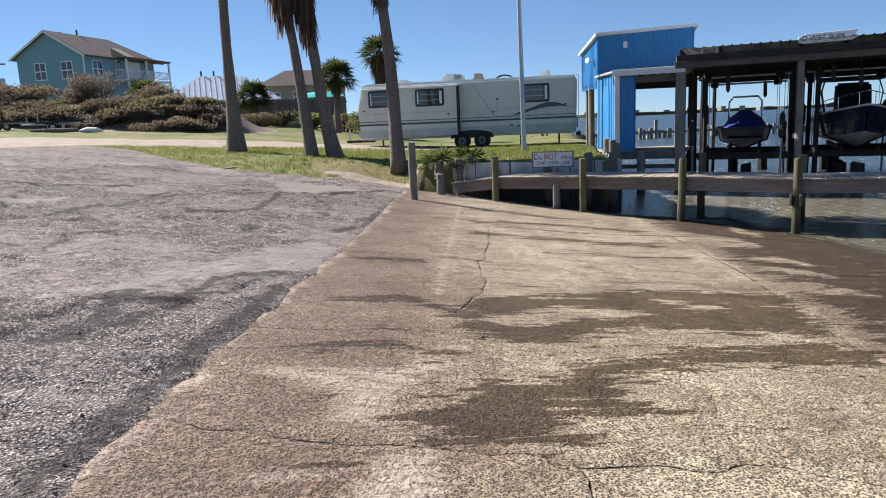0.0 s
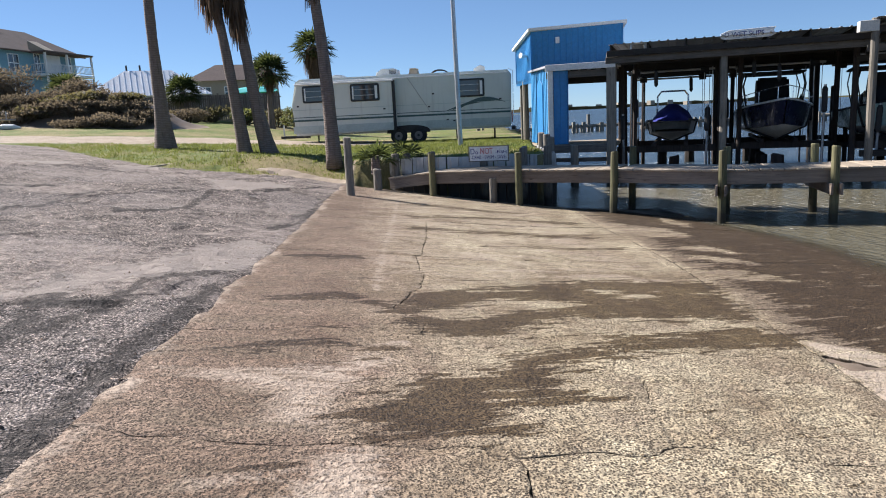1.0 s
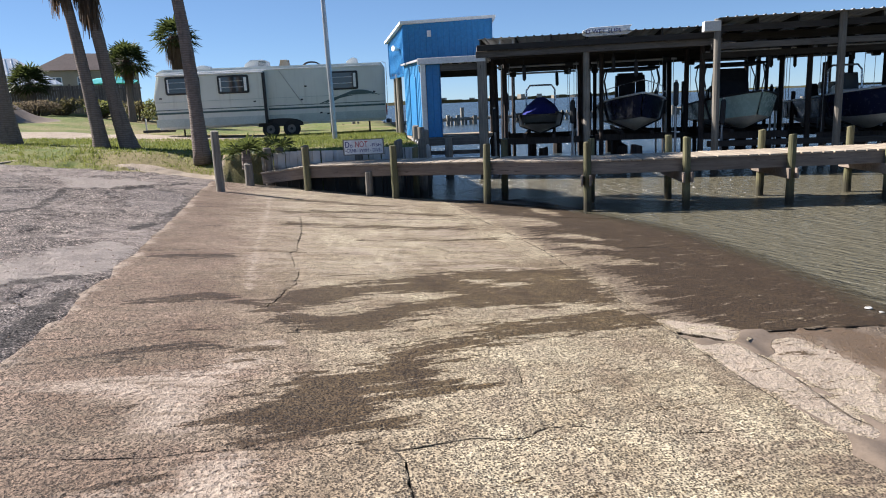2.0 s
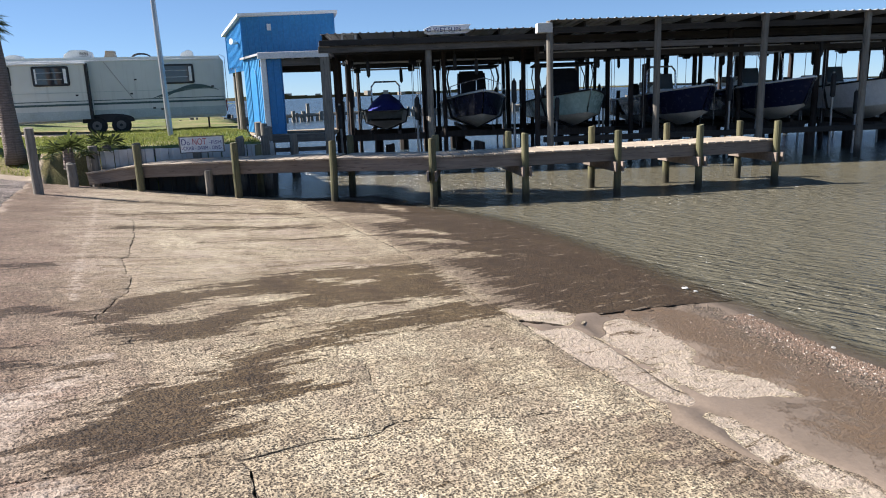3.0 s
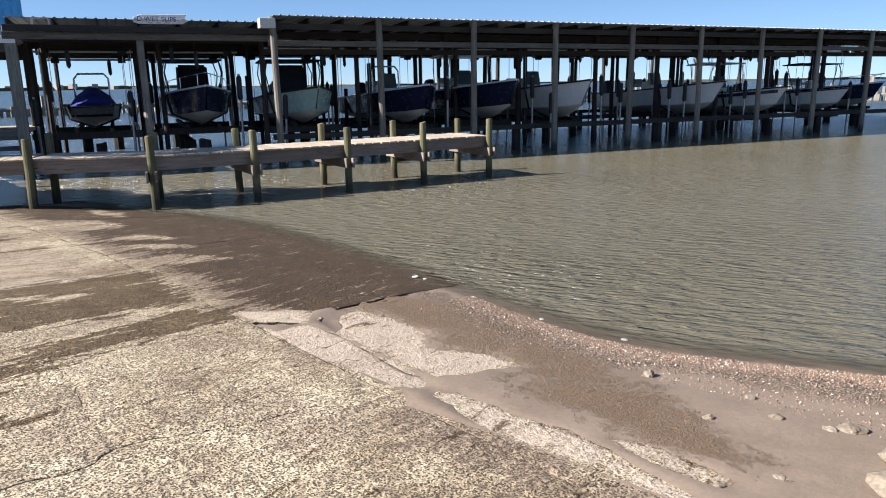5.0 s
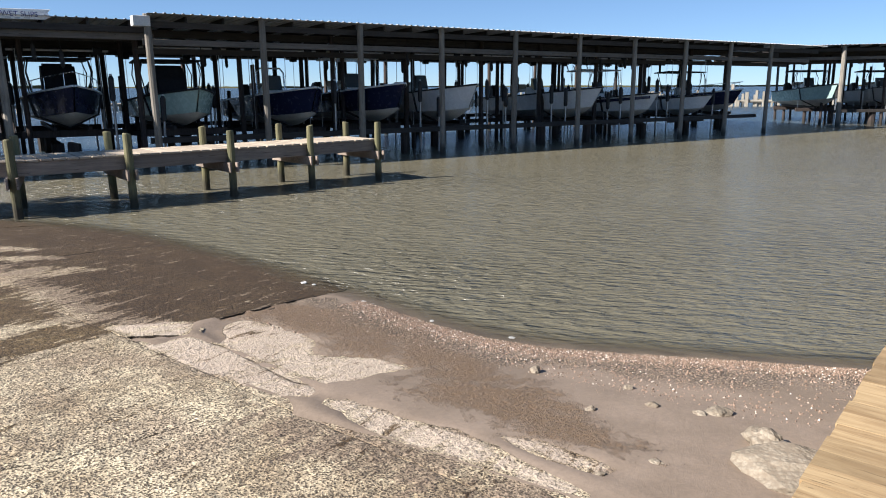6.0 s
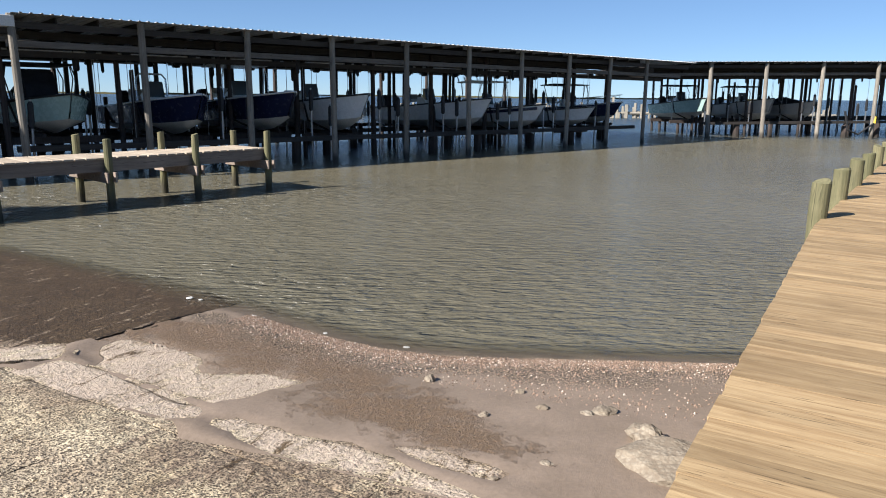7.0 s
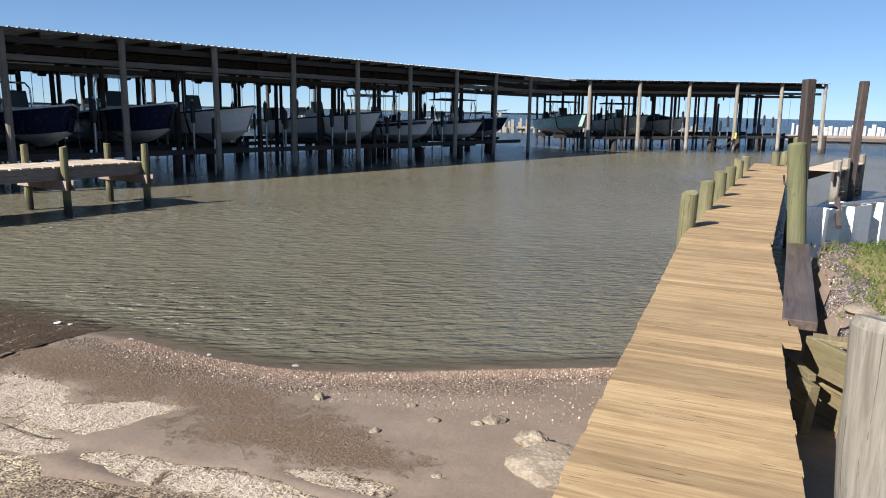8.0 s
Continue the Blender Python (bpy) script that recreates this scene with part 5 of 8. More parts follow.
for x0, x1, y in ((0.02, 4.58, -0.352), (4.7, RL - 0.02, -0.006)):
    part("stripe", new_box(x0, y - 0.006, 1.18, x1, y, 1.26), M["rv_stripe"], rv)
    part("stripe", new_box(x0, y - 0.006, 1.34, x1, y, 1.37), M["rv_stripe"], rv)
    part("skirt_panel", new_box(x0, y - 0.008, RB + 0.12, x1, y, RB + 0.45), M["rv_low"], rv)
    part("trim_line", new_box(x0, y - 0.012, 1.68, x1, y, 1.70), M["rv_low"], rv)
for k in range(3):  # swept swoosh near the rear
    bm = bmesh.new()
    lo, hi = [], []
    for i in range(13):
        t = i / 12
        x, z = 6.9 + 2.2 * t + 0.22 * k, 1.36 + (0.36 + 0.06 * k) * math.sin(t * math.pi * (0.62 + 0.1 * k))
        w = 0.05 * math.sin(math.pi * min(1, t * 1.02)) + 0.006
        lo.append((x, z - w)), hi.append((x, z + w))
    plate(bm, lo + hi[::-1], -0.014 - 0.004 * k, -0.006)
    part("swoosh", bm, M["rv_stripe"], rv)
for x0, x1, z0, z1, y in ((0.55, 1.98, 1.98, 2.72, -0.35), (2.72, 4.02, 1.95, 2.70, -0.35), (7.35, 8.62, 1.92, 2.70, -0.005)):
    win = part("window", bevelled([(x0 + px_, z0 + pz_) for px_, pz_ in rounded_rect(x1 - x0, z1 - z0, 0.08)], y - 0.035, y, 0.008, 1), M["black"], rv, "dark framed trailer window")
    bm = bmesh.new()
    plate(bm, [(x0 + 0.07 + px_, z0 + 0.07 + pz_) for px_, pz_ in rounded_rect(x1 - x0 - 0.14, z1 - z0 - 0.14, 0.05)], y - 0.042, y - 0.036)
    part("pane", bm, M["dark_glass"], win)
    for q in (0.33, 0.66):
        part("blind_slat", new_box(x0 + 0.1, y - 0.047, z0 + (z1 - z0) * q, x1 - 0.25, y - 0.043, z0 + (z1 - z0) * q + 0.025), M["steel"], win)
    part("curtain", new_box(x1 - 0.2, y - 0.048, z0 + 0.1, x1 - 0.09, y - 0.043, z1 - 0.1), M["trim_white"], win, "pale curtain edge")
    part("curtain", new_box(x0 + 0.09, y - 0.048, z0 + 0.1, x0 + 0.15, y - 0.043, z1 - 0.1), M["trim_white"], win, "pale curtain edge")
for x in (4.72, 5.62):  # tandem wheels in dark arches
    bm = bmesh.new()
    tube(bm, [(x, -0.04, 0.36), (x, -0.02, 0.36), (x, 0.2, 0.36)], [0.33, 0.36, 0.36], 24)
    wh = part("wheel", bm, M["rubber"], rv)
    bm = bmesh.new()
    tube(bm, [(x, -0.06, 0.36), (x, 0.0, 0.36)], 0.18, 16)
    part("rim", bm, M["rim"], wh)
    bm = bmesh.new()
    tube(bm, [(x, -0.08, 0.36), (x, -0.05, 0.36)], 0.06, 10)
    part("hub", bm, M["black"], wh)
# flat black plate giving the shade of an arch recess, none being cut
bm = bmesh.new()
arch = [(5.17 + 0.98 * math.cos(a), RB - 0.05 + 0.34 * math.sin(a) ** 0.6) for a in [math.pi * (1 - i / 12) for i in range(13)]]
plate(bm, arch, -0.018, -0.004)
part("wheel_arch", bm, M["black"], rv)
for x0, x1, y0, y1, h, mat, lab in ((3.7, 4.75, 0.6, 1.4, 0.30, "trim_white", "white roof air conditioner"), (5.15, 5.62, 0.9, 1.4, 0.25, "tan", "beige roof vent"), (8.1, 8.65, 0.8, 1.4, 0.25, "trim_white", "white roof vent"), (1.5, 2.2, 0.7, 1.4, 0.16, "trim_white", "white roof hatch")):
    bm = bevelled([(x0, RT - 0.03), (x1, RT - 0.03), (x1 - 0.05, RT + h * 0.8), (x1 - 0.2, RT + h), (x0 + 0.3, RT + h), (x0 + 0.05, RT + h * 0.45)], y0, y1, 0.03)
    ac = part("roof_unit", bm, M[mat], rv, lab)
    if h > 0.28:
        for q in range(4):
            part("louvre", new_box(x1 - 0.42, y0 - 0.01, RT + 0.06 + 0.05 * q, x1 - 0.1, y0, RT + 0.08 + 0.05 * q), M["black"], ac)
bm = bmesh.new()
for i in range(6):
    tube(bm, [(6.55 + 0.36 * math.cos(a), 1.2 + 0.05 * i, RT + 0.16 * math.sin(a)) for a in [math.pi * q / 8 for q in range(9)]], 0.03, 5)
part("roof_cover", bm, M["black"], rv, "dark domed roof cover")
part("roof_ladder", new_tube([(RL + 0.1, 1.8, 0.9), (RL + 0.12, 1.8, RT), (RL - 0.1, 1.8, RT + 0.1)], 0.015, 6), M["alu"], rv)
hitch = part("hitch", new_box(-1.1, 1.15, 0.42, 0.3, 1.3, 0.54, 0.01), M["black"], rv, "rusty steel hitch frame")
part("jack", new_tube([(-0.95, 1.22, 0.0), (-0.95, 1.22, 1.05)], 0.04, 8), M["steel"], hitch)
part("jack_foot", new_box(-1.08, 1.1, -0.02, -0.82, 1.34, 0.02, 0.005), M["black"], hitch)
for x in (0.9, 7.3, 9.0):
    part("prop", new_tube([(x, 0.5, 0), (x, 0.5, RB + 0.05)], 0.04, 6), M["black"], rv)
for x, z in ((4.15, 1.55), (6.3, 2.1), (6.1, 1.55), (6.9, 0.95), (7.2, 0.9), (0.25, 1.82), (9.25, 1.75)):
    part("fitting", new_box(x, -0.365 if x < 4.5 else -0.02, z, x + 0.1, -0.35 if x < 4.5 else -0.005, z + 0.06, 0.004), M["black"], rv)
part("awning_arm", new_tube([(5.25, -0.03, 2.85), (6.2, -0.03, 1.35)], 0.012, 5), M["steel"], rv)
part("rear_lamp", new_box(RL + 0.02, 0.1, 0.75, RL + 0.07, 0.25, 1.2, 0.01), paint("red lamp lens", (0.30, 0.02, 0.015), 0.3), rv)
part("bumper", new_box(RL, 0.1, 0.42, RL + 0.16, RW - 0.1, 0.56, 0.01), M["black"], rv)

# ---- flagpole-like mast in the grass ----
mast = tagged(part("light_mast", new_tube([(0, 0, 0), (-0.05, 0, 3.5), (-0.14, 0, 9.0)], [0.085, 0.075, 0.05], 12), M["steel"]), "tall thin grey metal mast standing in the grass", "mast")
mast.matrix_basis = pose(2.83, 23.8, 1.15)

# ---- sign on the bulkhead ----
sign = thing("warning_sign", pose(2.19, 16.64, 1.16, 0, 0, -18) @ Matrix.Scale(0.87, 4), "white board sign with red and dark blue lettering", "sign")
part("panel", new_box(-0.01, 0, 0, 1.06, 0.03, 0.38, 0.004), M["trim_white"], sign)
for x0, z0, x1, z1 in ((-0.03, -0.02, 1.08, 0.0), (-0.03, 0.38, 1.08, 0.40), (-0.03, 0.0, 0.0, 0.38), (1.05, 0.0, 1.08, 0.38)):
    part("sign_frame", new_box(x0, -0.012, z0, x1, 0.035, z1), M["post_grey"], sign)
M["sign_blue"], M["sign_red"] = paint("dark blue lettering", (0.02, 0.02, 0.16), 0.6), paint("red lettering", (0.42, 0.02, 0.03), 0.6)


def lettering(text, size, m, mat, parent, width=None, thick=0.002):
    cu = bpy.data.curves.new("words", "FONT")
    cu.body, cu.size, cu.extrude = text, size, thick
    tmp = bpy.data.objects.new("words", cu)
    scene.collection.objects.link(tmp)
    dg = bpy.context.evaluated_depsgraph_get()
    me = bpy.data.meshes.new_from_object(tmp.evaluated_get(dg))
    bpy.data.objects.remove(tmp)
    bpy.data.curves.remove(cu)
    me.materials.clear()
    me.materials.append(mat)
    if width:
        xs = [v.co.x for v in me.vertices]
        k = width / (max(xs) - min(xs))
        x0 = min(xs)
        for v in me.vertices:
            v.co.x = (v.co.x - x0) * k
    ob = new("lettering", me)
    ob.parent = parent
    ob.matrix_basis = m
    return ob


lettering("D", 0.22, pose(0.03, -0.004, 0.185, 90), M["sign_blue"], sign, 0.11)
lettering("o", 0.16, pose(0.16, -0.004, 0.185, 90), M["sign_blue"], sign, 0.07)
lettering("NOT", 0.23, pose(0.30, -0.004, 0.185, 90), M["sign_red"], sign, 0.34)
lettering("-FISH", 0.12, pose(0.71, -0.004, 0.195, 90), M["sign_blue"], sign, 0.30)
lettering("-CRAB - SWIM - DIVE-", 0.13, pose(0.03, -0.004, 0.055, 90), M["sign_blue"], sign, 0.98)

# ---- blue elevated building and its lower lean-to ----
blue = thing("blue_building", Matrix(), "bright blue metal-clad building raised on posts with white trim", "building")


def clad_wall(name, a, b, z0, z1a, z1b, mat, parent, pitch=0.20, flip=1, thick=0.06, label=""):
    """A wall of ribbed metal between two plan points; its top may slope."""
    length, yaw, way = along(a, b)
    bm = bmesh.new()
    prof, x = [], 0.0
    while x < length:
        prof += [(x, 0.0), (min(length, x + pitch * 0.78), 0.0), (min(length, x + pitch * 0.84), -0.018 * flip), (min(length, x + pitch * 0.94), -0.018 * flip)]
        x += pitch
    prof.append((length, 0.0))
    lo = [bm.verts.new((px_, py_, z0)) for px_, py_ in prof]
    hi = [bm.verts.new((px_, py_, z1a + (z1b - z1a) * px_ / length)) for px_, py_ in prof]
    for i in range(len(prof) - 1):
        bm.faces.new((lo[i], lo[i + 1], hi[i + 1], hi[i]))
    box(bm, 0, 0.002 * flip, z0, length, thick * flip, min(z1a, z1b) - 0.02)
    ob = part(name, bm, mat, parent, label)
    ob.matrix_basis = pose(a[0], a[1], 0, 0, 0, yaw)
    return ob


BX = Vector((5.47, 24.4, 0))
BF = BX + SD * 3.05
BBk = Vector((5.50, 27.3, 0))
clad_wall("front_wall", BX, BF, 3.34, 4.92, 4.95, M["blue"], blue)
clad_wall("side_wall", BBk, BX, 3.20, 4.52, 4.92, M["blue"], blue)
clad_wall("side_wall", BF, BF + Vector((0.6, 2.9, 0)), 3.32, 4.95, 4.52, M["blue"], blue)
clad_wall("back_wall", BBk, BF + Vector((0.6, 2.9, 0)), 3.32, 4.5, 4.52, M["blue"], blue, flip=-1)
bm = bmesh.new()
q = [BX + Vector((-0.12, -0.1, 5.00)), BF + Vector((0.1, -0.08, 5.03)), BF + Vector((0.7, 3.0, 4.60)), BBk + Vector((-0.12, 0.1, 4.60))]
lo = [bm.verts.new(v - Vector((0, 0, 0.09))) for v in q]
hi = [bm.verts.new(v) for v in q]
for i in range(4):
    bm.faces.new((lo[i], lo[(i + 1) % 4], hi[(i + 1) % 4], hi[i]))
bm.faces.new(lo[::-1]), bm.faces.new(hi)
part("roof", bm, M["trim_white"], blue, "thin white roof edge")
bm = bmesh.new()
fl = [BX, BF, BF + Vector((0.6, 2.9, 0)), BBk]
prism(bm, [(v.x, v.y) for v in fl], 3.28, 3.38)
part("floor_frame", bm, M["beam"], blue)
for p in (BX + Vector((0.15, 0.3, 0)), BX + Vector((0.1, 1.6, 0)), BBk + Vector((0.2, -0.2, 0)), BF + Vector((0.4, 2.6, 0))):
    round_post("post", p.x, p.y, -0.6, 3.3, 0.11, M["post_grey"], blue, sides=10)
vent = part("wall_lamp", bevelled([(0, 0), (0.12, 0), (0.12, 0.2), (0, 0.2)], -0.1, 0, 0.01, 1), M["trim_white"], blue, "small white wall lamp")
vent.matrix_basis = Matrix.Translation(BX + SD * 0.85 + SN * 0.01 + Vector((0, 0, 4.45))) @ pose(0, 0, 0, 0, 0, SHED_YAW)
flood = part("flood_lamp", new_tube([(0, 0, 0), (-0.22, -0.12, 0.03)], [0.05, 0.1], 10), M["trim_white"], blue, "round floodlight on the side wall")
flood.matrix_basis = pose(5.45, 25.2, 4.15)

annex = thing("blue_leanto", Matrix(), "blue metal lean-to with white trim joined to the boat shed", "lean-to")
AC = Vector((5.1, 20.64, 0))
AB = Vector((5.12, 23.0, 0))
AE = P0 - SN * 0.8 - SD * BAY * 2 + Vector((-0.15, 0.05, 0))
side_ = clad_wall("side_wall", AB, AC, 1.25, 3.44, 3.46, M["blue_pale"], annex)
door_ = part("side_door", bevelled([(px_, pz_) for px_, pz_ in rounded_rect(0.72, 1.85, 0.3)], -0.035, -0.02, 0.004, 1), M["blue"], annex, "dark blue round-topped door panel")
door_.matrix_basis = Matrix.Translation((5.11, 22.0, 1.30)) @ pose(0, 0, 0, 0, 0, -90)
ob = part("corner_trim", new_box(0, -0.05, 1.22, 0.15, 0.03, 3.46, 0.005), M["trim_white"], annex)
ob.matrix_basis = Matrix.Translation(AC) @ pose(0, 0, 0, 0, 0, SHED_YAW)
clad_wall("front_panel", AC + SD * 0.16, AC + SD * 0.58, 1.25, 3.38, 3.38, M["blue"], annex)
length, yaw, _ = along(AC, AE)
for z0, z1, y, mat in ((3.36, 3.54, -0.09, "trim_white"), (3.15, 3.34, 0.05, "beam"), (1.0, 1.22, 0.0, "beam"), (0.72, 0.84, 0.1, "beam")):
    ob = part("fascia" if mat == "trim_white" else "beam", new_box(-0.06, y - 0.04, z0, length, y + 0.03, z1, 0.006), M[mat], annex)
    ob.matrix_basis = Matrix.Translation(AC) @ pose(0, 0, 0, 0, 0, yaw)
bm = bmesh.new()
prism(bm, [(AC.x - 0.1, AC.y - 0.08), (AE.x, AE.y - 0.05), (AE.x + 1.2, AE.y + 2.8), (AB.x - 0.1, AB.y)], 3.46, 3.52)
part("roof", bm, M["roof_metal"], annex)
for q in range(6):  # ceiling joists, in the framing wood darkened for shade
    c = AC.lerp(AE, 0.2 + q * 0.15)
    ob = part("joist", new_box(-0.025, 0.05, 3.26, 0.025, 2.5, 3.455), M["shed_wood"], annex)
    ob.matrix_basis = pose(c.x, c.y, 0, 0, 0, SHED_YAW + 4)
# dark back beam added to hide the blue wall behind
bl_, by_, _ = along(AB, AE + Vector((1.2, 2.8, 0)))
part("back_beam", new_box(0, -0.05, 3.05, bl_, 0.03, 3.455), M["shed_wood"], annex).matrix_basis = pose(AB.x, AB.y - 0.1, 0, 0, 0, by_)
bm = bmesh.new()
prism(bm, [(AC.x, AC.y), (AE.x, AE.y), (AE.x + 1.2, AE.y + 2.8), (AB.x, AB.y)], 1.14, 1.23)
part("floor_deck", bm, M["plank"], annex)
for p in (AC + Vector((0.12, 0.1, 0)), AB + Vector((0.2, 0, 0)), AC + SD * 0.75, ):
    round_post("post", p.x, p.y, -0.7, 3.4 if p != AC + SD * 0.75 else 1.2, 0.12, M["post_grey"], annex, sides=10)

# ---- signs on the first shed ----
ws = thing("slip_sign", Matrix.Translation(P0 - SN * 0.55 - SD * BAY * 1.15 + Vector((0, 0, 3.86))) @ pose(0, 0, 0, -4, 0, SHED_YAW), "worn white board sign reading wet slips", "sign")
part("board", bevelled([(0.0, 0.04), (0.12, 0), (1.2, 0.01), (1.34, 0.08), (1.27, 0.17), (1.34, 0.26), (0.2, 0.24), (0.0, 0.16)], -0.03, 0, 0.006, 1), M["trim_white"], ws)
lettering("D WET SLIPS", 0.17, pose(0.10, -0.034, 0.07, 90), M["sign_blue"], ws, 0.95)
for i in range(3):
    part("faded_line", new_box(0.35 + 0.2 * i, -0.034, 0.025, 0.47 + 0.2 * i, -0.031, 0.045), M["steel"], ws)
fr = thing("picture_frame", Matrix.Translation(P0 - SN * 0.6 - SD * BAY * 1.95 + Vector((0.1, 0, 3.72))) @ pose(0, 0, 0, 0, 0, SHED_YAW), "small white wooden frame nailed to the shed", "frame")
for a in ((0, 0, 0.05, 0.26), (0.37, 0, 0.42, 0.26), (0.05, 0, 0.37, 0.05), (0.05, 0.21, 0.37, 0.26)):
    part("bar", new_box(a[0], -0.03, a[1], a[2], 0, a[3]), M["trim_white"], fr)

# ---- boats on their lifts ----
def hull_rows(L, B, D, bow=0.32, n=22, blunt=0.0):
    """Half-section points from stern to bow: keel, chine and sheer."""
    rows = []
    for i in range(n):
        s = i / (n - 1)
        t = max(0.0, (s - 0.42) / 0.58)
        b = B / 2 * (0.96 + 0.04 * min(1, s * 4)) * (1 - t ** 2.3 * (0.985 - blunt))
        zs = D * (1.0 + bow * s * s)
        k = max(0.0, (s - 0.62) / 0.38)
        zk = D * 0.50 * k ** 2.2
        bc = B / 2 * 0.86 * (1 - t ** 2.0 * (0.99 - blunt))
        zc = min(zs - 0.04, zk + D * 0.36 * (1 - t ** 3) + D * 0.16 * t * (1 - k) + 0.012)
        x = s * L
        rows.append(((x - 0.085 * L * k * k, 0, zk), (x - 0.080 * L * k * k, bc, zc), (x, b, zs)))
    return rows


def skin(bm, strips):
    rows = [[bm.verts.new(p) for p in r] for r in strips]
    for a, b in zip(rows, rows[1:]):
        for i in range(len(a) - 1):
            bm.faces.new((a[i], b[i], b[i + 1], a[i + 1]))
    return rows


def mirror(p):
    return (p[0], -p[1], p[2])


def outboard(parent, x, z, size=1.0, mat="black"):
    m = part("outboard_motor", bevelled([(-0.05, 0.1), (0.16, 0.05), (0.20, -0.75), (0.05, -0.8), (-0.02, -0.7)], -0.07, 0.07, 0.02), M[mat], parent, "outboard motor")
    m.matrix_basis = pose(x, 0, z, 0, 180, 0) @ pose(0, 0, 0, 0, 180, 180) @ Matrix.Scale(size, 4)
    bm = bevelled([(-0.12, 0.08), (0.36, 0.08), (0.42, 0.34), (0.34, 0.58), (0.02, 0.62), (-0.14, 0.42)], -0.17, 0.17, 0.06)
    part("cowl", bm, M[mat], m)
    part("gearcase", new_tube([(-0.12, 0, -0.74), (0.02, 0, -0.76), (0.32, 0, -0.76), (0.4, 0, -0.76)], [0.02, 0.065, 0.06, 0.02], 8), M[mat], m)
    part("plate", new_box(-0.05, -0.12, -0.53, 0.42, 0.12, -0.51), M[mat], m)
    bm = bmesh.new()
    for a in (0, 120, 240):
        q = pose(0.40, 0, -0.76, a, 0, 0)
        box(bm, -0.02, -0.04, 0.03, 0.02, 0.05, 0.19, q @ pose(0, 0, 0, 0, 0, 35))
    part("propeller", bm, M["steel"], m)
    return m


def boat(name, m, L, B, D, side, bottom="bottom", label="", top="none", cover="", console=True, rail=False, motor=1, screen=True, stripe=None, blunt=0.0, shroud=False, arch=False):
    """A small open boat. Local x runs to the bow, z = 0 is the keel."""
    b = thing(name, m, label, "boat", "boats on lifts")
    rows = hull_rows(L, B, D, 0.32 if not blunt else 0.12, 22, blunt)
    bm = bmesh.new()
    for f in (lambda p: p, mirror):
        skin(bm, [[f(k), f(c)] for k, c, s in rows])
    k, c, s = rows[0]
    vs = [bm.verts.new(p) for p in (k, c, mirror(c))]
    bm.faces.new(vs)
    bmesh.ops.remove_doubles(bm, verts=bm.verts, dist=0.002)
    bmesh.ops.recalc_face_normals(bm, faces=bm.faces)
    part("hull_bottom", bm, M[bottom], b, smooth=True)
    bm = bmesh.new()
    for f in (lambda p: p, mirror):
        skin(bm, [[f((c[0], c[1] + 0.012, c[2] - 0.01)), f(((c[0] + s[0]) / 2, (c[1] * 0.45 + s[1] * 0.55), (c[2] + s[2]) / 2)), f(s)] for k, c, s in rows])
    vs = [bm.verts.new(p) for p in (rows[0][1], rows[0][2], mirror(rows[0][2]), mirror(rows[0][1]))]
    bm.faces.new(vs)
    bmesh.ops.remove_doubles(bm, verts=bm.verts, dist=0.002)
    bmesh.ops.recalc_face_normals(bm, faces=bm.faces)
    part("hull_side", bm, M[side], b, smooth=True)
    if stripe:
        bm = bmesh.new()
        for f in (lambda p: p, mirror):
            skin(bm, [[f((s[0], s[1] + 0.004, s[2] - 0.22)), f((s[0], s[1] + 0.006, s[2] - 0.10))] for k, c, s in rows[:-1]])
        part("stripe", bm, M[stripe], b)
    bm = bmesh.new()
    skin(bm, [[mirror((s[0] - 0.02, s[1], s[2])), mirror((s[0] - 0.02, s[1] * 0.86, s[2] + 0.015)), mirror((s[0] - 0.02, s[1] * 0.82, s[2] - (0.26 if i < 15 else 0.05))), (s[0] - 0.02, s[1] * 0.82, s[2] - (0.26 if i < 15 else 0.05)), (s[0] - 0.02, s[1] * 0.86, s[2] + 0.015), (s[0] - 0.02, s[1], s[2])] for i, (k, c, s) in enumerate(rows)])
    part("deck", bm, M["white"], b)
    bm = bmesh.new()
    for f in (lambda p: p, mirror):
        tube(bm, [f((s[0], s[1] + 0.01, s[2] - 0.02)) for k, c, s in rows], 0.028, 6)
    part("rub_rail", bm, M["black"] if side != "navy" else M["white"], b)
    cx, cz = L * 0.40, D * 0.80
    if console:
        co = part("console", bevelled([(cx - 0.32, cz), (cx + 0.48, cz), (cx + 0.36, cz + 0.42), (cx + 0.10, cz + 0.60), (cx - 0.26, cz + 0.56)], -0.32, 0.32, 0.05), M["white"], b)
        if screen:
            bm = bmesh.new()
            plate(bm, [(cx + 0.12, cz + 0.58), (cx + 0.33, cz + 0.44), (cx + 0.20, cz + 0.92), (cx + 0.10, cz + 0.94)], -0.28, 0.28)
            part("windscreen", bm, M["smoke_glass"], co)
        part("wheel", new_tube([(cx - 0.38, 0.19 * math.cos(a), cz + 0.52 + 0.19 * math.sin(a)) for a in [2 * math.pi * q / 12 for q in range(13)]], 0.014, 5), M["black"], co)
        st = part("leaning_post", bevelled([(cx - 1.05, cz + 0.38), (cx - 0.70, cz + 0.38), (cx - 0.70, cz + 0.50), (cx - 1.05, cz + 0.52)], -0.42, 0.42, 0.03), M["white"], b)
        part("backrest", new_box(cx - 1.12, -0.41, cz + 0.48, cx - 1.02, 0.41, cz + 0.72, 0.03), M["tan"], st)
        for y in (-0.4, 0.4):
            part("seat_frame", new_tube([(cx - 1.0, y, D * 0.72), (cx - 1.0, y, cz + 0.4), (cx - 0.75, y, cz + 0.4), (cx - 0.75, y, D * 0.72)], 0.022, 6), M["alu"], st)
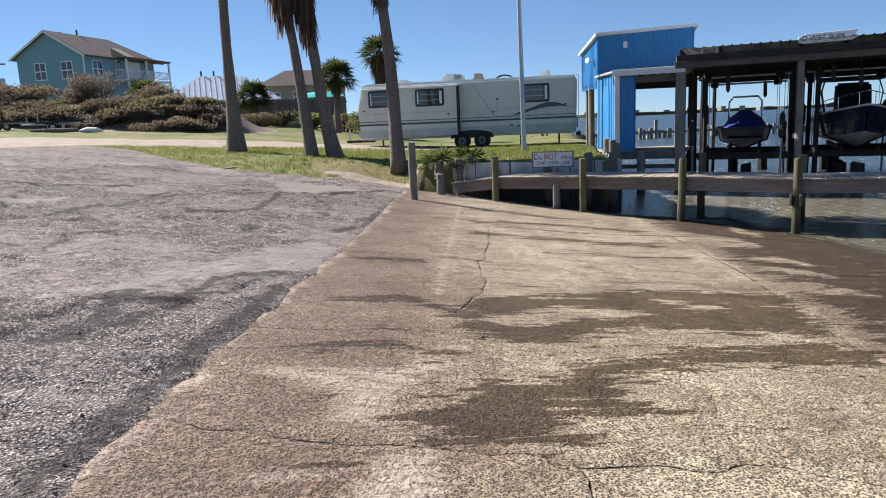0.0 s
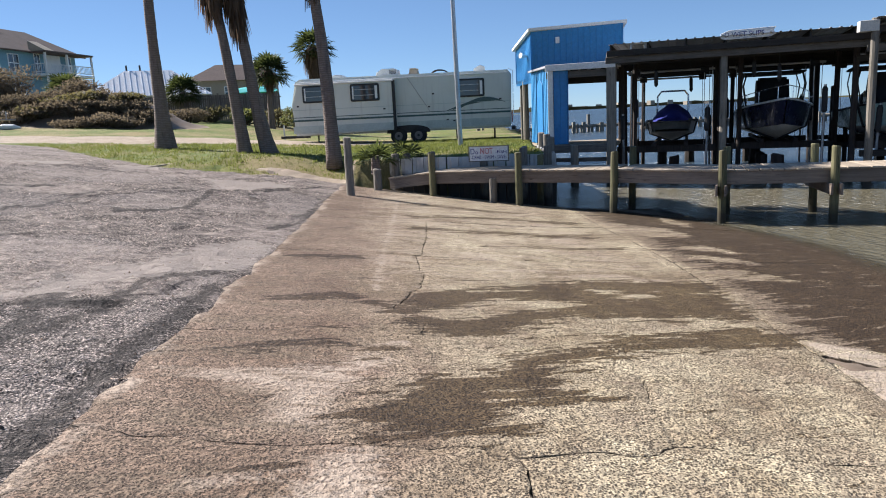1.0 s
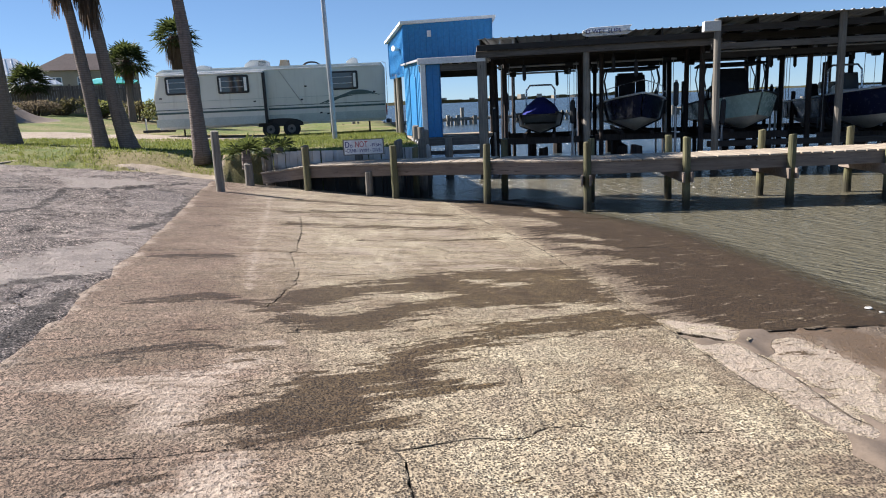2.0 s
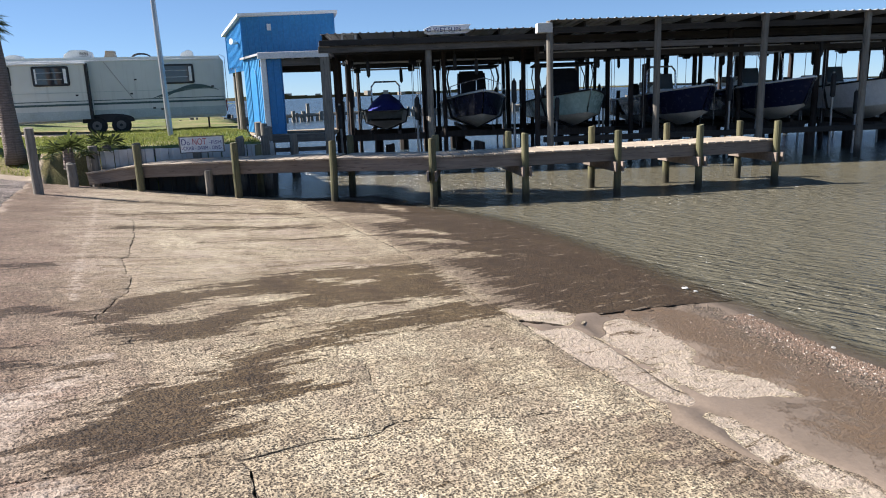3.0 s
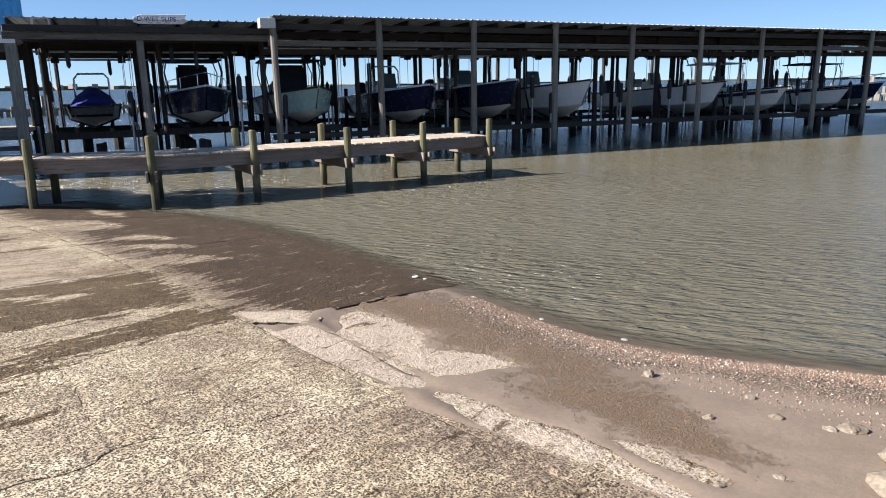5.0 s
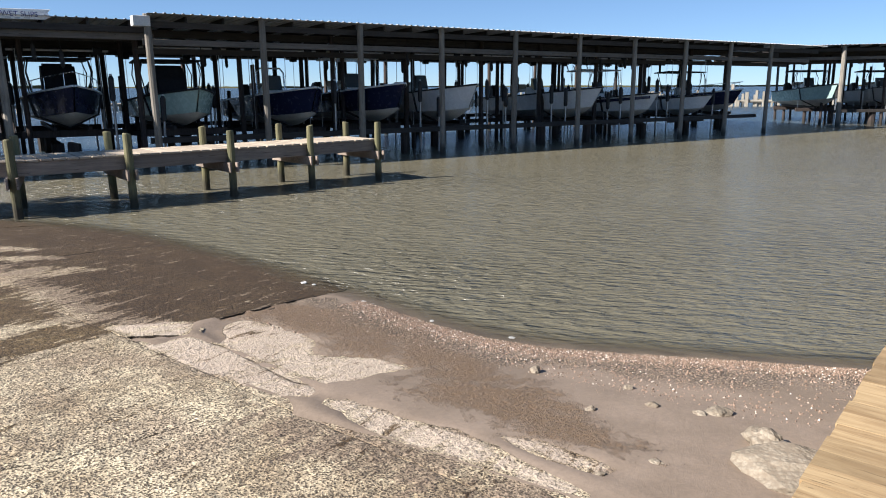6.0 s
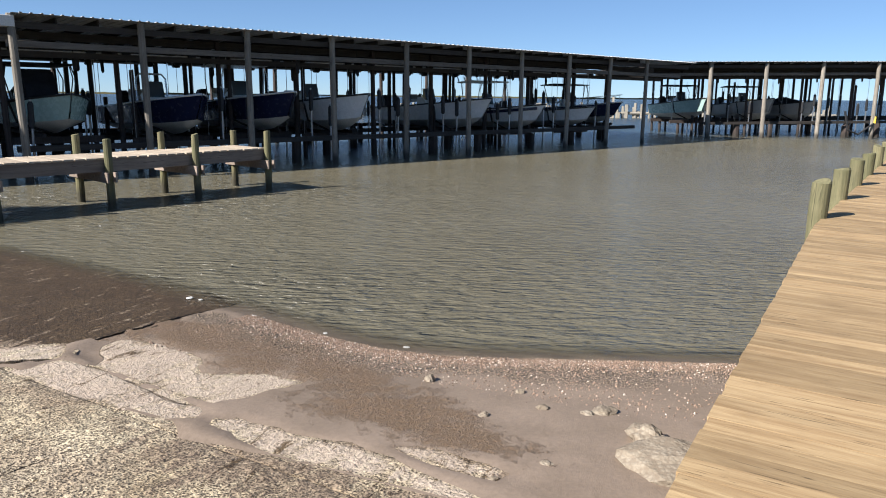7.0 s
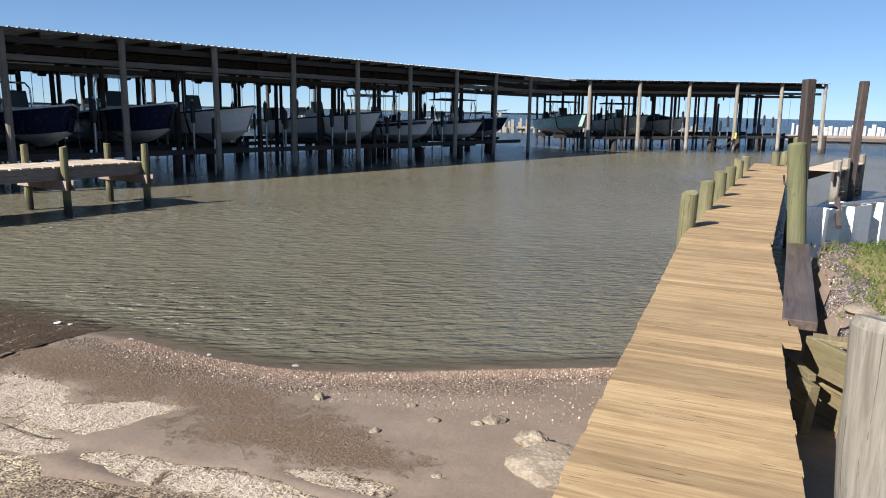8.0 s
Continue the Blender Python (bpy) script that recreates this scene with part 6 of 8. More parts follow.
    if shroud:  # console and seat under a fitted black cover
        part("console_cover", bevelled([(cx - 0.55, cz + 0.1), (cx + 0.62, cz + 0.1), (cx + 0.45, cz + 0.75), (cx + 0.2, cz + 1.18), (cx - 0.4, cz + 1.22), (cx - 0.6, cz + 0.8)], -0.46, 0.46, 0.07), M["canvas_black"], b, "fitted black canvas cover")
    if arch:
        part("grab_arch", new_tube([(cx, -0.5, D), (cx - 0.05, -0.48, D + 0.85), (cx - 0.06, -0.36, D + 1.0), (cx - 0.06, 0.36, D + 1.0), (cx - 0.05, 0.48, D + 0.85), (cx, 0.5, D)], 0.03, 8), M["alu"], b)
    if top in ("ttop", "bimini"):
        zt = cz + (1.42 if top == "ttop" else 1.30)
        x0, x1, w = (cx - 1.0, cx + 0.8, B * 0.36) if top == "ttop" else (cx - 1.1, cx + 0.7, B * 0.42)
        tt = part("top_canvas", bevelled([(x0, zt), (x1, zt - 0.02), (x1 + 0.08, zt + 0.03), ((x0 + x1) / 2, zt + 0.10), (x0 - 0.05, zt + 0.05)], -w, w, 0.03), M["canvas_black"] if top == "bimini" else M["white"], b, "canvas top")
        for sgn in (-1, 1):
            for xa, xb in ((x0 + 0.2, cx - 0.5), (x1 - 0.2, cx + 0.3), (x1 - 0.1, cx + 0.75)):
                part("top_tube", new_tube([(xa, sgn * w * 0.9, zt), ((xa + xb) / 2, sgn * w * 1.0, (zt + D) / 2 + 0.2), (xb, sgn * B * 0.36, D * 0.95)], 0.02, 6), M["alu"] if top == "ttop" else M["black"], tt)
            part("top_tube", new_tube([(x0, sgn * w * 0.9, zt + 0.01), (x1, sgn * w * 0.9, zt + 0.01)], 0.02, 6), M["alu"], tt)
        if top == "ttop":
            for q in range(4):
                part("rod_holder", new_tube([(x0 - 0.02, -w * 0.8 + q * w * 0.53, zt), (x0 - 0.16, -w * 0.8 + q * w * 0.53, zt + 0.30)], 0.024, 6), M["alu"], tt)
    if cover:
        bm = bmesh.new()
        rowsc = []
        for i in range(15):
            t = i / 14
            x = L * (0.12 + 0.66 * t)
            hw = B * 0.46 * (1 - max(0, (t - 0.65) / 0.35) ** 2 * 0.35)
            zz = D * 1.0 + 0.55 * math.sin(math.pi * min(1, 0.12 + t * 0.9)) + 0.04 * math.sin(t * 19)
            rowsc.append([(x, -hw, D * 0.97), (x, -hw * 0.7, D + (zz - D) * 0.55 + 0.03 * math.sin(t * 23)), (x, -hw * 0.2, zz), (x, hw * 0.2, zz), (x, hw * 0.7, D + (zz - D) * 0.55), (x, hw, D * 0.97)])
        skin(bm, rowsc)
        part("boat_cover", bm, M[cover], b, "draped canvas cover", smooth=True)
    if rail:
        bm = bmesh.new()
        pts = [(s[0] - 0.05, s[1] * 0.93, s[2] + 0.34) for k, c, s in rows[11:]]
        tube(bm, pts + [mirror(p) for p in pts[::-1]], 0.014, 6)
        for k, c, s in rows[11::3]:
            for f in (lambda p: p, mirror):
                tube(bm, [f((s[0] - 0.05, s[1] * 0.93, s[2])), f((s[0] - 0.05, s[1] * 0.93, s[2] + 0.34))], 0.012, 6)
        part("bow_rail", bm, M["alu"], b)
    if motor:
        outboard(b, -0.12, D * 0.92, 1.0, "black" if motor == 1 else "white")
    # sling under the bow
    k, c, s = rows[13]
    part("lift_strap", new_tube([(s[0], s[1] + 0.02, s[2] + 0.05), (c[0], c[1] + 0.02, c[2]), (k[0], 0, k[2] - 0.02), mirror((c[0], c[1] + 0.02, c[2])), mirror((s[0], s[1] + 0.02, s[2] + 0.05))], 0.045, 6), M["black"], b)
    return b


def lift(m, w, z):
    l = thing("boat_lift", m, "dark timber and steel boat lift cradle", "boat lift", "boat lifts")
    for x in (1.0, 4.2):
        part("cradle_beam", new_box(x - 0.06, -w, z - 0.34, x + 0.06, w, z - 0.14, 0.008), M["post_brown"], l)
        for y in (-w + 0.1, w - 0.1):
            part("cable", new_tube([(x, y, z - 0.2), (x, y, 3.3)], 0.01, 5), M["steel"], l)
    for y in (-0.45, 0.45):
        part("bunk", new_box(0.3, y - 0.05, z - 0.14, 4.9, y + 0.05, z - 0.02, 0.01), M["post_brown"], l)
    return l


def berth(start, way, out, k, bow_out, zk, L, yaw_off=0.0):
    """Pose of a boat whose bow tip stands bow_out metres out from the front line at bay position k."""
    tip = start + way * (BAY * k) + out * bow_out
    yaw = math.degrees(math.atan2(out.y, out.x)) + yaw_off
    return Matrix.Translation(tip + Vector((0, 0, zk))) @ pose(0, 0, 0, 0, -1.5, yaw) @ Matrix.Translation((-L, 0, 0))


A0 = P0 - SN * 0.8 - SD * BAY * 2
BOATS = [
    (A0, SD, SN, 0.43, -1.0, 1.18, dict(L=4.9, B=1.5, D=0.58, side="grey_hull", bottom="grey_hull", label="small aluminium skiff under a blue canvas cover", cover="canvas_blue", console=False, motor=1, blunt=0.78, arch=True)),
    (A0, SD, SN, 1.42, -0.3, 1.16, dict(L=6.4, B=2.1, D=0.86, side="navy", label="dark navy centre console boat with a bimini and bow rail", top="bimini", rail=True, shroud=True)),
    (P0, SD, SN, 0.40, -0.1, 1.16, dict(L=6.2, B=2.2, D=0.80, side="teal_hull", label="pale green bay boat with a black canvas top", top="bimini", shroud=True)),
    (P0, SD, SN, 1.52, 0.1, 1.05, dict(L=6.6, B=2.3, D=0.90, side="navy", label="navy bay boat with an open console and black outboard", arch=True)),
    (P0, SD, SN, 2.50, 0.2, 1.10, dict(L=6.8, B=2.35, D=0.95, side="navy", label="navy bay boat with a white tubular tower", top="ttop")),
    (P0, SD, SN, 3.42, 0.3, 1.02, dict(L=6.6, B=2.35, D=0.98, side="white", label="white skiff with a low windscreen and black rub rail", screen=True)),
    (P0, SD, SN, 5.45, 0.1, 0.98, dict(L=6.8, B=2.3, D=0.92, side="white", label="white bay boat with a console and rear seat")),
    (P0, SD, SN, 6.50, 0.2, 0.90, dict(L=6.2, B=2.2, D=0.80, side="white", label="white boat with a silver tubular top", top="ttop", stripe="navy")),
    (P0, SD, SN, 7.75, 0.0, 0.92, dict(L=5.6, B=2.0, D=0.70, side="white", label="small white open skiff", console=False)),
]
CW, CN = Vector((math.cos(radians(C_YAW)), math.sin(radians(C_YAW)), 0)), Vector((math.sin(radians(C_YAW)), -math.cos(radians(C_YAW)), 0))
BOATS += [
    (P0, SD, SN, 8.75, -0.6, 1.0, dict(L=5.8, B=2.2, D=0.8, side="navy", label="dark boat with a short canopy", top="bimini", rail=True)),
    (C0, CW, CN, 0.05, -0.6, 1.05, dict(L=6.4, B=2.25, D=0.95, side="teal_hull", label="pale green boat with a canvas top", top="bimini")),
    (C0, CW, CN, 1.5, -0.9, 1.0, dict(L=6.6, B=2.3, D=1.0, side="grey_hull", label="grey boat with a dark canopy", top="bimini")),
    (C0, CW, CN, 2.45, -1.2, 1.0, dict(L=6.0, B=2.2, D=0.9, side="grey_hull", label="grey boat under a dark canvas cover", cover="canvas_black", console=False)),
]
for st, way, out, k, bow_out, zk, spec in BOATS:
    mm = berth(st, way, out, k, bow_out, zk, spec["L"])
    boat("motor_boat", mm, **spec)
    lift(Matrix.Translation((mm.translation.x, mm.translation.y, 0)) @ pose(0, 0, 0, 0, 0, math.degrees(math.atan2(out.y, out.x))), 1.25, zk)

# ---- plants ----
def leaf_mat(name, a, b, rough=0.6, through_=(0.30, 0.30, 0.08)):
    k = Mat(name, rough, 0, 0.3)
    isl = k.node("NewGeometry").outputs["Random Per Island"]
    c = k.mix(isl, a, b)
    c = k.mix(k.ramp(k.noise(k.where(), 2.0, 3), 0.3, 0.7, 0, 0.4), c, tuple(v * 0.55 for v in a))
    k.set("Base Color", c)
    tr = k.node("BsdfTranslucent")
    k.put(tr.inputs["Color"], k.mix(0.5, c, through_))
    mx = k.node("MixShader")
    mx.inputs[0].default_value = 0.45
    k.t.links.new(k.b.outputs[0], mx.inputs[1]), k.t.links.new(tr.outputs[0], mx.inputs[2])
    k.t.links.new(mx.outputs[0], k.t.nodes["Material Output"].inputs[0])
    return k.m


M["frond"] = leaf_mat("green palm frond", (0.032, 0.050, 0.018), (0.075, 0.092, 0.032), 0.55, (0.10, 0.12, 0.03))
M["dead_frond"] = leaf_mat("dead brown palm frond", (0.10, 0.068, 0.046), (0.20, 0.145, 0.105), 0.85, (0.18, 0.11, 0.06))
M["olive_leaf"] = leaf_mat("olive shrub leaf", (0.075, 0.072, 0.028), (0.19, 0.152, 0.068), 0.7, (0.24, 0.21, 0.08))
M["dry_leaf"] = leaf_mat("dry brown brush", (0.11, 0.084, 0.057), (0.26, 0.207, 0.142), 0.9, (0.18, 0.145, 0.088))
M["green_leaf"] = leaf_mat("green shrub leaf", (0.050, 0.075, 0.022), (0.11, 0.125, 0.04))
M["grass_blade"] = leaf_mat("grass blade", (0.085, 0.15, 0.024), (0.20, 0.21, 0.052), 0.8)


def bark():
    k = Mat("grey ringed palm trunk", 0.9, 0, 0.2)
    at = k.where(True)
    rings = k.wave(k.where(True, (0.3, 0.3, 1)), 5.5, 5.0, "Z", 3, 5.0)
    c = k.mix(k.ramp(rings, 0.2, 0.8), (0.155, 0.122, 0.102), (0.215, 0.172, 0.146))
    c = k.mix(k.ramp(k.noise(k.where(True, (9, 9, 0.8)), 2, 4), 0.5, 0.72, 0, 0.7), c, (0.10, 0.082, 0.07))
    k.set("Base Color", c)
    k.bump(k.math("ADD", k.math("MULTIPLY", rings, 0.5), k.noise(at, 14, 4, 0.7)), 0.6, 0.025)
    return k.m


M["bark"] = bark()


def fan_leaf(bm, base, way, size, rnd, blades=13, droop=0.35, stalk=0.5):
    """A fan-palm leaf: a stalk and a fan of narrow folded blades."""
    way = way.normalized()
    side = way.cross(Vector((0, 0, 1)))
    side = side.normalized() if side.length > 0.05 else Vector((1, 0, 0))
    up = side.cross(way)
    hub = base + way * size * stalk + Vector((0, 0, -droop * 0.15 * size))
    w = size * 0.012
    a = [bm.verts.new(base + side * w), bm.verts.new(base - side * w), bm.verts.new(hub - side * w), bm.verts.new(hub + side * w)]
    bm.faces.new(a)
    for i in range(blades):
        t = (i + 0.5) / blades * 2 - 1
        ang = t * 1.75
        d = way * math.cos(ang) + side * math.sin(ang)
        r = size * (0.62 - 0.10 * abs(t)) * rnd.uniform(0.85, 1.1)
        n = up * (0.06 if i % 2 else -0.06)
        e = d.cross(up).normalized() * r * 0.075
        mid = hub + d * r * 0.55 + n * r + Vector((0, 0, -droop * r * 0.12))
        tip = hub + d * r + Vector((0, 0, -droop * r * rnd.uniform(0.35, 0.7)))
        v0, v1, v2, v3 = bm.verts.new(hub), bm.verts.new(mid + e), bm.verts.new(tip), bm.verts.new(mid - e)
        bm.faces.new((v0, v1, v2, v3))


def crown_mesh(size, leaves, rnd, low=-0.5, droop=0.5):
    bm = bmesh.new()
    for i in range(leaves):
        az = i * 2.399963 + rnd.uniform(-0.2, 0.2)
        el = low + (1.35 - low) * (i / leaves) ** 0.9
        d = Vector((math.cos(az) * math.cos(el), math.sin(az) * math.cos(el), math.sin(el)))
        fan_leaf(bm, d * 0.06, d, size * rnd.uniform(0.85, 1.1), rnd, 13, droop)
    return bm


def palm(x, y, z, h, r0, r1, lean, label, skirt=0.0, crown=1.5, leaves=34, bend=1.6, skirt_w=0.5, seed=1, name="palm_tree"):
    rnd = random.Random(seed)
    t_ = thing(name, pose(x, y, z), label, "palm tree")
    n = 22
    pts, rad = [], []
    for i in range(n + 1):
        t = i / n
        pts.append((lean[0] * t ** bend + 0.02 * math.sin(t * 9 + seed), lean[1] * t ** bend, h * t - 0.25 * (1 - t)))
        rad.append(r1 + (r0 - r1) * math.exp(-t * h / 1.1) + (r1 * 0.35) * (1 - t) + rnd.uniform(-0.008, 0.008))
    bm = bmesh.new()
    tube(bm, pts, rad, 16)
    part("trunk", bm, M["bark"], t_, smooth=True)
    top = Vector(pts[-1])
    if skirt:
        bm = bmesh.new()
        for i in range(int(260 * skirt)):
            f = rnd.random()
            zz = top.z - 0.1 - f * skirt
            q = min(1.0, max(0.0, zz / h))
            cx, cy = lean[0] * q ** bend, lean[1] * q ** bend
            a = rnd.uniform(0, 6.283)
            reach = skirt_w * (0.35 + 0.65 * (1 - f) ** 0.6) * rnd.uniform(0.5, 1.15)
            ln = rnd.uniform(0.55, 1.15)
            p0 = Vector((cx + math.cos(a) * 0.12, cy + math.sin(a) * 0.12, zz + 0.35))
            p1 = Vector((cx + math.cos(a) * reach, cy + math.sin(a) * reach, zz + 0.05))
            p2 = p1 + Vector((math.cos(a) * 0.05 + rnd.uniform(-0.1, 0.1), math.sin(a) * 0.05 + rnd.uniform(-0.1, 0.1), -ln))
            e = Vector((-math.sin(a), math.cos(a), 0)) * rnd.uniform(0.025, 0.07)
            vs = [bm.verts.new(p) for p in (p0 - e * 0.4, p0 + e * 0.4, p1 + e, p2 + e * 0.2, p2 - e * 0.2, p1 - e)]
            bm.faces.new((vs[0], vs[1], vs[2], vs[5]))
            bm.faces.new((vs[5], vs[2], vs[3], vs[4]))
        part("dead_skirt", bm, M["dead_frond"], t_, "skirt of hanging dead brown fronds")
    ob = part("crown", crown_mesh(crown, leaves, rnd), M["frond"], t_)
    ob.matrix_basis = Matrix.Translation(top)
    return t_


palm(-7.19, 25.0, 1.50, 9.6, 0.40, 0.135, (0.05, 0.1), "tall bare-trunked fan palm on the grass", 0.8, 1.5, seed=1)
palm(-4.12, 22.63, 1.28, 7.4, 0.24, 0.12, (-0.95, 0.0), "leaning fan palm with a brown skirt of dead fronds", 2.6, 1.5, skirt_w=0.55, seed=2)
palm(-3.29, 22.76, 1.32, 7.2, 0.27, 0.13, (-1.0, 0.1), "curved fan palm with a ragged brown skirt", 3.0, 1.5, bend=0.75, skirt_w=0.45, seed=3)
palm(-1.18, 19.97, 1.18, 7.6, 0.21, 0.125, (-0.55, 0.0), "fan palm by the bulkhead with dead fronds", 2.5, 1.4, skirt_w=0.4, seed=4)
palm(-3.55, 44.9, 1.3, 5.3, 0.25, 0.15, (0, 0), "shaggy fan palm behind the trailer", 1.4, 1.35, 44, skirt_w=0.6, seed=5)
palm(-7.0, 49.2, 2.0, 3.6, 0.22, 0.14, (0.1, 0), "round-headed fan palm across the field", 0.5, 1.45, 60, seed=6)
palm(-13.6, 53.0, 2.6, 2.1, 0.25, 0.18, (0, 0), "short dense palm behind the fence", 0.0, 1.5, 70, seed=7)
palm(-20.3, 50.5, 3.0, 1.9, 0.22, 0.16, (-0.2, 0), "bushy palm on the overgrown dune", 0.0, 1.7, 46, seed=8)


def young_palm(x, y, z, size, label, seed, leaves=16):
    rnd = random.Random(seed)
    t_ = thing("young_palm", pose(x, y, z), label, "palm")
    bm = bmesh.new()
    for i in range(leaves):
        az = i * 2.4 + rnd.uniform(-0.3, 0.3)
        el = rnd.uniform(0.25, 1.25)
        d = Vector((math.cos(az) * math.cos(el), math.sin(az) * math.cos(el), math.sin(el)))
        fan_leaf(bm, Vector((0, 0, 0.05)), d, size * rnd.uniform(0.7, 1.05), rnd, 11, 0.6, 0.55)
    part("fronds", bm, M["frond"], t_)
    part("stump", new_tube([(0, 0, -0.2), (0, 0, 0.25)], [0.13, 0.1], 10), M["bark"], t_)
    return t_


young_palm(-0.05, 17.7, 1.1, 0.7, "young fan palm growing at the bulkhead's end", 31)
young_palm(0.75, 18.3, 1.15, 0.65, "low young fan palm beside the bulkhead", 32)


def shrub(x, y, z, w, d, h, mat, n, label, seed, leaf=0.16, name="shrub"):
    """Stems and a loose crown of small leaf clumps with an uneven outline."""
    rnd = random.Random(seed)
    t_ = thing(name, pose(x, y, z), label, "shrub", "shrubs on the dune")
    bm = bmesh.new()
    lobes = [(rnd.uniform(-0.4, 0.4) * w, rnd.uniform(-0.35, 0.35) * d, rnd.uniform(0.25, 0.72) * h, rnd.uniform(0.22, 0.42)) for _ in range(9)]
    tips = []
    for i in range(n):
        lx, ly, lz, lr = lobes[i % len(lobes)]
        a, b, r = rnd.uniform(0, 6.283), math.asin(rnd.uniform(-0.6, 1)), rnd.random() ** 0.4
        p = Vector((lx + math.cos(a) * math.cos(b) * lr * w * r, ly + math.sin(a) * math.cos(b) * lr * d * r, max(0.02, lz + math.sin(b) * lr * h * 0.9 * r)))
        if i % 14 == 0:
            tips.append(p)
        e1 = Vector((rnd.uniform(-1, 1), rnd.uniform(-1, 1), rnd.uniform(-0.3, 1))).normalized() * leaf * rnd.uniform(0.6, 1.5)
        e2 = e1.orthogonal().normalized() * leaf * 0.32
        bm.faces.new([bm.verts.new(q) for q in (p - e2 * 0.4, p + e1 * 0.5 - e2, p + e1, p + e1 * 0.5 + e2)])
    part("leaves", bm, M[mat], t_)
    bm = bmesh.new()
    for p in tips[:40]:
        tube(bm, [(p.x * 0.2, p.y * 0.2, -0.1), (p.x * 0.7, p.y * 0.7, p.z * 0.6), tuple(p)], [0.035, 0.02, 0.006], 5, False)
    part("stem", bm, M["dry_leaf"], t_)
    return t_


rnd = random.Random(77)
kinds = [("olive_leaf", "olive-green coastal shrub on the dune"), ("dry_leaf", "dry brown brushwood on the dune"), ("green_leaf", "dark green shrub on the dune")]
for i in range(24):
    x = -44 + i * 1.27 + rnd.uniform(-0.3, 0.3)
    y = 45.5 + rnd.uniform(-1.0, 1.6)
    mat, lab = kinds[(0 if i < 9 else 1) if i % 4 else 2]
    hh = rnd.uniform(1.3, 2.0) * (1.0 if i < 12 else 0.9) + (0.5 if i in (18, 19) else 0)
    shrub(x, y, ground_z(x, y) - 0.1, rnd.uniform(2.4, 3.2), 2.0, hh, mat, 2600, lab, 200 + i, 0.13)
for i in range(26):  # dead grass and brush over the dune's face
    x = -42 + i * 1.14 + rnd.uniform(-0.3, 0.3)
    y = 41.3 + rnd.uniform(-0.4, 0.5)
    shrub(x, y, ground_z(x, y) - 0.15, 2.2, 1.5, rnd.uniform(0.75, 1.1), "dry_leaf", 1500, "tangle of dead brown brush on the dune's face", 400 + i, 0.13)
for i in range(12):  # brush over the dune's low end
    x, y = -18.5 + i * 0.55 + rnd.uniform(-0.3, 0.3), 41.6 + rnd.uniform(-1.6, 1.2)
    shrub(x, y, ground_z(x, y) - 0.15, 2.0, 1.6, rnd.uniform(0.6, 0.95), "dry_leaf" if i % 4 else "olive_leaf", 1500, "tangle of dead brown brush on the dune's low end", 440 + i, 0.13)
for i in range(20):  # low dry growth along the dune's foot and the fence
    x = -37 + i * 1.3 + rnd.uniform(-0.5, 0.5)
    y = 42.2 + rnd.uniform(-0.5, 0.6) + (6.5 if x > -15.5 else 0)
    shrub(x, y, ground_z(x, y) - 0.05, 2.3, 1.2, rnd.uniform(0.7, 1.15), "dry_leaf" if i % 3 else "olive_leaf", 1400, "low dry grass and brush at the dune's foot", 300 + i, 0.12)
for i, (x, y, w, h) in enumerate(((-11.5, 50.5, 2.6, 1.1), (-9.2, 50.2, 2.4, 1.2), (-7.0, 52, 3.0, 1.6), (-5.0, 50, 2.4, 1.9), (-4.0, 46, 1.6, 1.0))):
    shrub(x, y, ground_z(x, y) - 0.05, w, 1.4, h, "green_leaf" if i % 2 else "olive_leaf", 1100, "green bush in front of the wooden fence", 330 + i, 0.15)


def grass_patch():
    """Tufts over the near bank: too many to count."""
    rnd = random.Random(5)
    verts, faces = [], []
    tries = 0
    while len(faces) < 42000 and tries < 60000:
        tries += 1
        if rnd.random() < 0.16:
            x, y = rnd.uniform(5.5, 10.5), rnd.uniform(-6.5, -1.6)
            if south_bank(x, y) < 0.2 + 0.4 * rnd.random() or x < 5.7:
                continue
            s = 0.55
        else:
            x, y = rnd.uniform(-13, 5.5), rnd.uniform(18.2, 33)
            s = 1.0
            if north_bank(x, y) < 0.15:
                continue
        if zone_of(x, y, 0)[2] > 0.45:
            continue
        if n2(x, y, 0.5, 11.0) < -0.25 and rnd.random() < 0.7:
            continue
        z = ground_z(x, y)
        for q in range(3):
            a, l = rnd.uniform(0, 6.283), rnd.uniform(0.03, 0.085) * s * (1.6 if n2(x, y, 0.8, 12.0) > 0.3 else 1)
            bx, by = x + rnd.uniform(-0.08, 0.08), y + rnd.uniform(-0.08, 0.08)
            w = 0.013
            o = len(verts)
            verts += [(bx - math.sin(a) * w, by + math.cos(a) * w, z - 0.01), (bx + math.sin(a) * w, by - math.cos(a) * w, z - 0.01), (bx + math.cos(a) * l * 0.6, by + math.sin(a) * l * 0.6, z + l)]
            faces.append((o, o + 1, o + 2))
    me = bpy.data.meshes.new("grass")
    me.from_pydata(verts, [], faces)
    me.materials.append(M["grass_blade"])
    return tagged(new("grass", me), "short patchy green and straw-coloured grass", "grass", kind="stuff")


grass_patch()

# ---- houses, fence and clutter beyond the field ----
M["teal"] = paint("teal painted siding", (0.155, 0.31, 0.385), 0.6, 0, 0.15, 0.5)
M["shingle"] = paint("brown roof shingles", (0.105, 0.075, 0.066), 0.9, 0, 0.4, 0.9)
M["beige"] = paint("beige stucco", (0.34, 0.29, 0.22), 0.8, 0, 0.2)


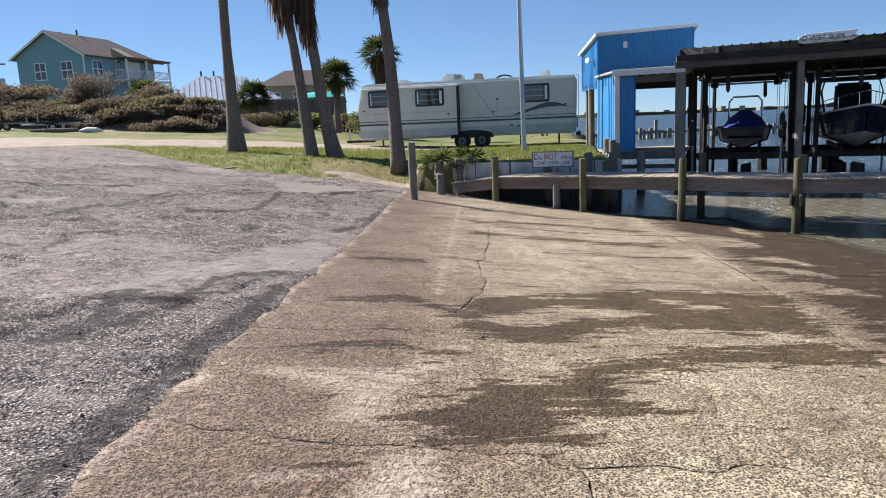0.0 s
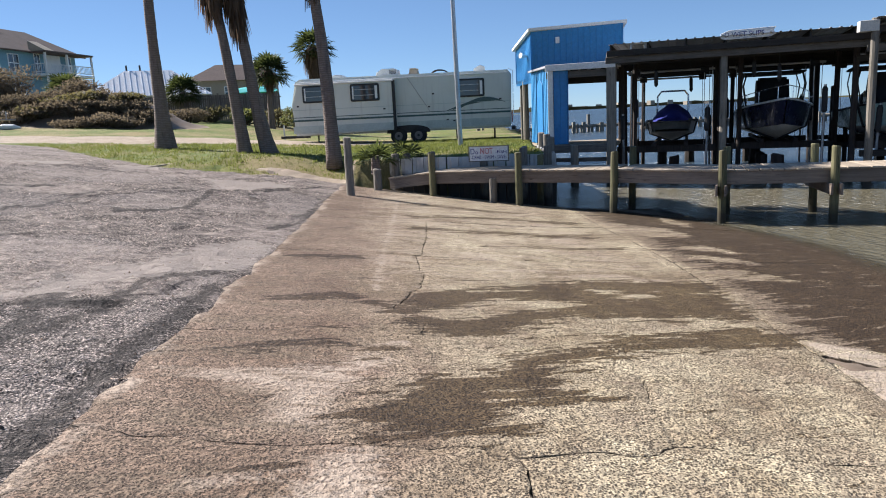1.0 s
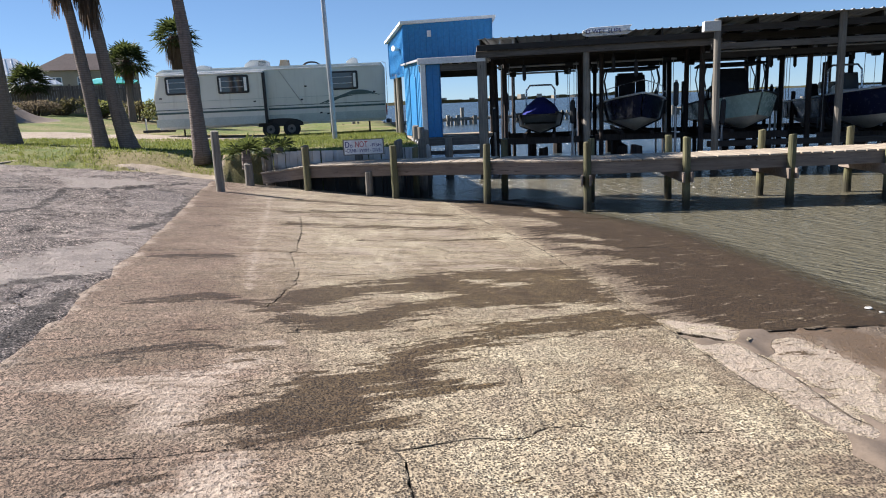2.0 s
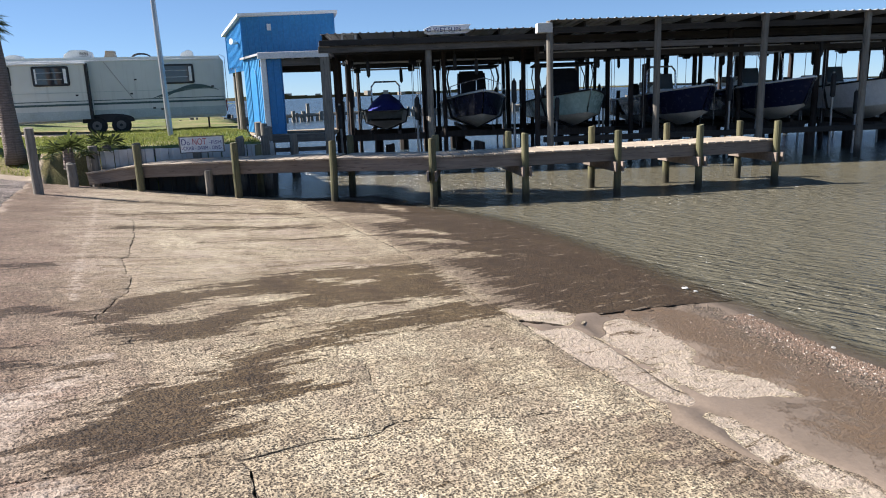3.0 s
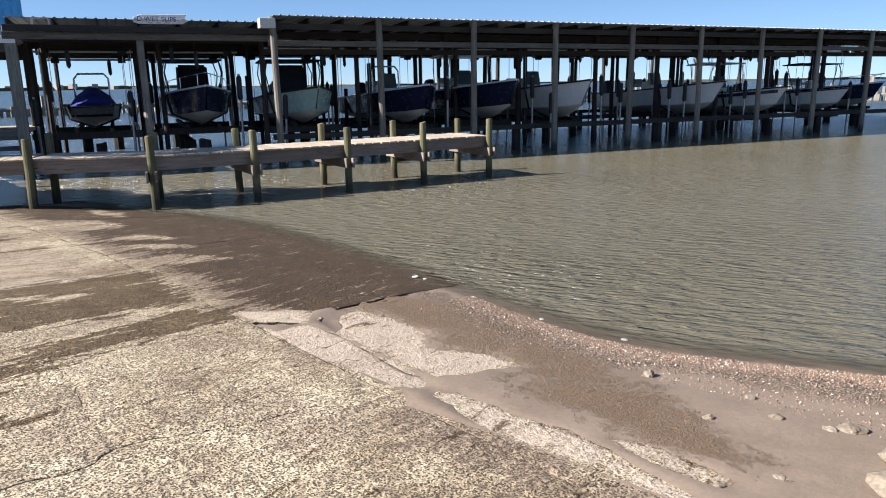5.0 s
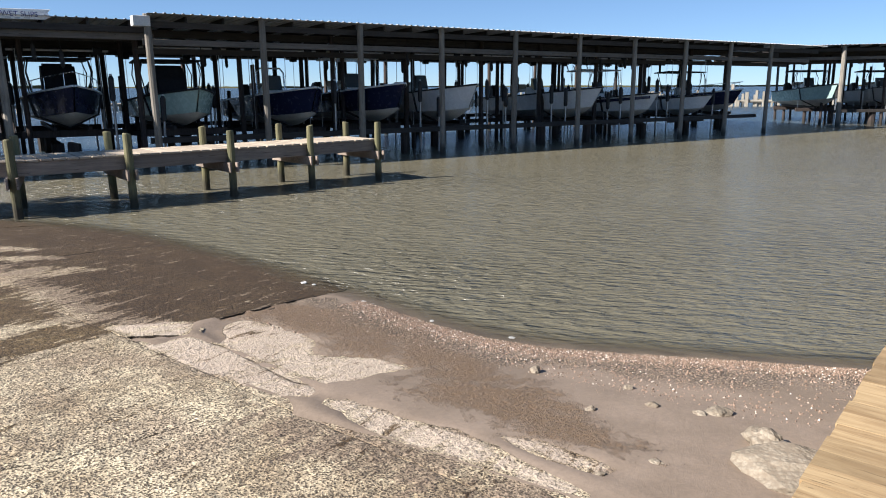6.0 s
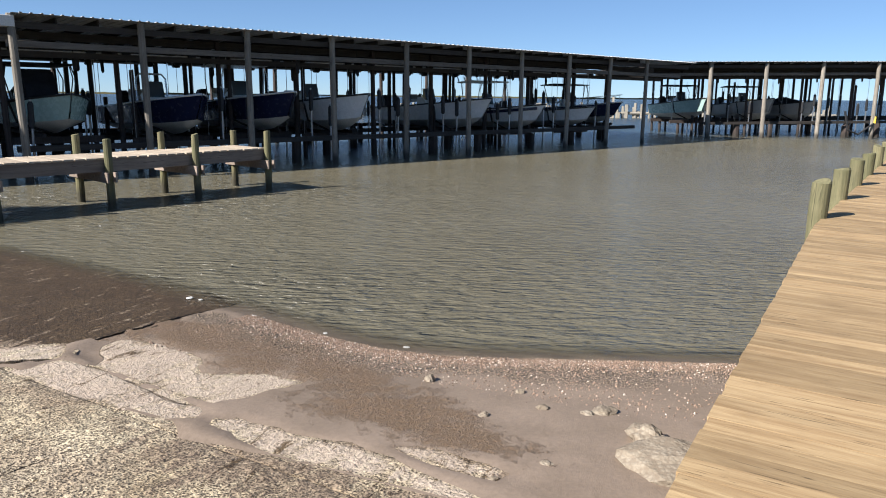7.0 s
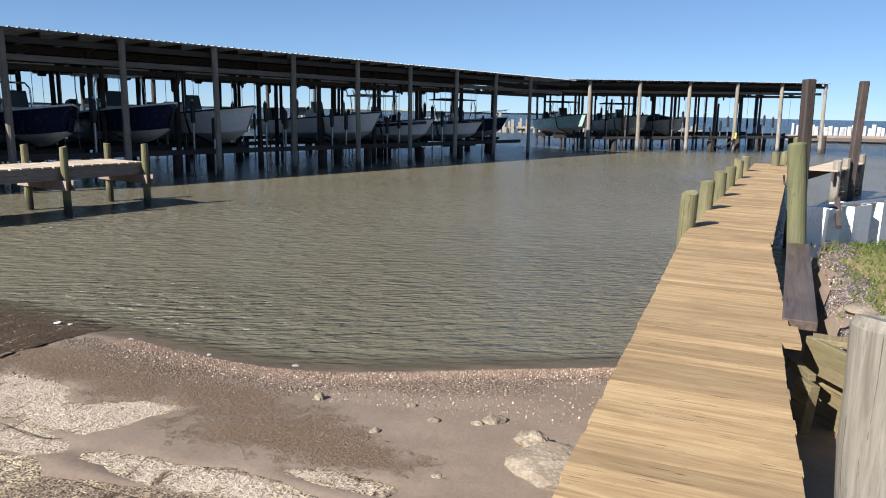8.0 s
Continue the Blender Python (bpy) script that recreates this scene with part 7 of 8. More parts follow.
def window_unit(parent, m, w, h, sash=2):
    f = part("window", new_box(0, -0.06, 0, w, 0.0, h, 0.01), M["trim_white"], parent, "white framed window")
    f.matrix_basis = m
    for i in range(sash):
        for j in range(2):
            x0, z0 = 0.1 + i * (w - 0.1) / sash, 0.1 + j * (h - 0.1) / 2
            part("pane", new_box(x0, -0.066, z0, x0 + (w - 0.1) / sash - 0.1, -0.058, z0 + (h - 0.1) / 2 - 0.1), M["dark_glass"], f)
    return f


HB, HU, HV = Vector((-35.0, 71.94, 0)), Vector((-0.977, 0.2135, 0)), Vector((0.2135, 0.977, 0))
HYAW = math.degrees(math.atan2(-HU.y, -HU.x))
HW, HD = 7.7, 11.6
house = thing("teal_house", Matrix.Translation(HB + HU * HW) @ pose(0, 0, 0, 0, 0, HYAW), "two-storey teal house with brown gable roof and balcony", "house")
EZ, RZ, GZ = 10.65, 12.95, 3.0
bm = bmesh.new()
plate(bm, [(0, GZ), (HW, GZ), (HW, EZ), (HW / 2, RZ - 0.12), (0, EZ)], 0.0, 0.2)
wall = part("gable_wall", bm, M["teal"], house)
part("side_wall", new_box(HW - 0.2, 0.2, GZ, HW, HD, EZ), M["teal"], house)
part("side_wall", new_box(0, 0.2, GZ, 0.2, HD, EZ), M["teal"], house)
part("back_wall", new_box(0.2, HD - 0.2, GZ, HW - 0.2, HD, EZ), M["teal"], house)
for sgn in (0, 1):
    bm = bmesh.new()
    x0, x1 = (HW / 2, HW + 0.55) if sgn else (HW / 2, -0.55)
    z1 = EZ - 0.30
    vs = [bm.verts.new(p) for p in ((x0, -0.4, RZ), (x1, -0.4, z1), (x1, HD + 1.2, z1), (x0, HD - 2.2, RZ))]
    lo_ = [bm.verts.new((v.co.x, v.co.y, v.co.z - 0.16)) for v in vs]
    for i in range(4):
        bm.faces.new((vs[i], vs[(i + 1) % 4], lo_[(i + 1) % 4], lo_[i]))
    bm.faces.new(vs), bm.faces.new(lo_[::-1])
    bmesh.ops.recalc_face_normals(bm, faces=bm.faces)
    part("roof", bm, M["shingle"], house, "brown shingled roof slope")
    bm = bmesh.new()
    plate(bm, [(x0, RZ - 0.03), (x1, z1 - 0.03), (x1, z1 - 0.25), (x0, RZ - 0.25)], -0.45, -0.402)
    part("barge_board", bm, M["trim_white"], house)
bm = bmesh.new()
vs = [bm.verts.new(p) for p in ((HW / 2, HD - 2.2, RZ - 0.01), (HW + 0.55, HD + 1.2, EZ - 0.3), (-0.55, HD + 1.2, EZ - 0.3))]
bm.faces.new(vs)
part("hip_roof", bm, M["shingle"], house)
# porch roof and balcony on the long side
bm = bmesh.new()
prism(bm, [(HW, 4.3), (HW + 1.9, 4.3), (HW + 1.9, HD + 0.5), (HW, HD + 0.5)], EZ - 0.42, EZ - 0.25)
part("porch_roof", bm, M["shingle"], house)
bm = bmesh.new()
plate(bm, [(HW + 0.1, EZ - 0.25), (HW + 1.9, EZ - 0.25), (HW + 0.1, EZ + 0.75)], 4.2, 5.6)
part("dormer", bm, M["beige"], house)
bal = part("balcony", new_box(HW, 4.4, 7.95, HW + 1.7, HD + 0.6, 8.2, 0.01), M["trim_white"], house)
for y in (4.5, 7.9, HD + 0.5):
    part("post", new_box(HW + 1.5, y - 0.09, GZ, HW + 1.68, y + 0.09, EZ - 0.4, 0.01), M["trim_white"], house)
for z in (8.35, 9.1):
    part("rail", new_box(HW + 1.58, 4.5, z, HW + 1.65, HD + 0.5, z + 0.07), M["trim_white"], bal)
    part("rail", new_box(HW, 4.45, z, HW + 1.6, 4.52, z + 0.07), M["trim_white"], bal)
for i in range(34):
    part("baluster", new_box(HW + 1.59, 4.6 + i * 0.22, 8.38, HW + 1.63, 4.64 + i * 0.22, 9.1), M["trim_white"], bal)
for i in range(7):
    part("baluster", new_box(HW + 0.15 + i * 0.22, 4.46, 8.38, HW + 0.19 + i * 0.22, 4.5, 9.1), M["trim_white"], bal)
for x in (2.2, 5.3):
    window_unit(house, Matrix.Translation((x - 0.2, -0.002, 8.1)), 1.35, 1.75)
for y, z, w, h in ((1.2, 8.2, 1.5, 1.8), (1.6, 5.1, 1.5, 2.0)):
    window_unit(house, Matrix.Translation((HW + 0.002, y, z)) @ pose(0, 0, 0, 0, 0, 90), w, h)
for y in (4.9, 9.9):
    window_unit(house, Matrix.Translation((HW + 0.002, y, 8.25)) @ pose(0, 0, 0, 0, 0, 90), 0.9, 2.0)
part("french_door", new_box(HW, 6.4, 8.2, HW + 0.06, 9.0, 10.2, 0.01), M["trim_white"], house, "closed white balcony doors")
window_unit(house, Matrix.Translation((HW + 0.002, 7.0, 5.0)) @ pose(0, 0, 0, 0, 0, 90), 1.8, 1.6)
for x, y, h in ((2.6, 3.5, 0.5), (3.4, 5.0, 1.0)):
    part("roof_vent", new_tube([(x, y, 12.0), (x, y, RZ + h * 0.6)], 0.09, 8), M["black"], house)
part("downpipe", new_box(HW - 0.02, -0.06, GZ, HW + 0.1, 0.02, EZ - 0.2), M["trim_white"], house)
part("lower_rail", new_box(HW, 1.0, 5.0, HW + 3.2, 1.1, 5.1), M["trim_white"], house)

white_house = thing("white_roof_house", pose(-23.6, 62.0, 2.9, 0, 0, 18), "low house with a white standing-seam metal roof", "house")
bm = bmesh.new()
prism(bm, [(0, 0), (9.5, 0), (9.5, 6), (0, 6)], 0, 2.2)
part("wall", bm, M["trim_white"], white_house)
bm = bmesh.new()
q = [bm.verts.new(p) for p in ((-0.4, -0.4, 2.1), (9.9, -0.4, 2.1), (9.9, 6.4, 2.1), (-0.4, 6.4, 2.1), (3.0, 3, 4.4), (6.9, 3, 4.4))]
for f in ((0, 1, 5, 4), (1, 2, 5), (2, 3, 4, 5), (3, 0, 4)):
    bm.faces.new([q[i] for i in f])
roof_ = part("roof", bm, M["roof_white"], white_house)
for i in range(22):
    t = -0.3 + i * 0.46
    top_t = min(max(t, 3.0), 6.9)
    z = 4.4 if 3.0 <= t <= 6.9 else 2.1 + 2.3 * min((t + 0.4) / 3.4, (9.9 - t) / 3.0)
    part("seam", new_tube([(t, -0.4, 2.13), (t, -0.4 + 3.4 * (z - 2.1) / 2.3, z + 0.03)], 0.012, 4), M["roof_white"], roof_)
for x in (3.2, 4.3):
    part("flue", new_tube([(x, 3.4, 4.2), (x, 3.4, 4.9)], 0.08, 8), M["black"], white_house)

far_house = thing("grey_roof_house", pose(-21.8, 88.0, 2.6, 0, 0, 16), "distant beige house with a grey hipped roof", "house")
bm = bmesh.new()
prism(bm, [(0, 0), (10.5, 0), (10.5, 7), (0, 7)], 0, 5.0)
part("wall", bm, M["beige"], far_house)
bm = bmesh.new()
q = [bm.verts.new(p) for p in ((-0.5, -0.5, 4.9), (11, -0.5, 4.9), (11, 7.5, 4.9), (-0.5, 7.5, 4.9), (3.5, 3.5, 7.0), (9.0, 3.5, 7.0))]
for f in ((0, 1, 5, 4), (1, 2, 5), (2, 3, 4, 5), (3, 0, 4), (3, 2, 1, 0)):
    bm.faces.new([q[i] for i in f])
part("roof", bm, M["shingle"], far_house)
part("chimney", new_box(8.2, 3.0, 6.2, 9.2, 4.0, 7.5), M["trim_white"], far_house)
for x in (1.2, 4.0, 7.6):
    window_unit(far_house, Matrix.Translation((x, -0.002, 2.9)), 1.3, 1.3)
canopy = thing("teal_canopy", pose(-11.4, 58.0, 2.6, 0, 0, 5) @ Matrix.Diagonal((0.75, 1, 1, 1)), "bright teal canvas canopy on poles", "canopy")
bm = bmesh.new()
skin(bm, [[(x, y, 2.1 + 0.55 * math.sin(math.pi * y / 3) * (0.4 + 0.6 * math.sin(math.pi * x / 5))) for y in (0, 0.75, 1.5, 2.25, 3)] for x in (0, 1.25, 2.5, 3.75, 5)])
part("cloth", bm, paint("teal canvas", (0.02, 0.36, 0.36), 0.7), canopy)
for x in (0.1, 4.9):
    for y in (0.1, 2.9):
        part("pole", new_tube([(x, y, 0), (x, y, 2.15)], 0.03, 6), M["alu"], canopy)

fence = thing("board_fence", Matrix(), "weathered brown board privacy fence behind bushes", "fence")
fa, fb = Vector((-17.6, 53.0, 0)), Vector((-6.9, 54.5, 0))
length, fyaw, fway = along(fa, fb)
src = None
for i in range(int(length / 0.15)):
    p = fa + fway * (i * 0.15)
    m = pose(p.x, p.y, 2.45 + random.Random(i).uniform(-0.03, 0.03), 0, 0, fyaw)
    if src is None:
        src = part("board", new_box(-0.068, -0.012, 0, 0.068, 0.012, 2.0), M["fence"], fence)
        src.matrix_basis = m
    else:
        again(src, "board", m, fence)
for i in range(6):
    p = fa + fway * (i * 2.1)
    ob = part("post", new_box(-0.07, -0.10, 0, 0.07, -0.02, 2.15), M["fence"], fence)
    ob.matrix_basis = pose(p.x, p.y, 2.4, 0, 0, fyaw)
for z in (2.85, 4.1):
    ob = part("rail", new_box(0, -0.05, z, length, -0.013, z + 0.09), M["fence"], fence)
    ob.matrix_basis = pose(fa.x, fa.y, 0, 0, 0, fyaw)

# power pole at the field's edge
pole = thing("power_pole", pose(-36.5, 60.2, 2.5), "wooden power pole with a small transformer", "power pole")
part("pole", new_tube([(0, 0, 0), (0, 0, 6.6)], [0.15, 0.11], 10), M["post_grey"], pole)
part("crossarm", new_box(-0.7, -0.05, 6.0, 0.7, 0.05, 6.12), M["post_grey"], pole)
part("transformer", new_tube([(0.3, 0, 4.2), (0.3, 0, 4.9)], 0.2, 10), M["steel"], pole)


def boat_trailer(m, label, seed):
    t_ = thing("boat_trailer", m, label, "trailer")
    part("rail", new_tube([(-2.2, -0.5, 0.5), (1.2, -0.5, 0.5), (2.6, 0, 0.48)], 0.05, 6), M["steel"], t_)
    part("rail", new_tube([(-2.2, 0.5, 0.5), (1.2, 0.5, 0.5), (2.6, 0, 0.48)], 0.05, 6), M["steel"], t_)
    for x in (-2.0, -0.4, 1.1):
        part("crossbar", new_box(x - 0.04, -0.75, 0.44, x + 0.04, 0.75, 0.52), M["steel"], t_)
    for y in (-0.8, 0.8):
        w = part("wheel", new_tube([(-0.5, y - 0.09, 0.3), (-0.5, y + 0.09, 0.3)], 0.30, 14), M["rubber"], t_)
        part("rim", new_tube([(-0.5, y - 0.10, 0.3), (-0.5, y + 0.10, 0.3)], 0.16, 10), M["steel"], w)
        part("bunk", new_box(-2.0, y * 0.5 - 0.06, 0.62, 1.0, y * 0.5 + 0.06, 0.70), M["post_brown"], t_)
        part("fender", bevelled([(-0.95, 0.45), (-0.80, 0.68), (-0.2, 0.68), (-0.05, 0.45), (-0.12, 0.45), (-0.25, 0.62), (-0.75, 0.62), (-0.88, 0.45)], y - 0.12, y + 0.12, 0.005, 1), M["black"], t_)
    part("winch_post", new_tube([(2.0, 0, 0.5), (2.05, 0, 1.1)], 0.04, 6), M["steel"], t_)
    return t_


for x, y, yaw, s in ((-23.2, 38.6, 10, 1), (-21.4, 39.4, 170, 2), (-20.6, 38.9, 25, 3)):
    boat_trailer(pose(x, y, ground_z(x, y), 0, 0, yaw) @ Matrix.Scale(0.72, 4), "empty rusty boat trailer parked on the grass", s)
ob = tagged(part("steel_pipe", new_tube([(-1.3, 0, 0.1), (-0.4, 0.03, 0.11), (1.0, -0.03, 0.1)], [0.10, 0.12, 0.10], 10), M["fence"]), "long grey pipe lying on the grass", "pipe")
ob.matrix_basis = pose(-19.9, 37.2, ground_z(-19.9, 37.2), 0, 0, 8)
ob = tagged(part("tarp_roll", new_tube([(-0.6, 0, 0.1), (-0.2, 0.06, 0.15), (0.35, 0, 0.13), (0.65, 0.03, 0.07)], [0.05, 0.15, 0.13, 0.04], 10), M["bottom"]), "crumpled pale tarpaulin roll on the grass", "tarpaulin")
ob.matrix_basis = pose(-18.3, 37.4, ground_z(-18.3, 37.4))
ob = tagged(part("loose_plank", new_box(-0.55, -0.05, 0, 0.55, 0.05, 0.045, 0.005), M["plank"]), "loose weathered plank on the edge of the lot", "plank")
ob.matrix_basis = pose(-6.15, 20.6, ground_z(-6.15, 20.6) + 0.02, 2, -3, 40)

# ---- breakwater of old piles, and the far shore ----
def breakwater():
    rnd = random.Random(9)
    bm = bmesh.new()
    line = [(6, 58), (20, 66), (40, 64), (62, 50), (78, 24), (84, 4), (88, -8)]
    for (ax, ay), (bx, by) in zip(line, line[1:]):
        d = math.hypot(bx - ax, by - ay)
        for i in range(int(d / 0.42)):
            t = i * 0.42 / d
            x, y = ax + (bx - ax) * t + rnd.uniform(-0.3, 0.3), ay + (by - ay) * t + rnd.uniform(-0.3, 0.3)
            h, r = rnd.uniform(0.35, 1.0) * (1.7 if ax > 60 else 1.0) + (0.7 if rnd.random() < 0.06 else 0), rnd.uniform(0.09, 0.17)
            box(bm, x - r, y - r, -0.5, x + r, y + r, h)
        tube(bm, [(ax, ay, 0.55), (bx, by, 0.55)], 0.16, 6)
    return tagged(part("breakwater", bm, M["post_near"]), "long row of old stub piles in the water", "breakwater", kind="structure")


breakwater()
wall_far = thing("sheet_pile_wall", Matrix(), "far broken wall of white sheet piles in the bay", "sea wall")
rnd = random.Random(12)
src = part("sheet", new_box(-0.17, -0.08, -0.5, 0.17, 0.08, 1.75, 0.02), M["box_trim"], wall_far)
src.matrix_basis = pose(76, -15.1, 0.1)
for i in range(76):
    again(src, "sheet", pose(76.2 + i * 0.124, -15.6 - i * 0.45, rnd.uniform(-0.25, 0.12), rnd.uniform(-3, 3), rnd.uniform(-4, 4), -73), wall_far)
part("waler", new_tube([(75.6, -14.6, 0.42), (85.2, -50, 0.42)], 0.34, 6), M["stringer"], wall_far)


def far_shore():
    bm = bmesh.new()
    rnd = random.Random(21)
    prev = None
    for i in range(160):
        a = radians(-8 + i * 0.62)
        d = 900 + 120 * math.sin(i * 0.13)
        h = 3.0 + 3.0 * abs(noise.noise((i * 0.35, 0, 3))) + (4 if rnd.random() < 0.10 else 0)
        if i > 62:
            h = 1.2 + 1.0 * rnd.random()
        p = (math.sin(a) * d, math.cos(a) * d)
        cur = [bm.verts.new((p[0], p[1], -0.5)), bm.verts.new((p[0], p[1], h)), bm.verts.new((p[0] * 1.05, p[1] * 1.05, h * 0.9)), bm.verts.new((p[0] * 1.05, p[1] * 1.05, -0.5))]
        if prev:
            for k in range(3):
                bm.faces.new((prev[k], cur[k], cur[k + 1], prev[k + 1]))
        prev = cur
    return tagged(part("far_shore", bm, M["olive_leaf"]), "low hazy tree-lined far shore", "shore", kind="structure")


far_shore()
rnd = random.Random(33)
src = None
for i in range(14):
    a = radians(9 + i * 1.3 + rnd.uniform(-0.4, 0.4))
    d = 860
    if src is None:
        far = thing("far_buildings", Matrix(), "tiny pale buildings along the far shore", "buildings")
        src = part("building", new_box(-3.5, -3, 0, 3.5, 3, 5), M["beige"], far)
        src.matrix_basis = pose(math.sin(a) * d, math.cos(a) * d, 0, 0, 0, 10)
    else:
        again(src, "building", pose(math.sin(a) * d, math.cos(a) * d, rnd.uniform(-2.5, 1.5), 0, 0, rnd.uniform(0, 90)), far)

# ---- shore details ----
def rock(x, y, r, label, seed, flat=0.6, mat=None, sink=0.25):
    bm = bmesh.new()
    bmesh.ops.create_icosphere(bm, subdivisions=3, radius=1.0)
    for v in bm.verts:
        d = v.co.normalized()
        q = 1 + 0.32 * noise.noise(d * 1.3 + Vector((seed, 0, 0))) + 0.16 * noise.noise(d * 3.4 + Vector((0, seed, 0))) + 0.07 * noise.noise(d * 8 + Vector((0, 0, seed)))
        v.co = Vector((d.x * r * q * 1.2, d.y * r * q, d.z * r * q * flat))
    ob = part("rock", bm, mat or M["rock"])
    ob.matrix_basis = pose(x, y, max(ground_z(x, y), -0.05) + r * flat * (1 - 2 * sink) * 0.6, 0, 0, seed * 50)
    return tagged(ob, label, "rock")


def rock_material():
    k = Mat("rough pale concrete rubble", 0.9, 0, 0.2)
    at = k.where()
    c = k.mix(k.ramp(k.noise(at, 7, 5, 0.65), 0.35, 0.68), (0.27, 0.23, 0.175), (0.15, 0.122, 0.088))
    c = k.mix(k.ramp(k.cells(at, 38), 0.4, 0.7, 0, 0.6), c, (0.16, 0.125, 0.09))
    k.set("Base Color", c)
    k.bump(k.math("ADD", k.noise(at, 22, 4), k.ramp(k.cells(at, 38), 0.1, 0.6, 0.4, 0)), 0.6, 0.012)
    return k.m


M["rock"] = rock_material()
rock(4.33, 0.35, 0.105, "jagged pale rubble rock on the mud", 1.0, 0.8)
rock(4.02, 0.12, 0.27, "flat lump of broken concrete under the dock's edge", 2.0, 0.34)
rock(4.75, 0.69, 0.075, "small flat stone lying in the mud", 3.0, 0.45)
rock(4.66, 0.78, 0.045, "small flat stone lying in the mud", 9.0, 0.5)
rock(4.91, 2.07, 0.042, "small pale stone on the mud", 4.0, 0.9)
rock(3.72, 0.81, 0.036, "small white shell stone on the mud", 5.0, 0.5)
rock(3.41, 1.01, 0.022, "small white shell stone on the mud", 10.0, 0.5)
rock(4.63, 1.08, 0.04, "small broken stone on the mud", 6.0, 0.7)
rock(4.30, 1.39, 0.036, "small broken stone on the mud", 7.0, 0.7)
rock(4.94, 1.34, 0.03, "small pale stone on the mud", 17.0, 0.7)
rock(6.2, -1.92, 0.11, "white rubble rock beside the dock", 8.0, 0.4)


for i_, (x_, y_, r_) in enumerate(((6.08, 5.6, 0.035), (6.1, 5.46, 0.024), (5.87, 4.54, 0.024), (5.85, 4.4, 0.017), (5.75, 3.58, 0.022), (5.76, 2.7, 0.026))):
    rock(x_, y_, r_, "flat white shell lying on the waterline", 11.0 + i_, 0.25, M["box_trim"], 0.1)


def gravel():
    """Shell and gravel along the tide line, and crumbs in the joints' mud."""
    rnd = random.Random(3)
    verts, faces, = [], []

    def bit(x, y, r, zb):
        o = len(verts)
        a0 = rnd.uniform(0, 6.28)
        h = r * rnd.uniform(0.5, 0.9)
        for i in range(4):
            a = a0 + i * 1.571 + rnd.uniform(-0.3, 0.3)
            verts.append((x + math.cos(a) * r, y + math.sin(a) * r * 0.8, zb - 0.003))
        verts.append((x + rnd.uniform(-0.3, 0.3) * r, y + rnd.uniform(-0.3, 0.3) * r, zb + h))
        faces.extend([(o, o + 1, o + 4), (o + 1, o + 2, o + 4), (o + 2, o + 3, o + 4), (o + 3, o, o + 4)])

    for _ in range(15000):
        y = rnd.uniform(-0.9, 4.6)
        e = table(WATERLINE, y) + 0.06
        x = e - abs(rnd.gauss(0, 0.17)) if rnd.random() < 0.7 else rnd.uniform(3.6, e)
        if x > e + 0.2 or south_bank(x, y) > 0:
            continue
        bit(x, y, rnd.uniform(0.005, 0.018), ground_z(x, y)) if x > 4.45 else None
    for _ in range(520):
        x, y = rnd.gauss(4.75, 0.42), rnd.gauss(1.2, 0.42)
        bit(x, y, rnd.uniform(0.007, 0.019), ground_z(x, y))
    for _ in range(1500):
        x = rnd.uniform(4.2, 9.0)
        y = y_of(SHORE_S[:3], x) - abs(rnd.gauss(0.15, 0.3)) - 0.2
        bit(x, y, rnd.uniform(0.006, 0.014), ground_z(x, y))
    for _ in range(2500):
        x, y = rnd.uniform(-9, -1.4), rnd.uniform(1.5, 18)
        bit(x, y, rnd.uniform(0.006, 0.014), ground_z(x, y))
    me = bpy.data.meshes.new("gravel")
    me.from_pydata(verts, [], faces)
    k = Mat("shell and gravel bits", 0.8, 0, 0.3)
    isl = k.node("NewGeometry").outputs["Random Per Island"]
    c = k.mix(k.ramp(isl, 0.0, 0.8), (0.09, 0.064, 0.045), (0.29, 0.20, 0.145))
    c = k.mix(k.ramp(isl, 0.88, 0.96), c, (0.52, 0.46, 0.39))
    k.set("Base Color", c)
    me.materials.append(k.m)
    return tagged(new("gravel", me), "brown gravel and white shell bits along the waterline", "gravel", kind="stuff")


gravel()

# ---- white sheet-pile bulkhead beside the dock ----
vb = thing("vinyl_bulkhead", Matrix(), "white vinyl sheet-pile bulkhead edging the grass", "bulkhead")
bm = bmesh.new()
pr = []
x = 0.0
while x < 4.5:
    pr += [(x, 0), (x + 0.52, 0), (x + 0.58, 0.13), (x + 0.82, 0.13), (x + 0.88, 0)]
    x += 0.88
lo = [bm.verts.new((a, b, -0.8)) for a, b in pr]
hi = [bm.verts.new((a, b, 0.0)) for a, b in pr]
for i in range(len(pr) - 1):
    bm.faces.new((lo[i], lo[i + 1], hi[i + 1], hi[i]))
sh = part("sheet", bm, M["white_vinyl"], vb)
sol = sh.modifiers.new("thick", "SOLIDIFY")
sol.thickness = 0.02
sh.matrix_basis = pose(9.72, -2.42, 1.16, 0, 0, -38)
part("end_board", new_box(-0.05, -0.12, 0.6, 0.05, 0.12, 1.22, 0.01), M["white_vinyl"], vb).matrix_basis = pose(9.62, -2.30, 0, 0, 4, -38)
part("tie_bar", new_box(0, -0.03, 0, 0.7, 0.03, 0.06, 0.005), M["post_brown"], vb).matrix_basis = pose(9.75, -2.62, 0.95, 0, -24, -10)
part("cap_rail", new_tube([(9.75, -2.3, 1.19), (13.1, -4.95, 1.15)], 0.03, 8), M["steel"], vb)
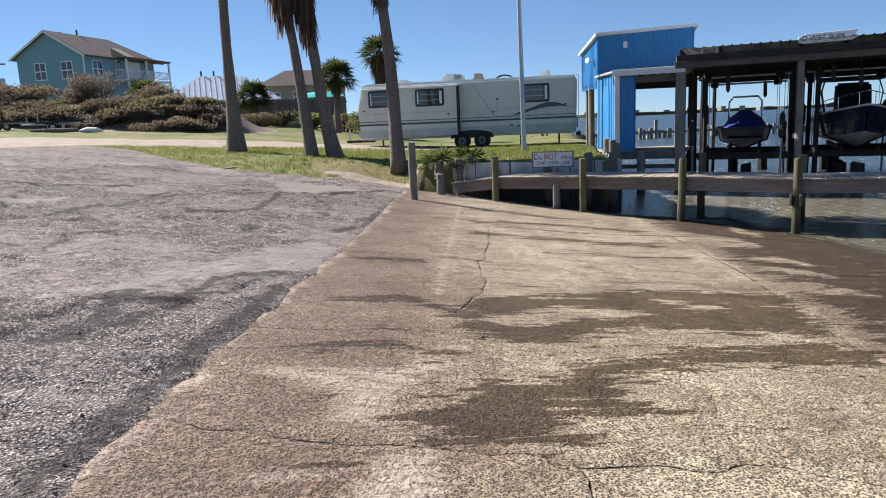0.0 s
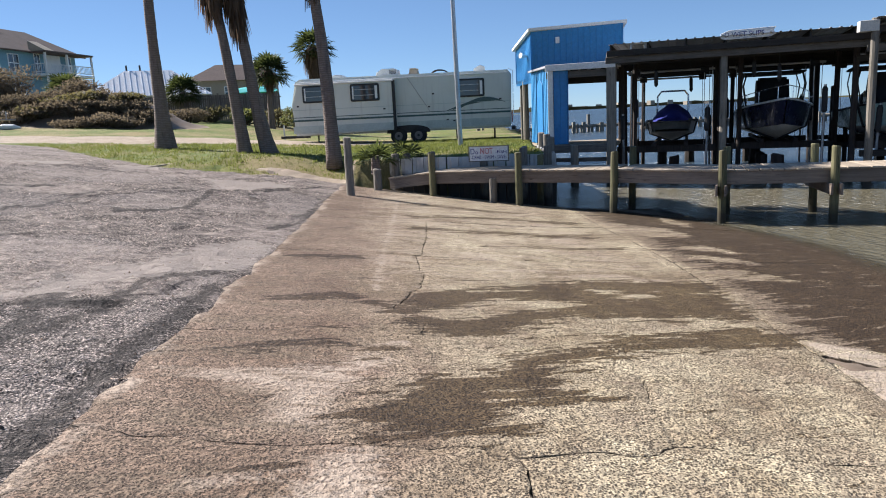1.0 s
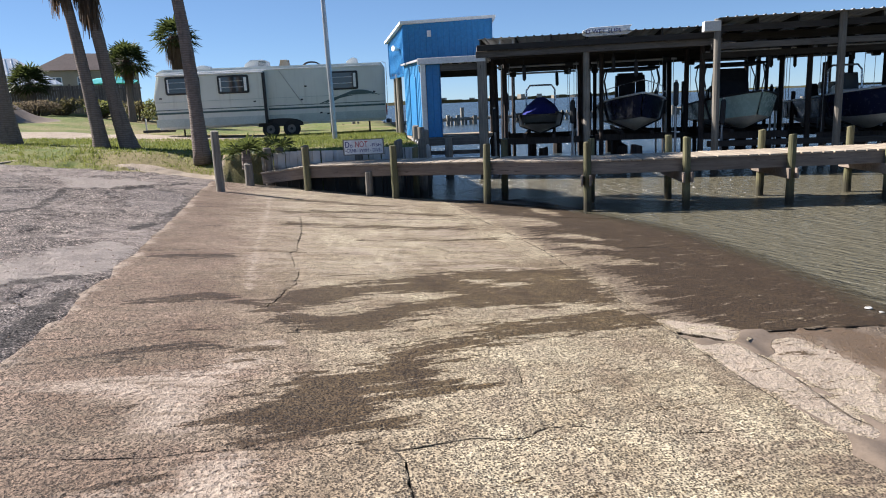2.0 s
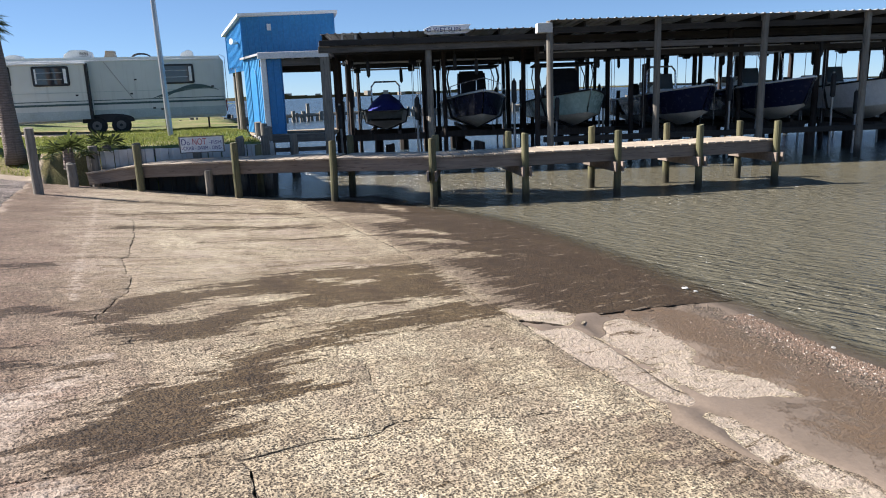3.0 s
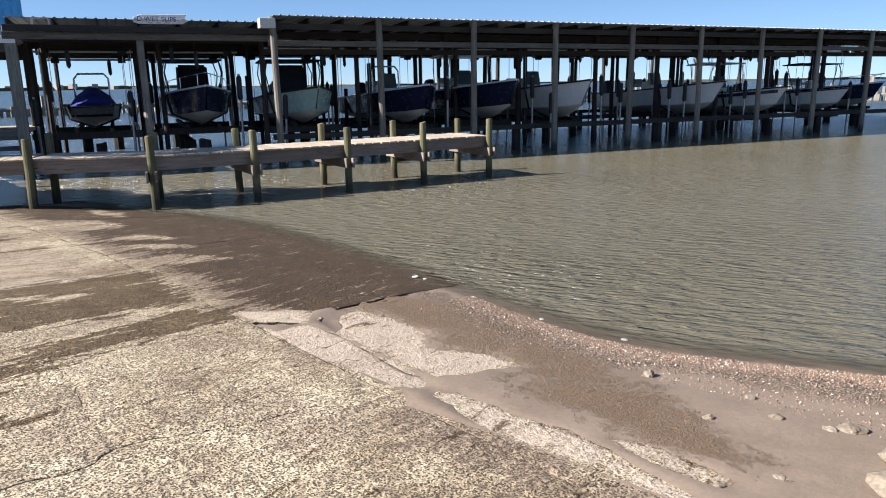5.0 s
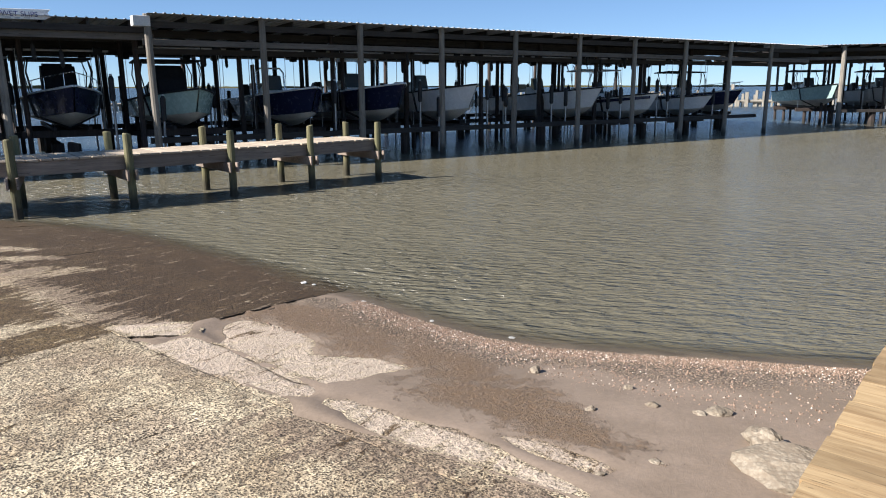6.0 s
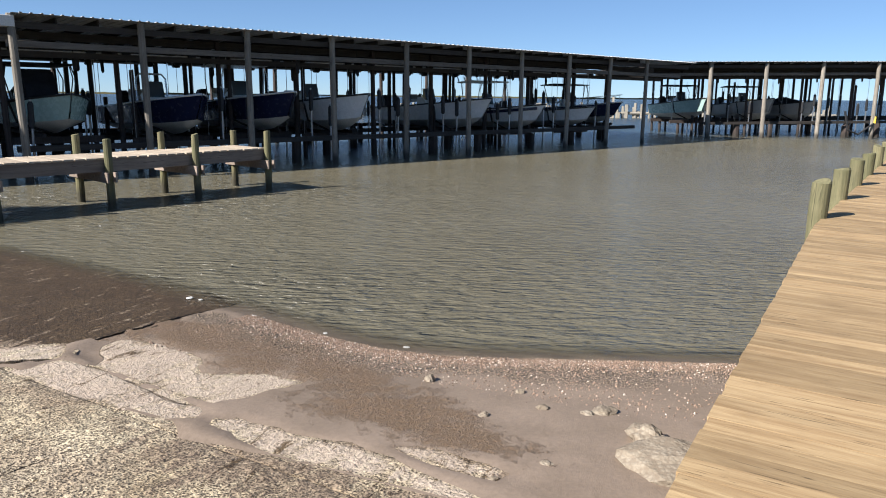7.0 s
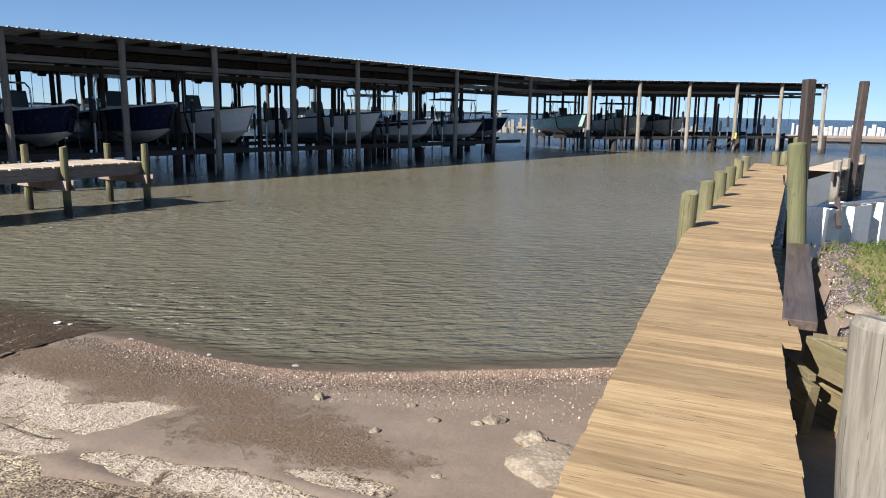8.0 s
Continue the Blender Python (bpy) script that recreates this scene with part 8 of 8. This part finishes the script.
# side platform past the tall pilings
side = thing("side_platform", Matrix(), "weathered side platform of the dock on short piles", "dock")
src = None
for i in range(26):
    m = pose(20.3 + i * 0.18, -4.85 - i * 0.075, 1.0, 0, 0, dyaw - 12)
    if src is None:
        src = part("plank", new_box(-0.068, -0.4, -0.04, 0.068, 0.4, 0, 0.003), M["plank"], side)
        src.matrix_basis = m
    else:
        again(src, "plank", m, side)
for off in (-0.3, 0.3):
    ob = part("stringer", new_box(-0.1, -0.03, -0.28, 4.9, 0.03, -0.045), M["post_brown"], side)
    ob.matrix_basis = Matrix.Translation((20.3, -4.85, 1.0)) @ pose(0, 0, 0, 0, 0, -22.6) @ Matrix.Translation((0, off, 0))
for i in range(4):
    for off in (-0.33,):
        q = Matrix.Translation((20.3, -4.85, 0)) @ pose(0, 0, 0, 0, 0, -22.6) @ Vector((0.2 + i * 1.45, off, 0))
        round_post("post", q.x, q.y, -0.8, 1.22, 0.11, M["post_grey"], side, sides=10)
float_ = tagged(part("fender_buoy", bevelled([(0, 0), (0.30, -0.03), (0.34, 0.16), (0.26, 0.24), (0.05, 0.22)], -0.12, 0.12, 0.04), M["trim_white"]), "white plastic buoy hanging at the piling", "buoy")
float_.matrix_basis = pose(12.5, -3.2, 0.75, 0, 0, -60)
hoop = tagged(part("rope_coil", new_tube([(0.16 * math.cos(a), 0.02 * a, 0.16 * math.sin(a)) for a in [q * 0.45 for q in range(30)]], 0.02, 6), M["black"]), "dark rope coiled on the dock's edge", "rope")
hoop.matrix_basis = pose(16.8, -3.6, 0.98)
hose = thing("fuel_hose", Matrix(), "yellow nozzle with a black hose at the far shed", "hose")
hp_ = C0 + CW * BAY * 2.75 + CN * 0.3
part("hose", new_tube([hp_ + Vector((0, 0, 1.6)), hp_ + CW * 0.3 + Vector((0, 0, 0.5)), hp_ + CW * 1.0 + Vector((0, 0, 0.25)), hp_ + CW * 1.9 + Vector((0, 0, 0.9))], 0.06, 8), M["black"], hose)
part("nozzle", new_tube([hp_ + CW * 1.95 + Vector((0, 0, 0.9)), hp_ + CW * 1.98 + Vector((0, 0, 1.3))], [0.07, 0.04], 8), M["yellow"], hose)
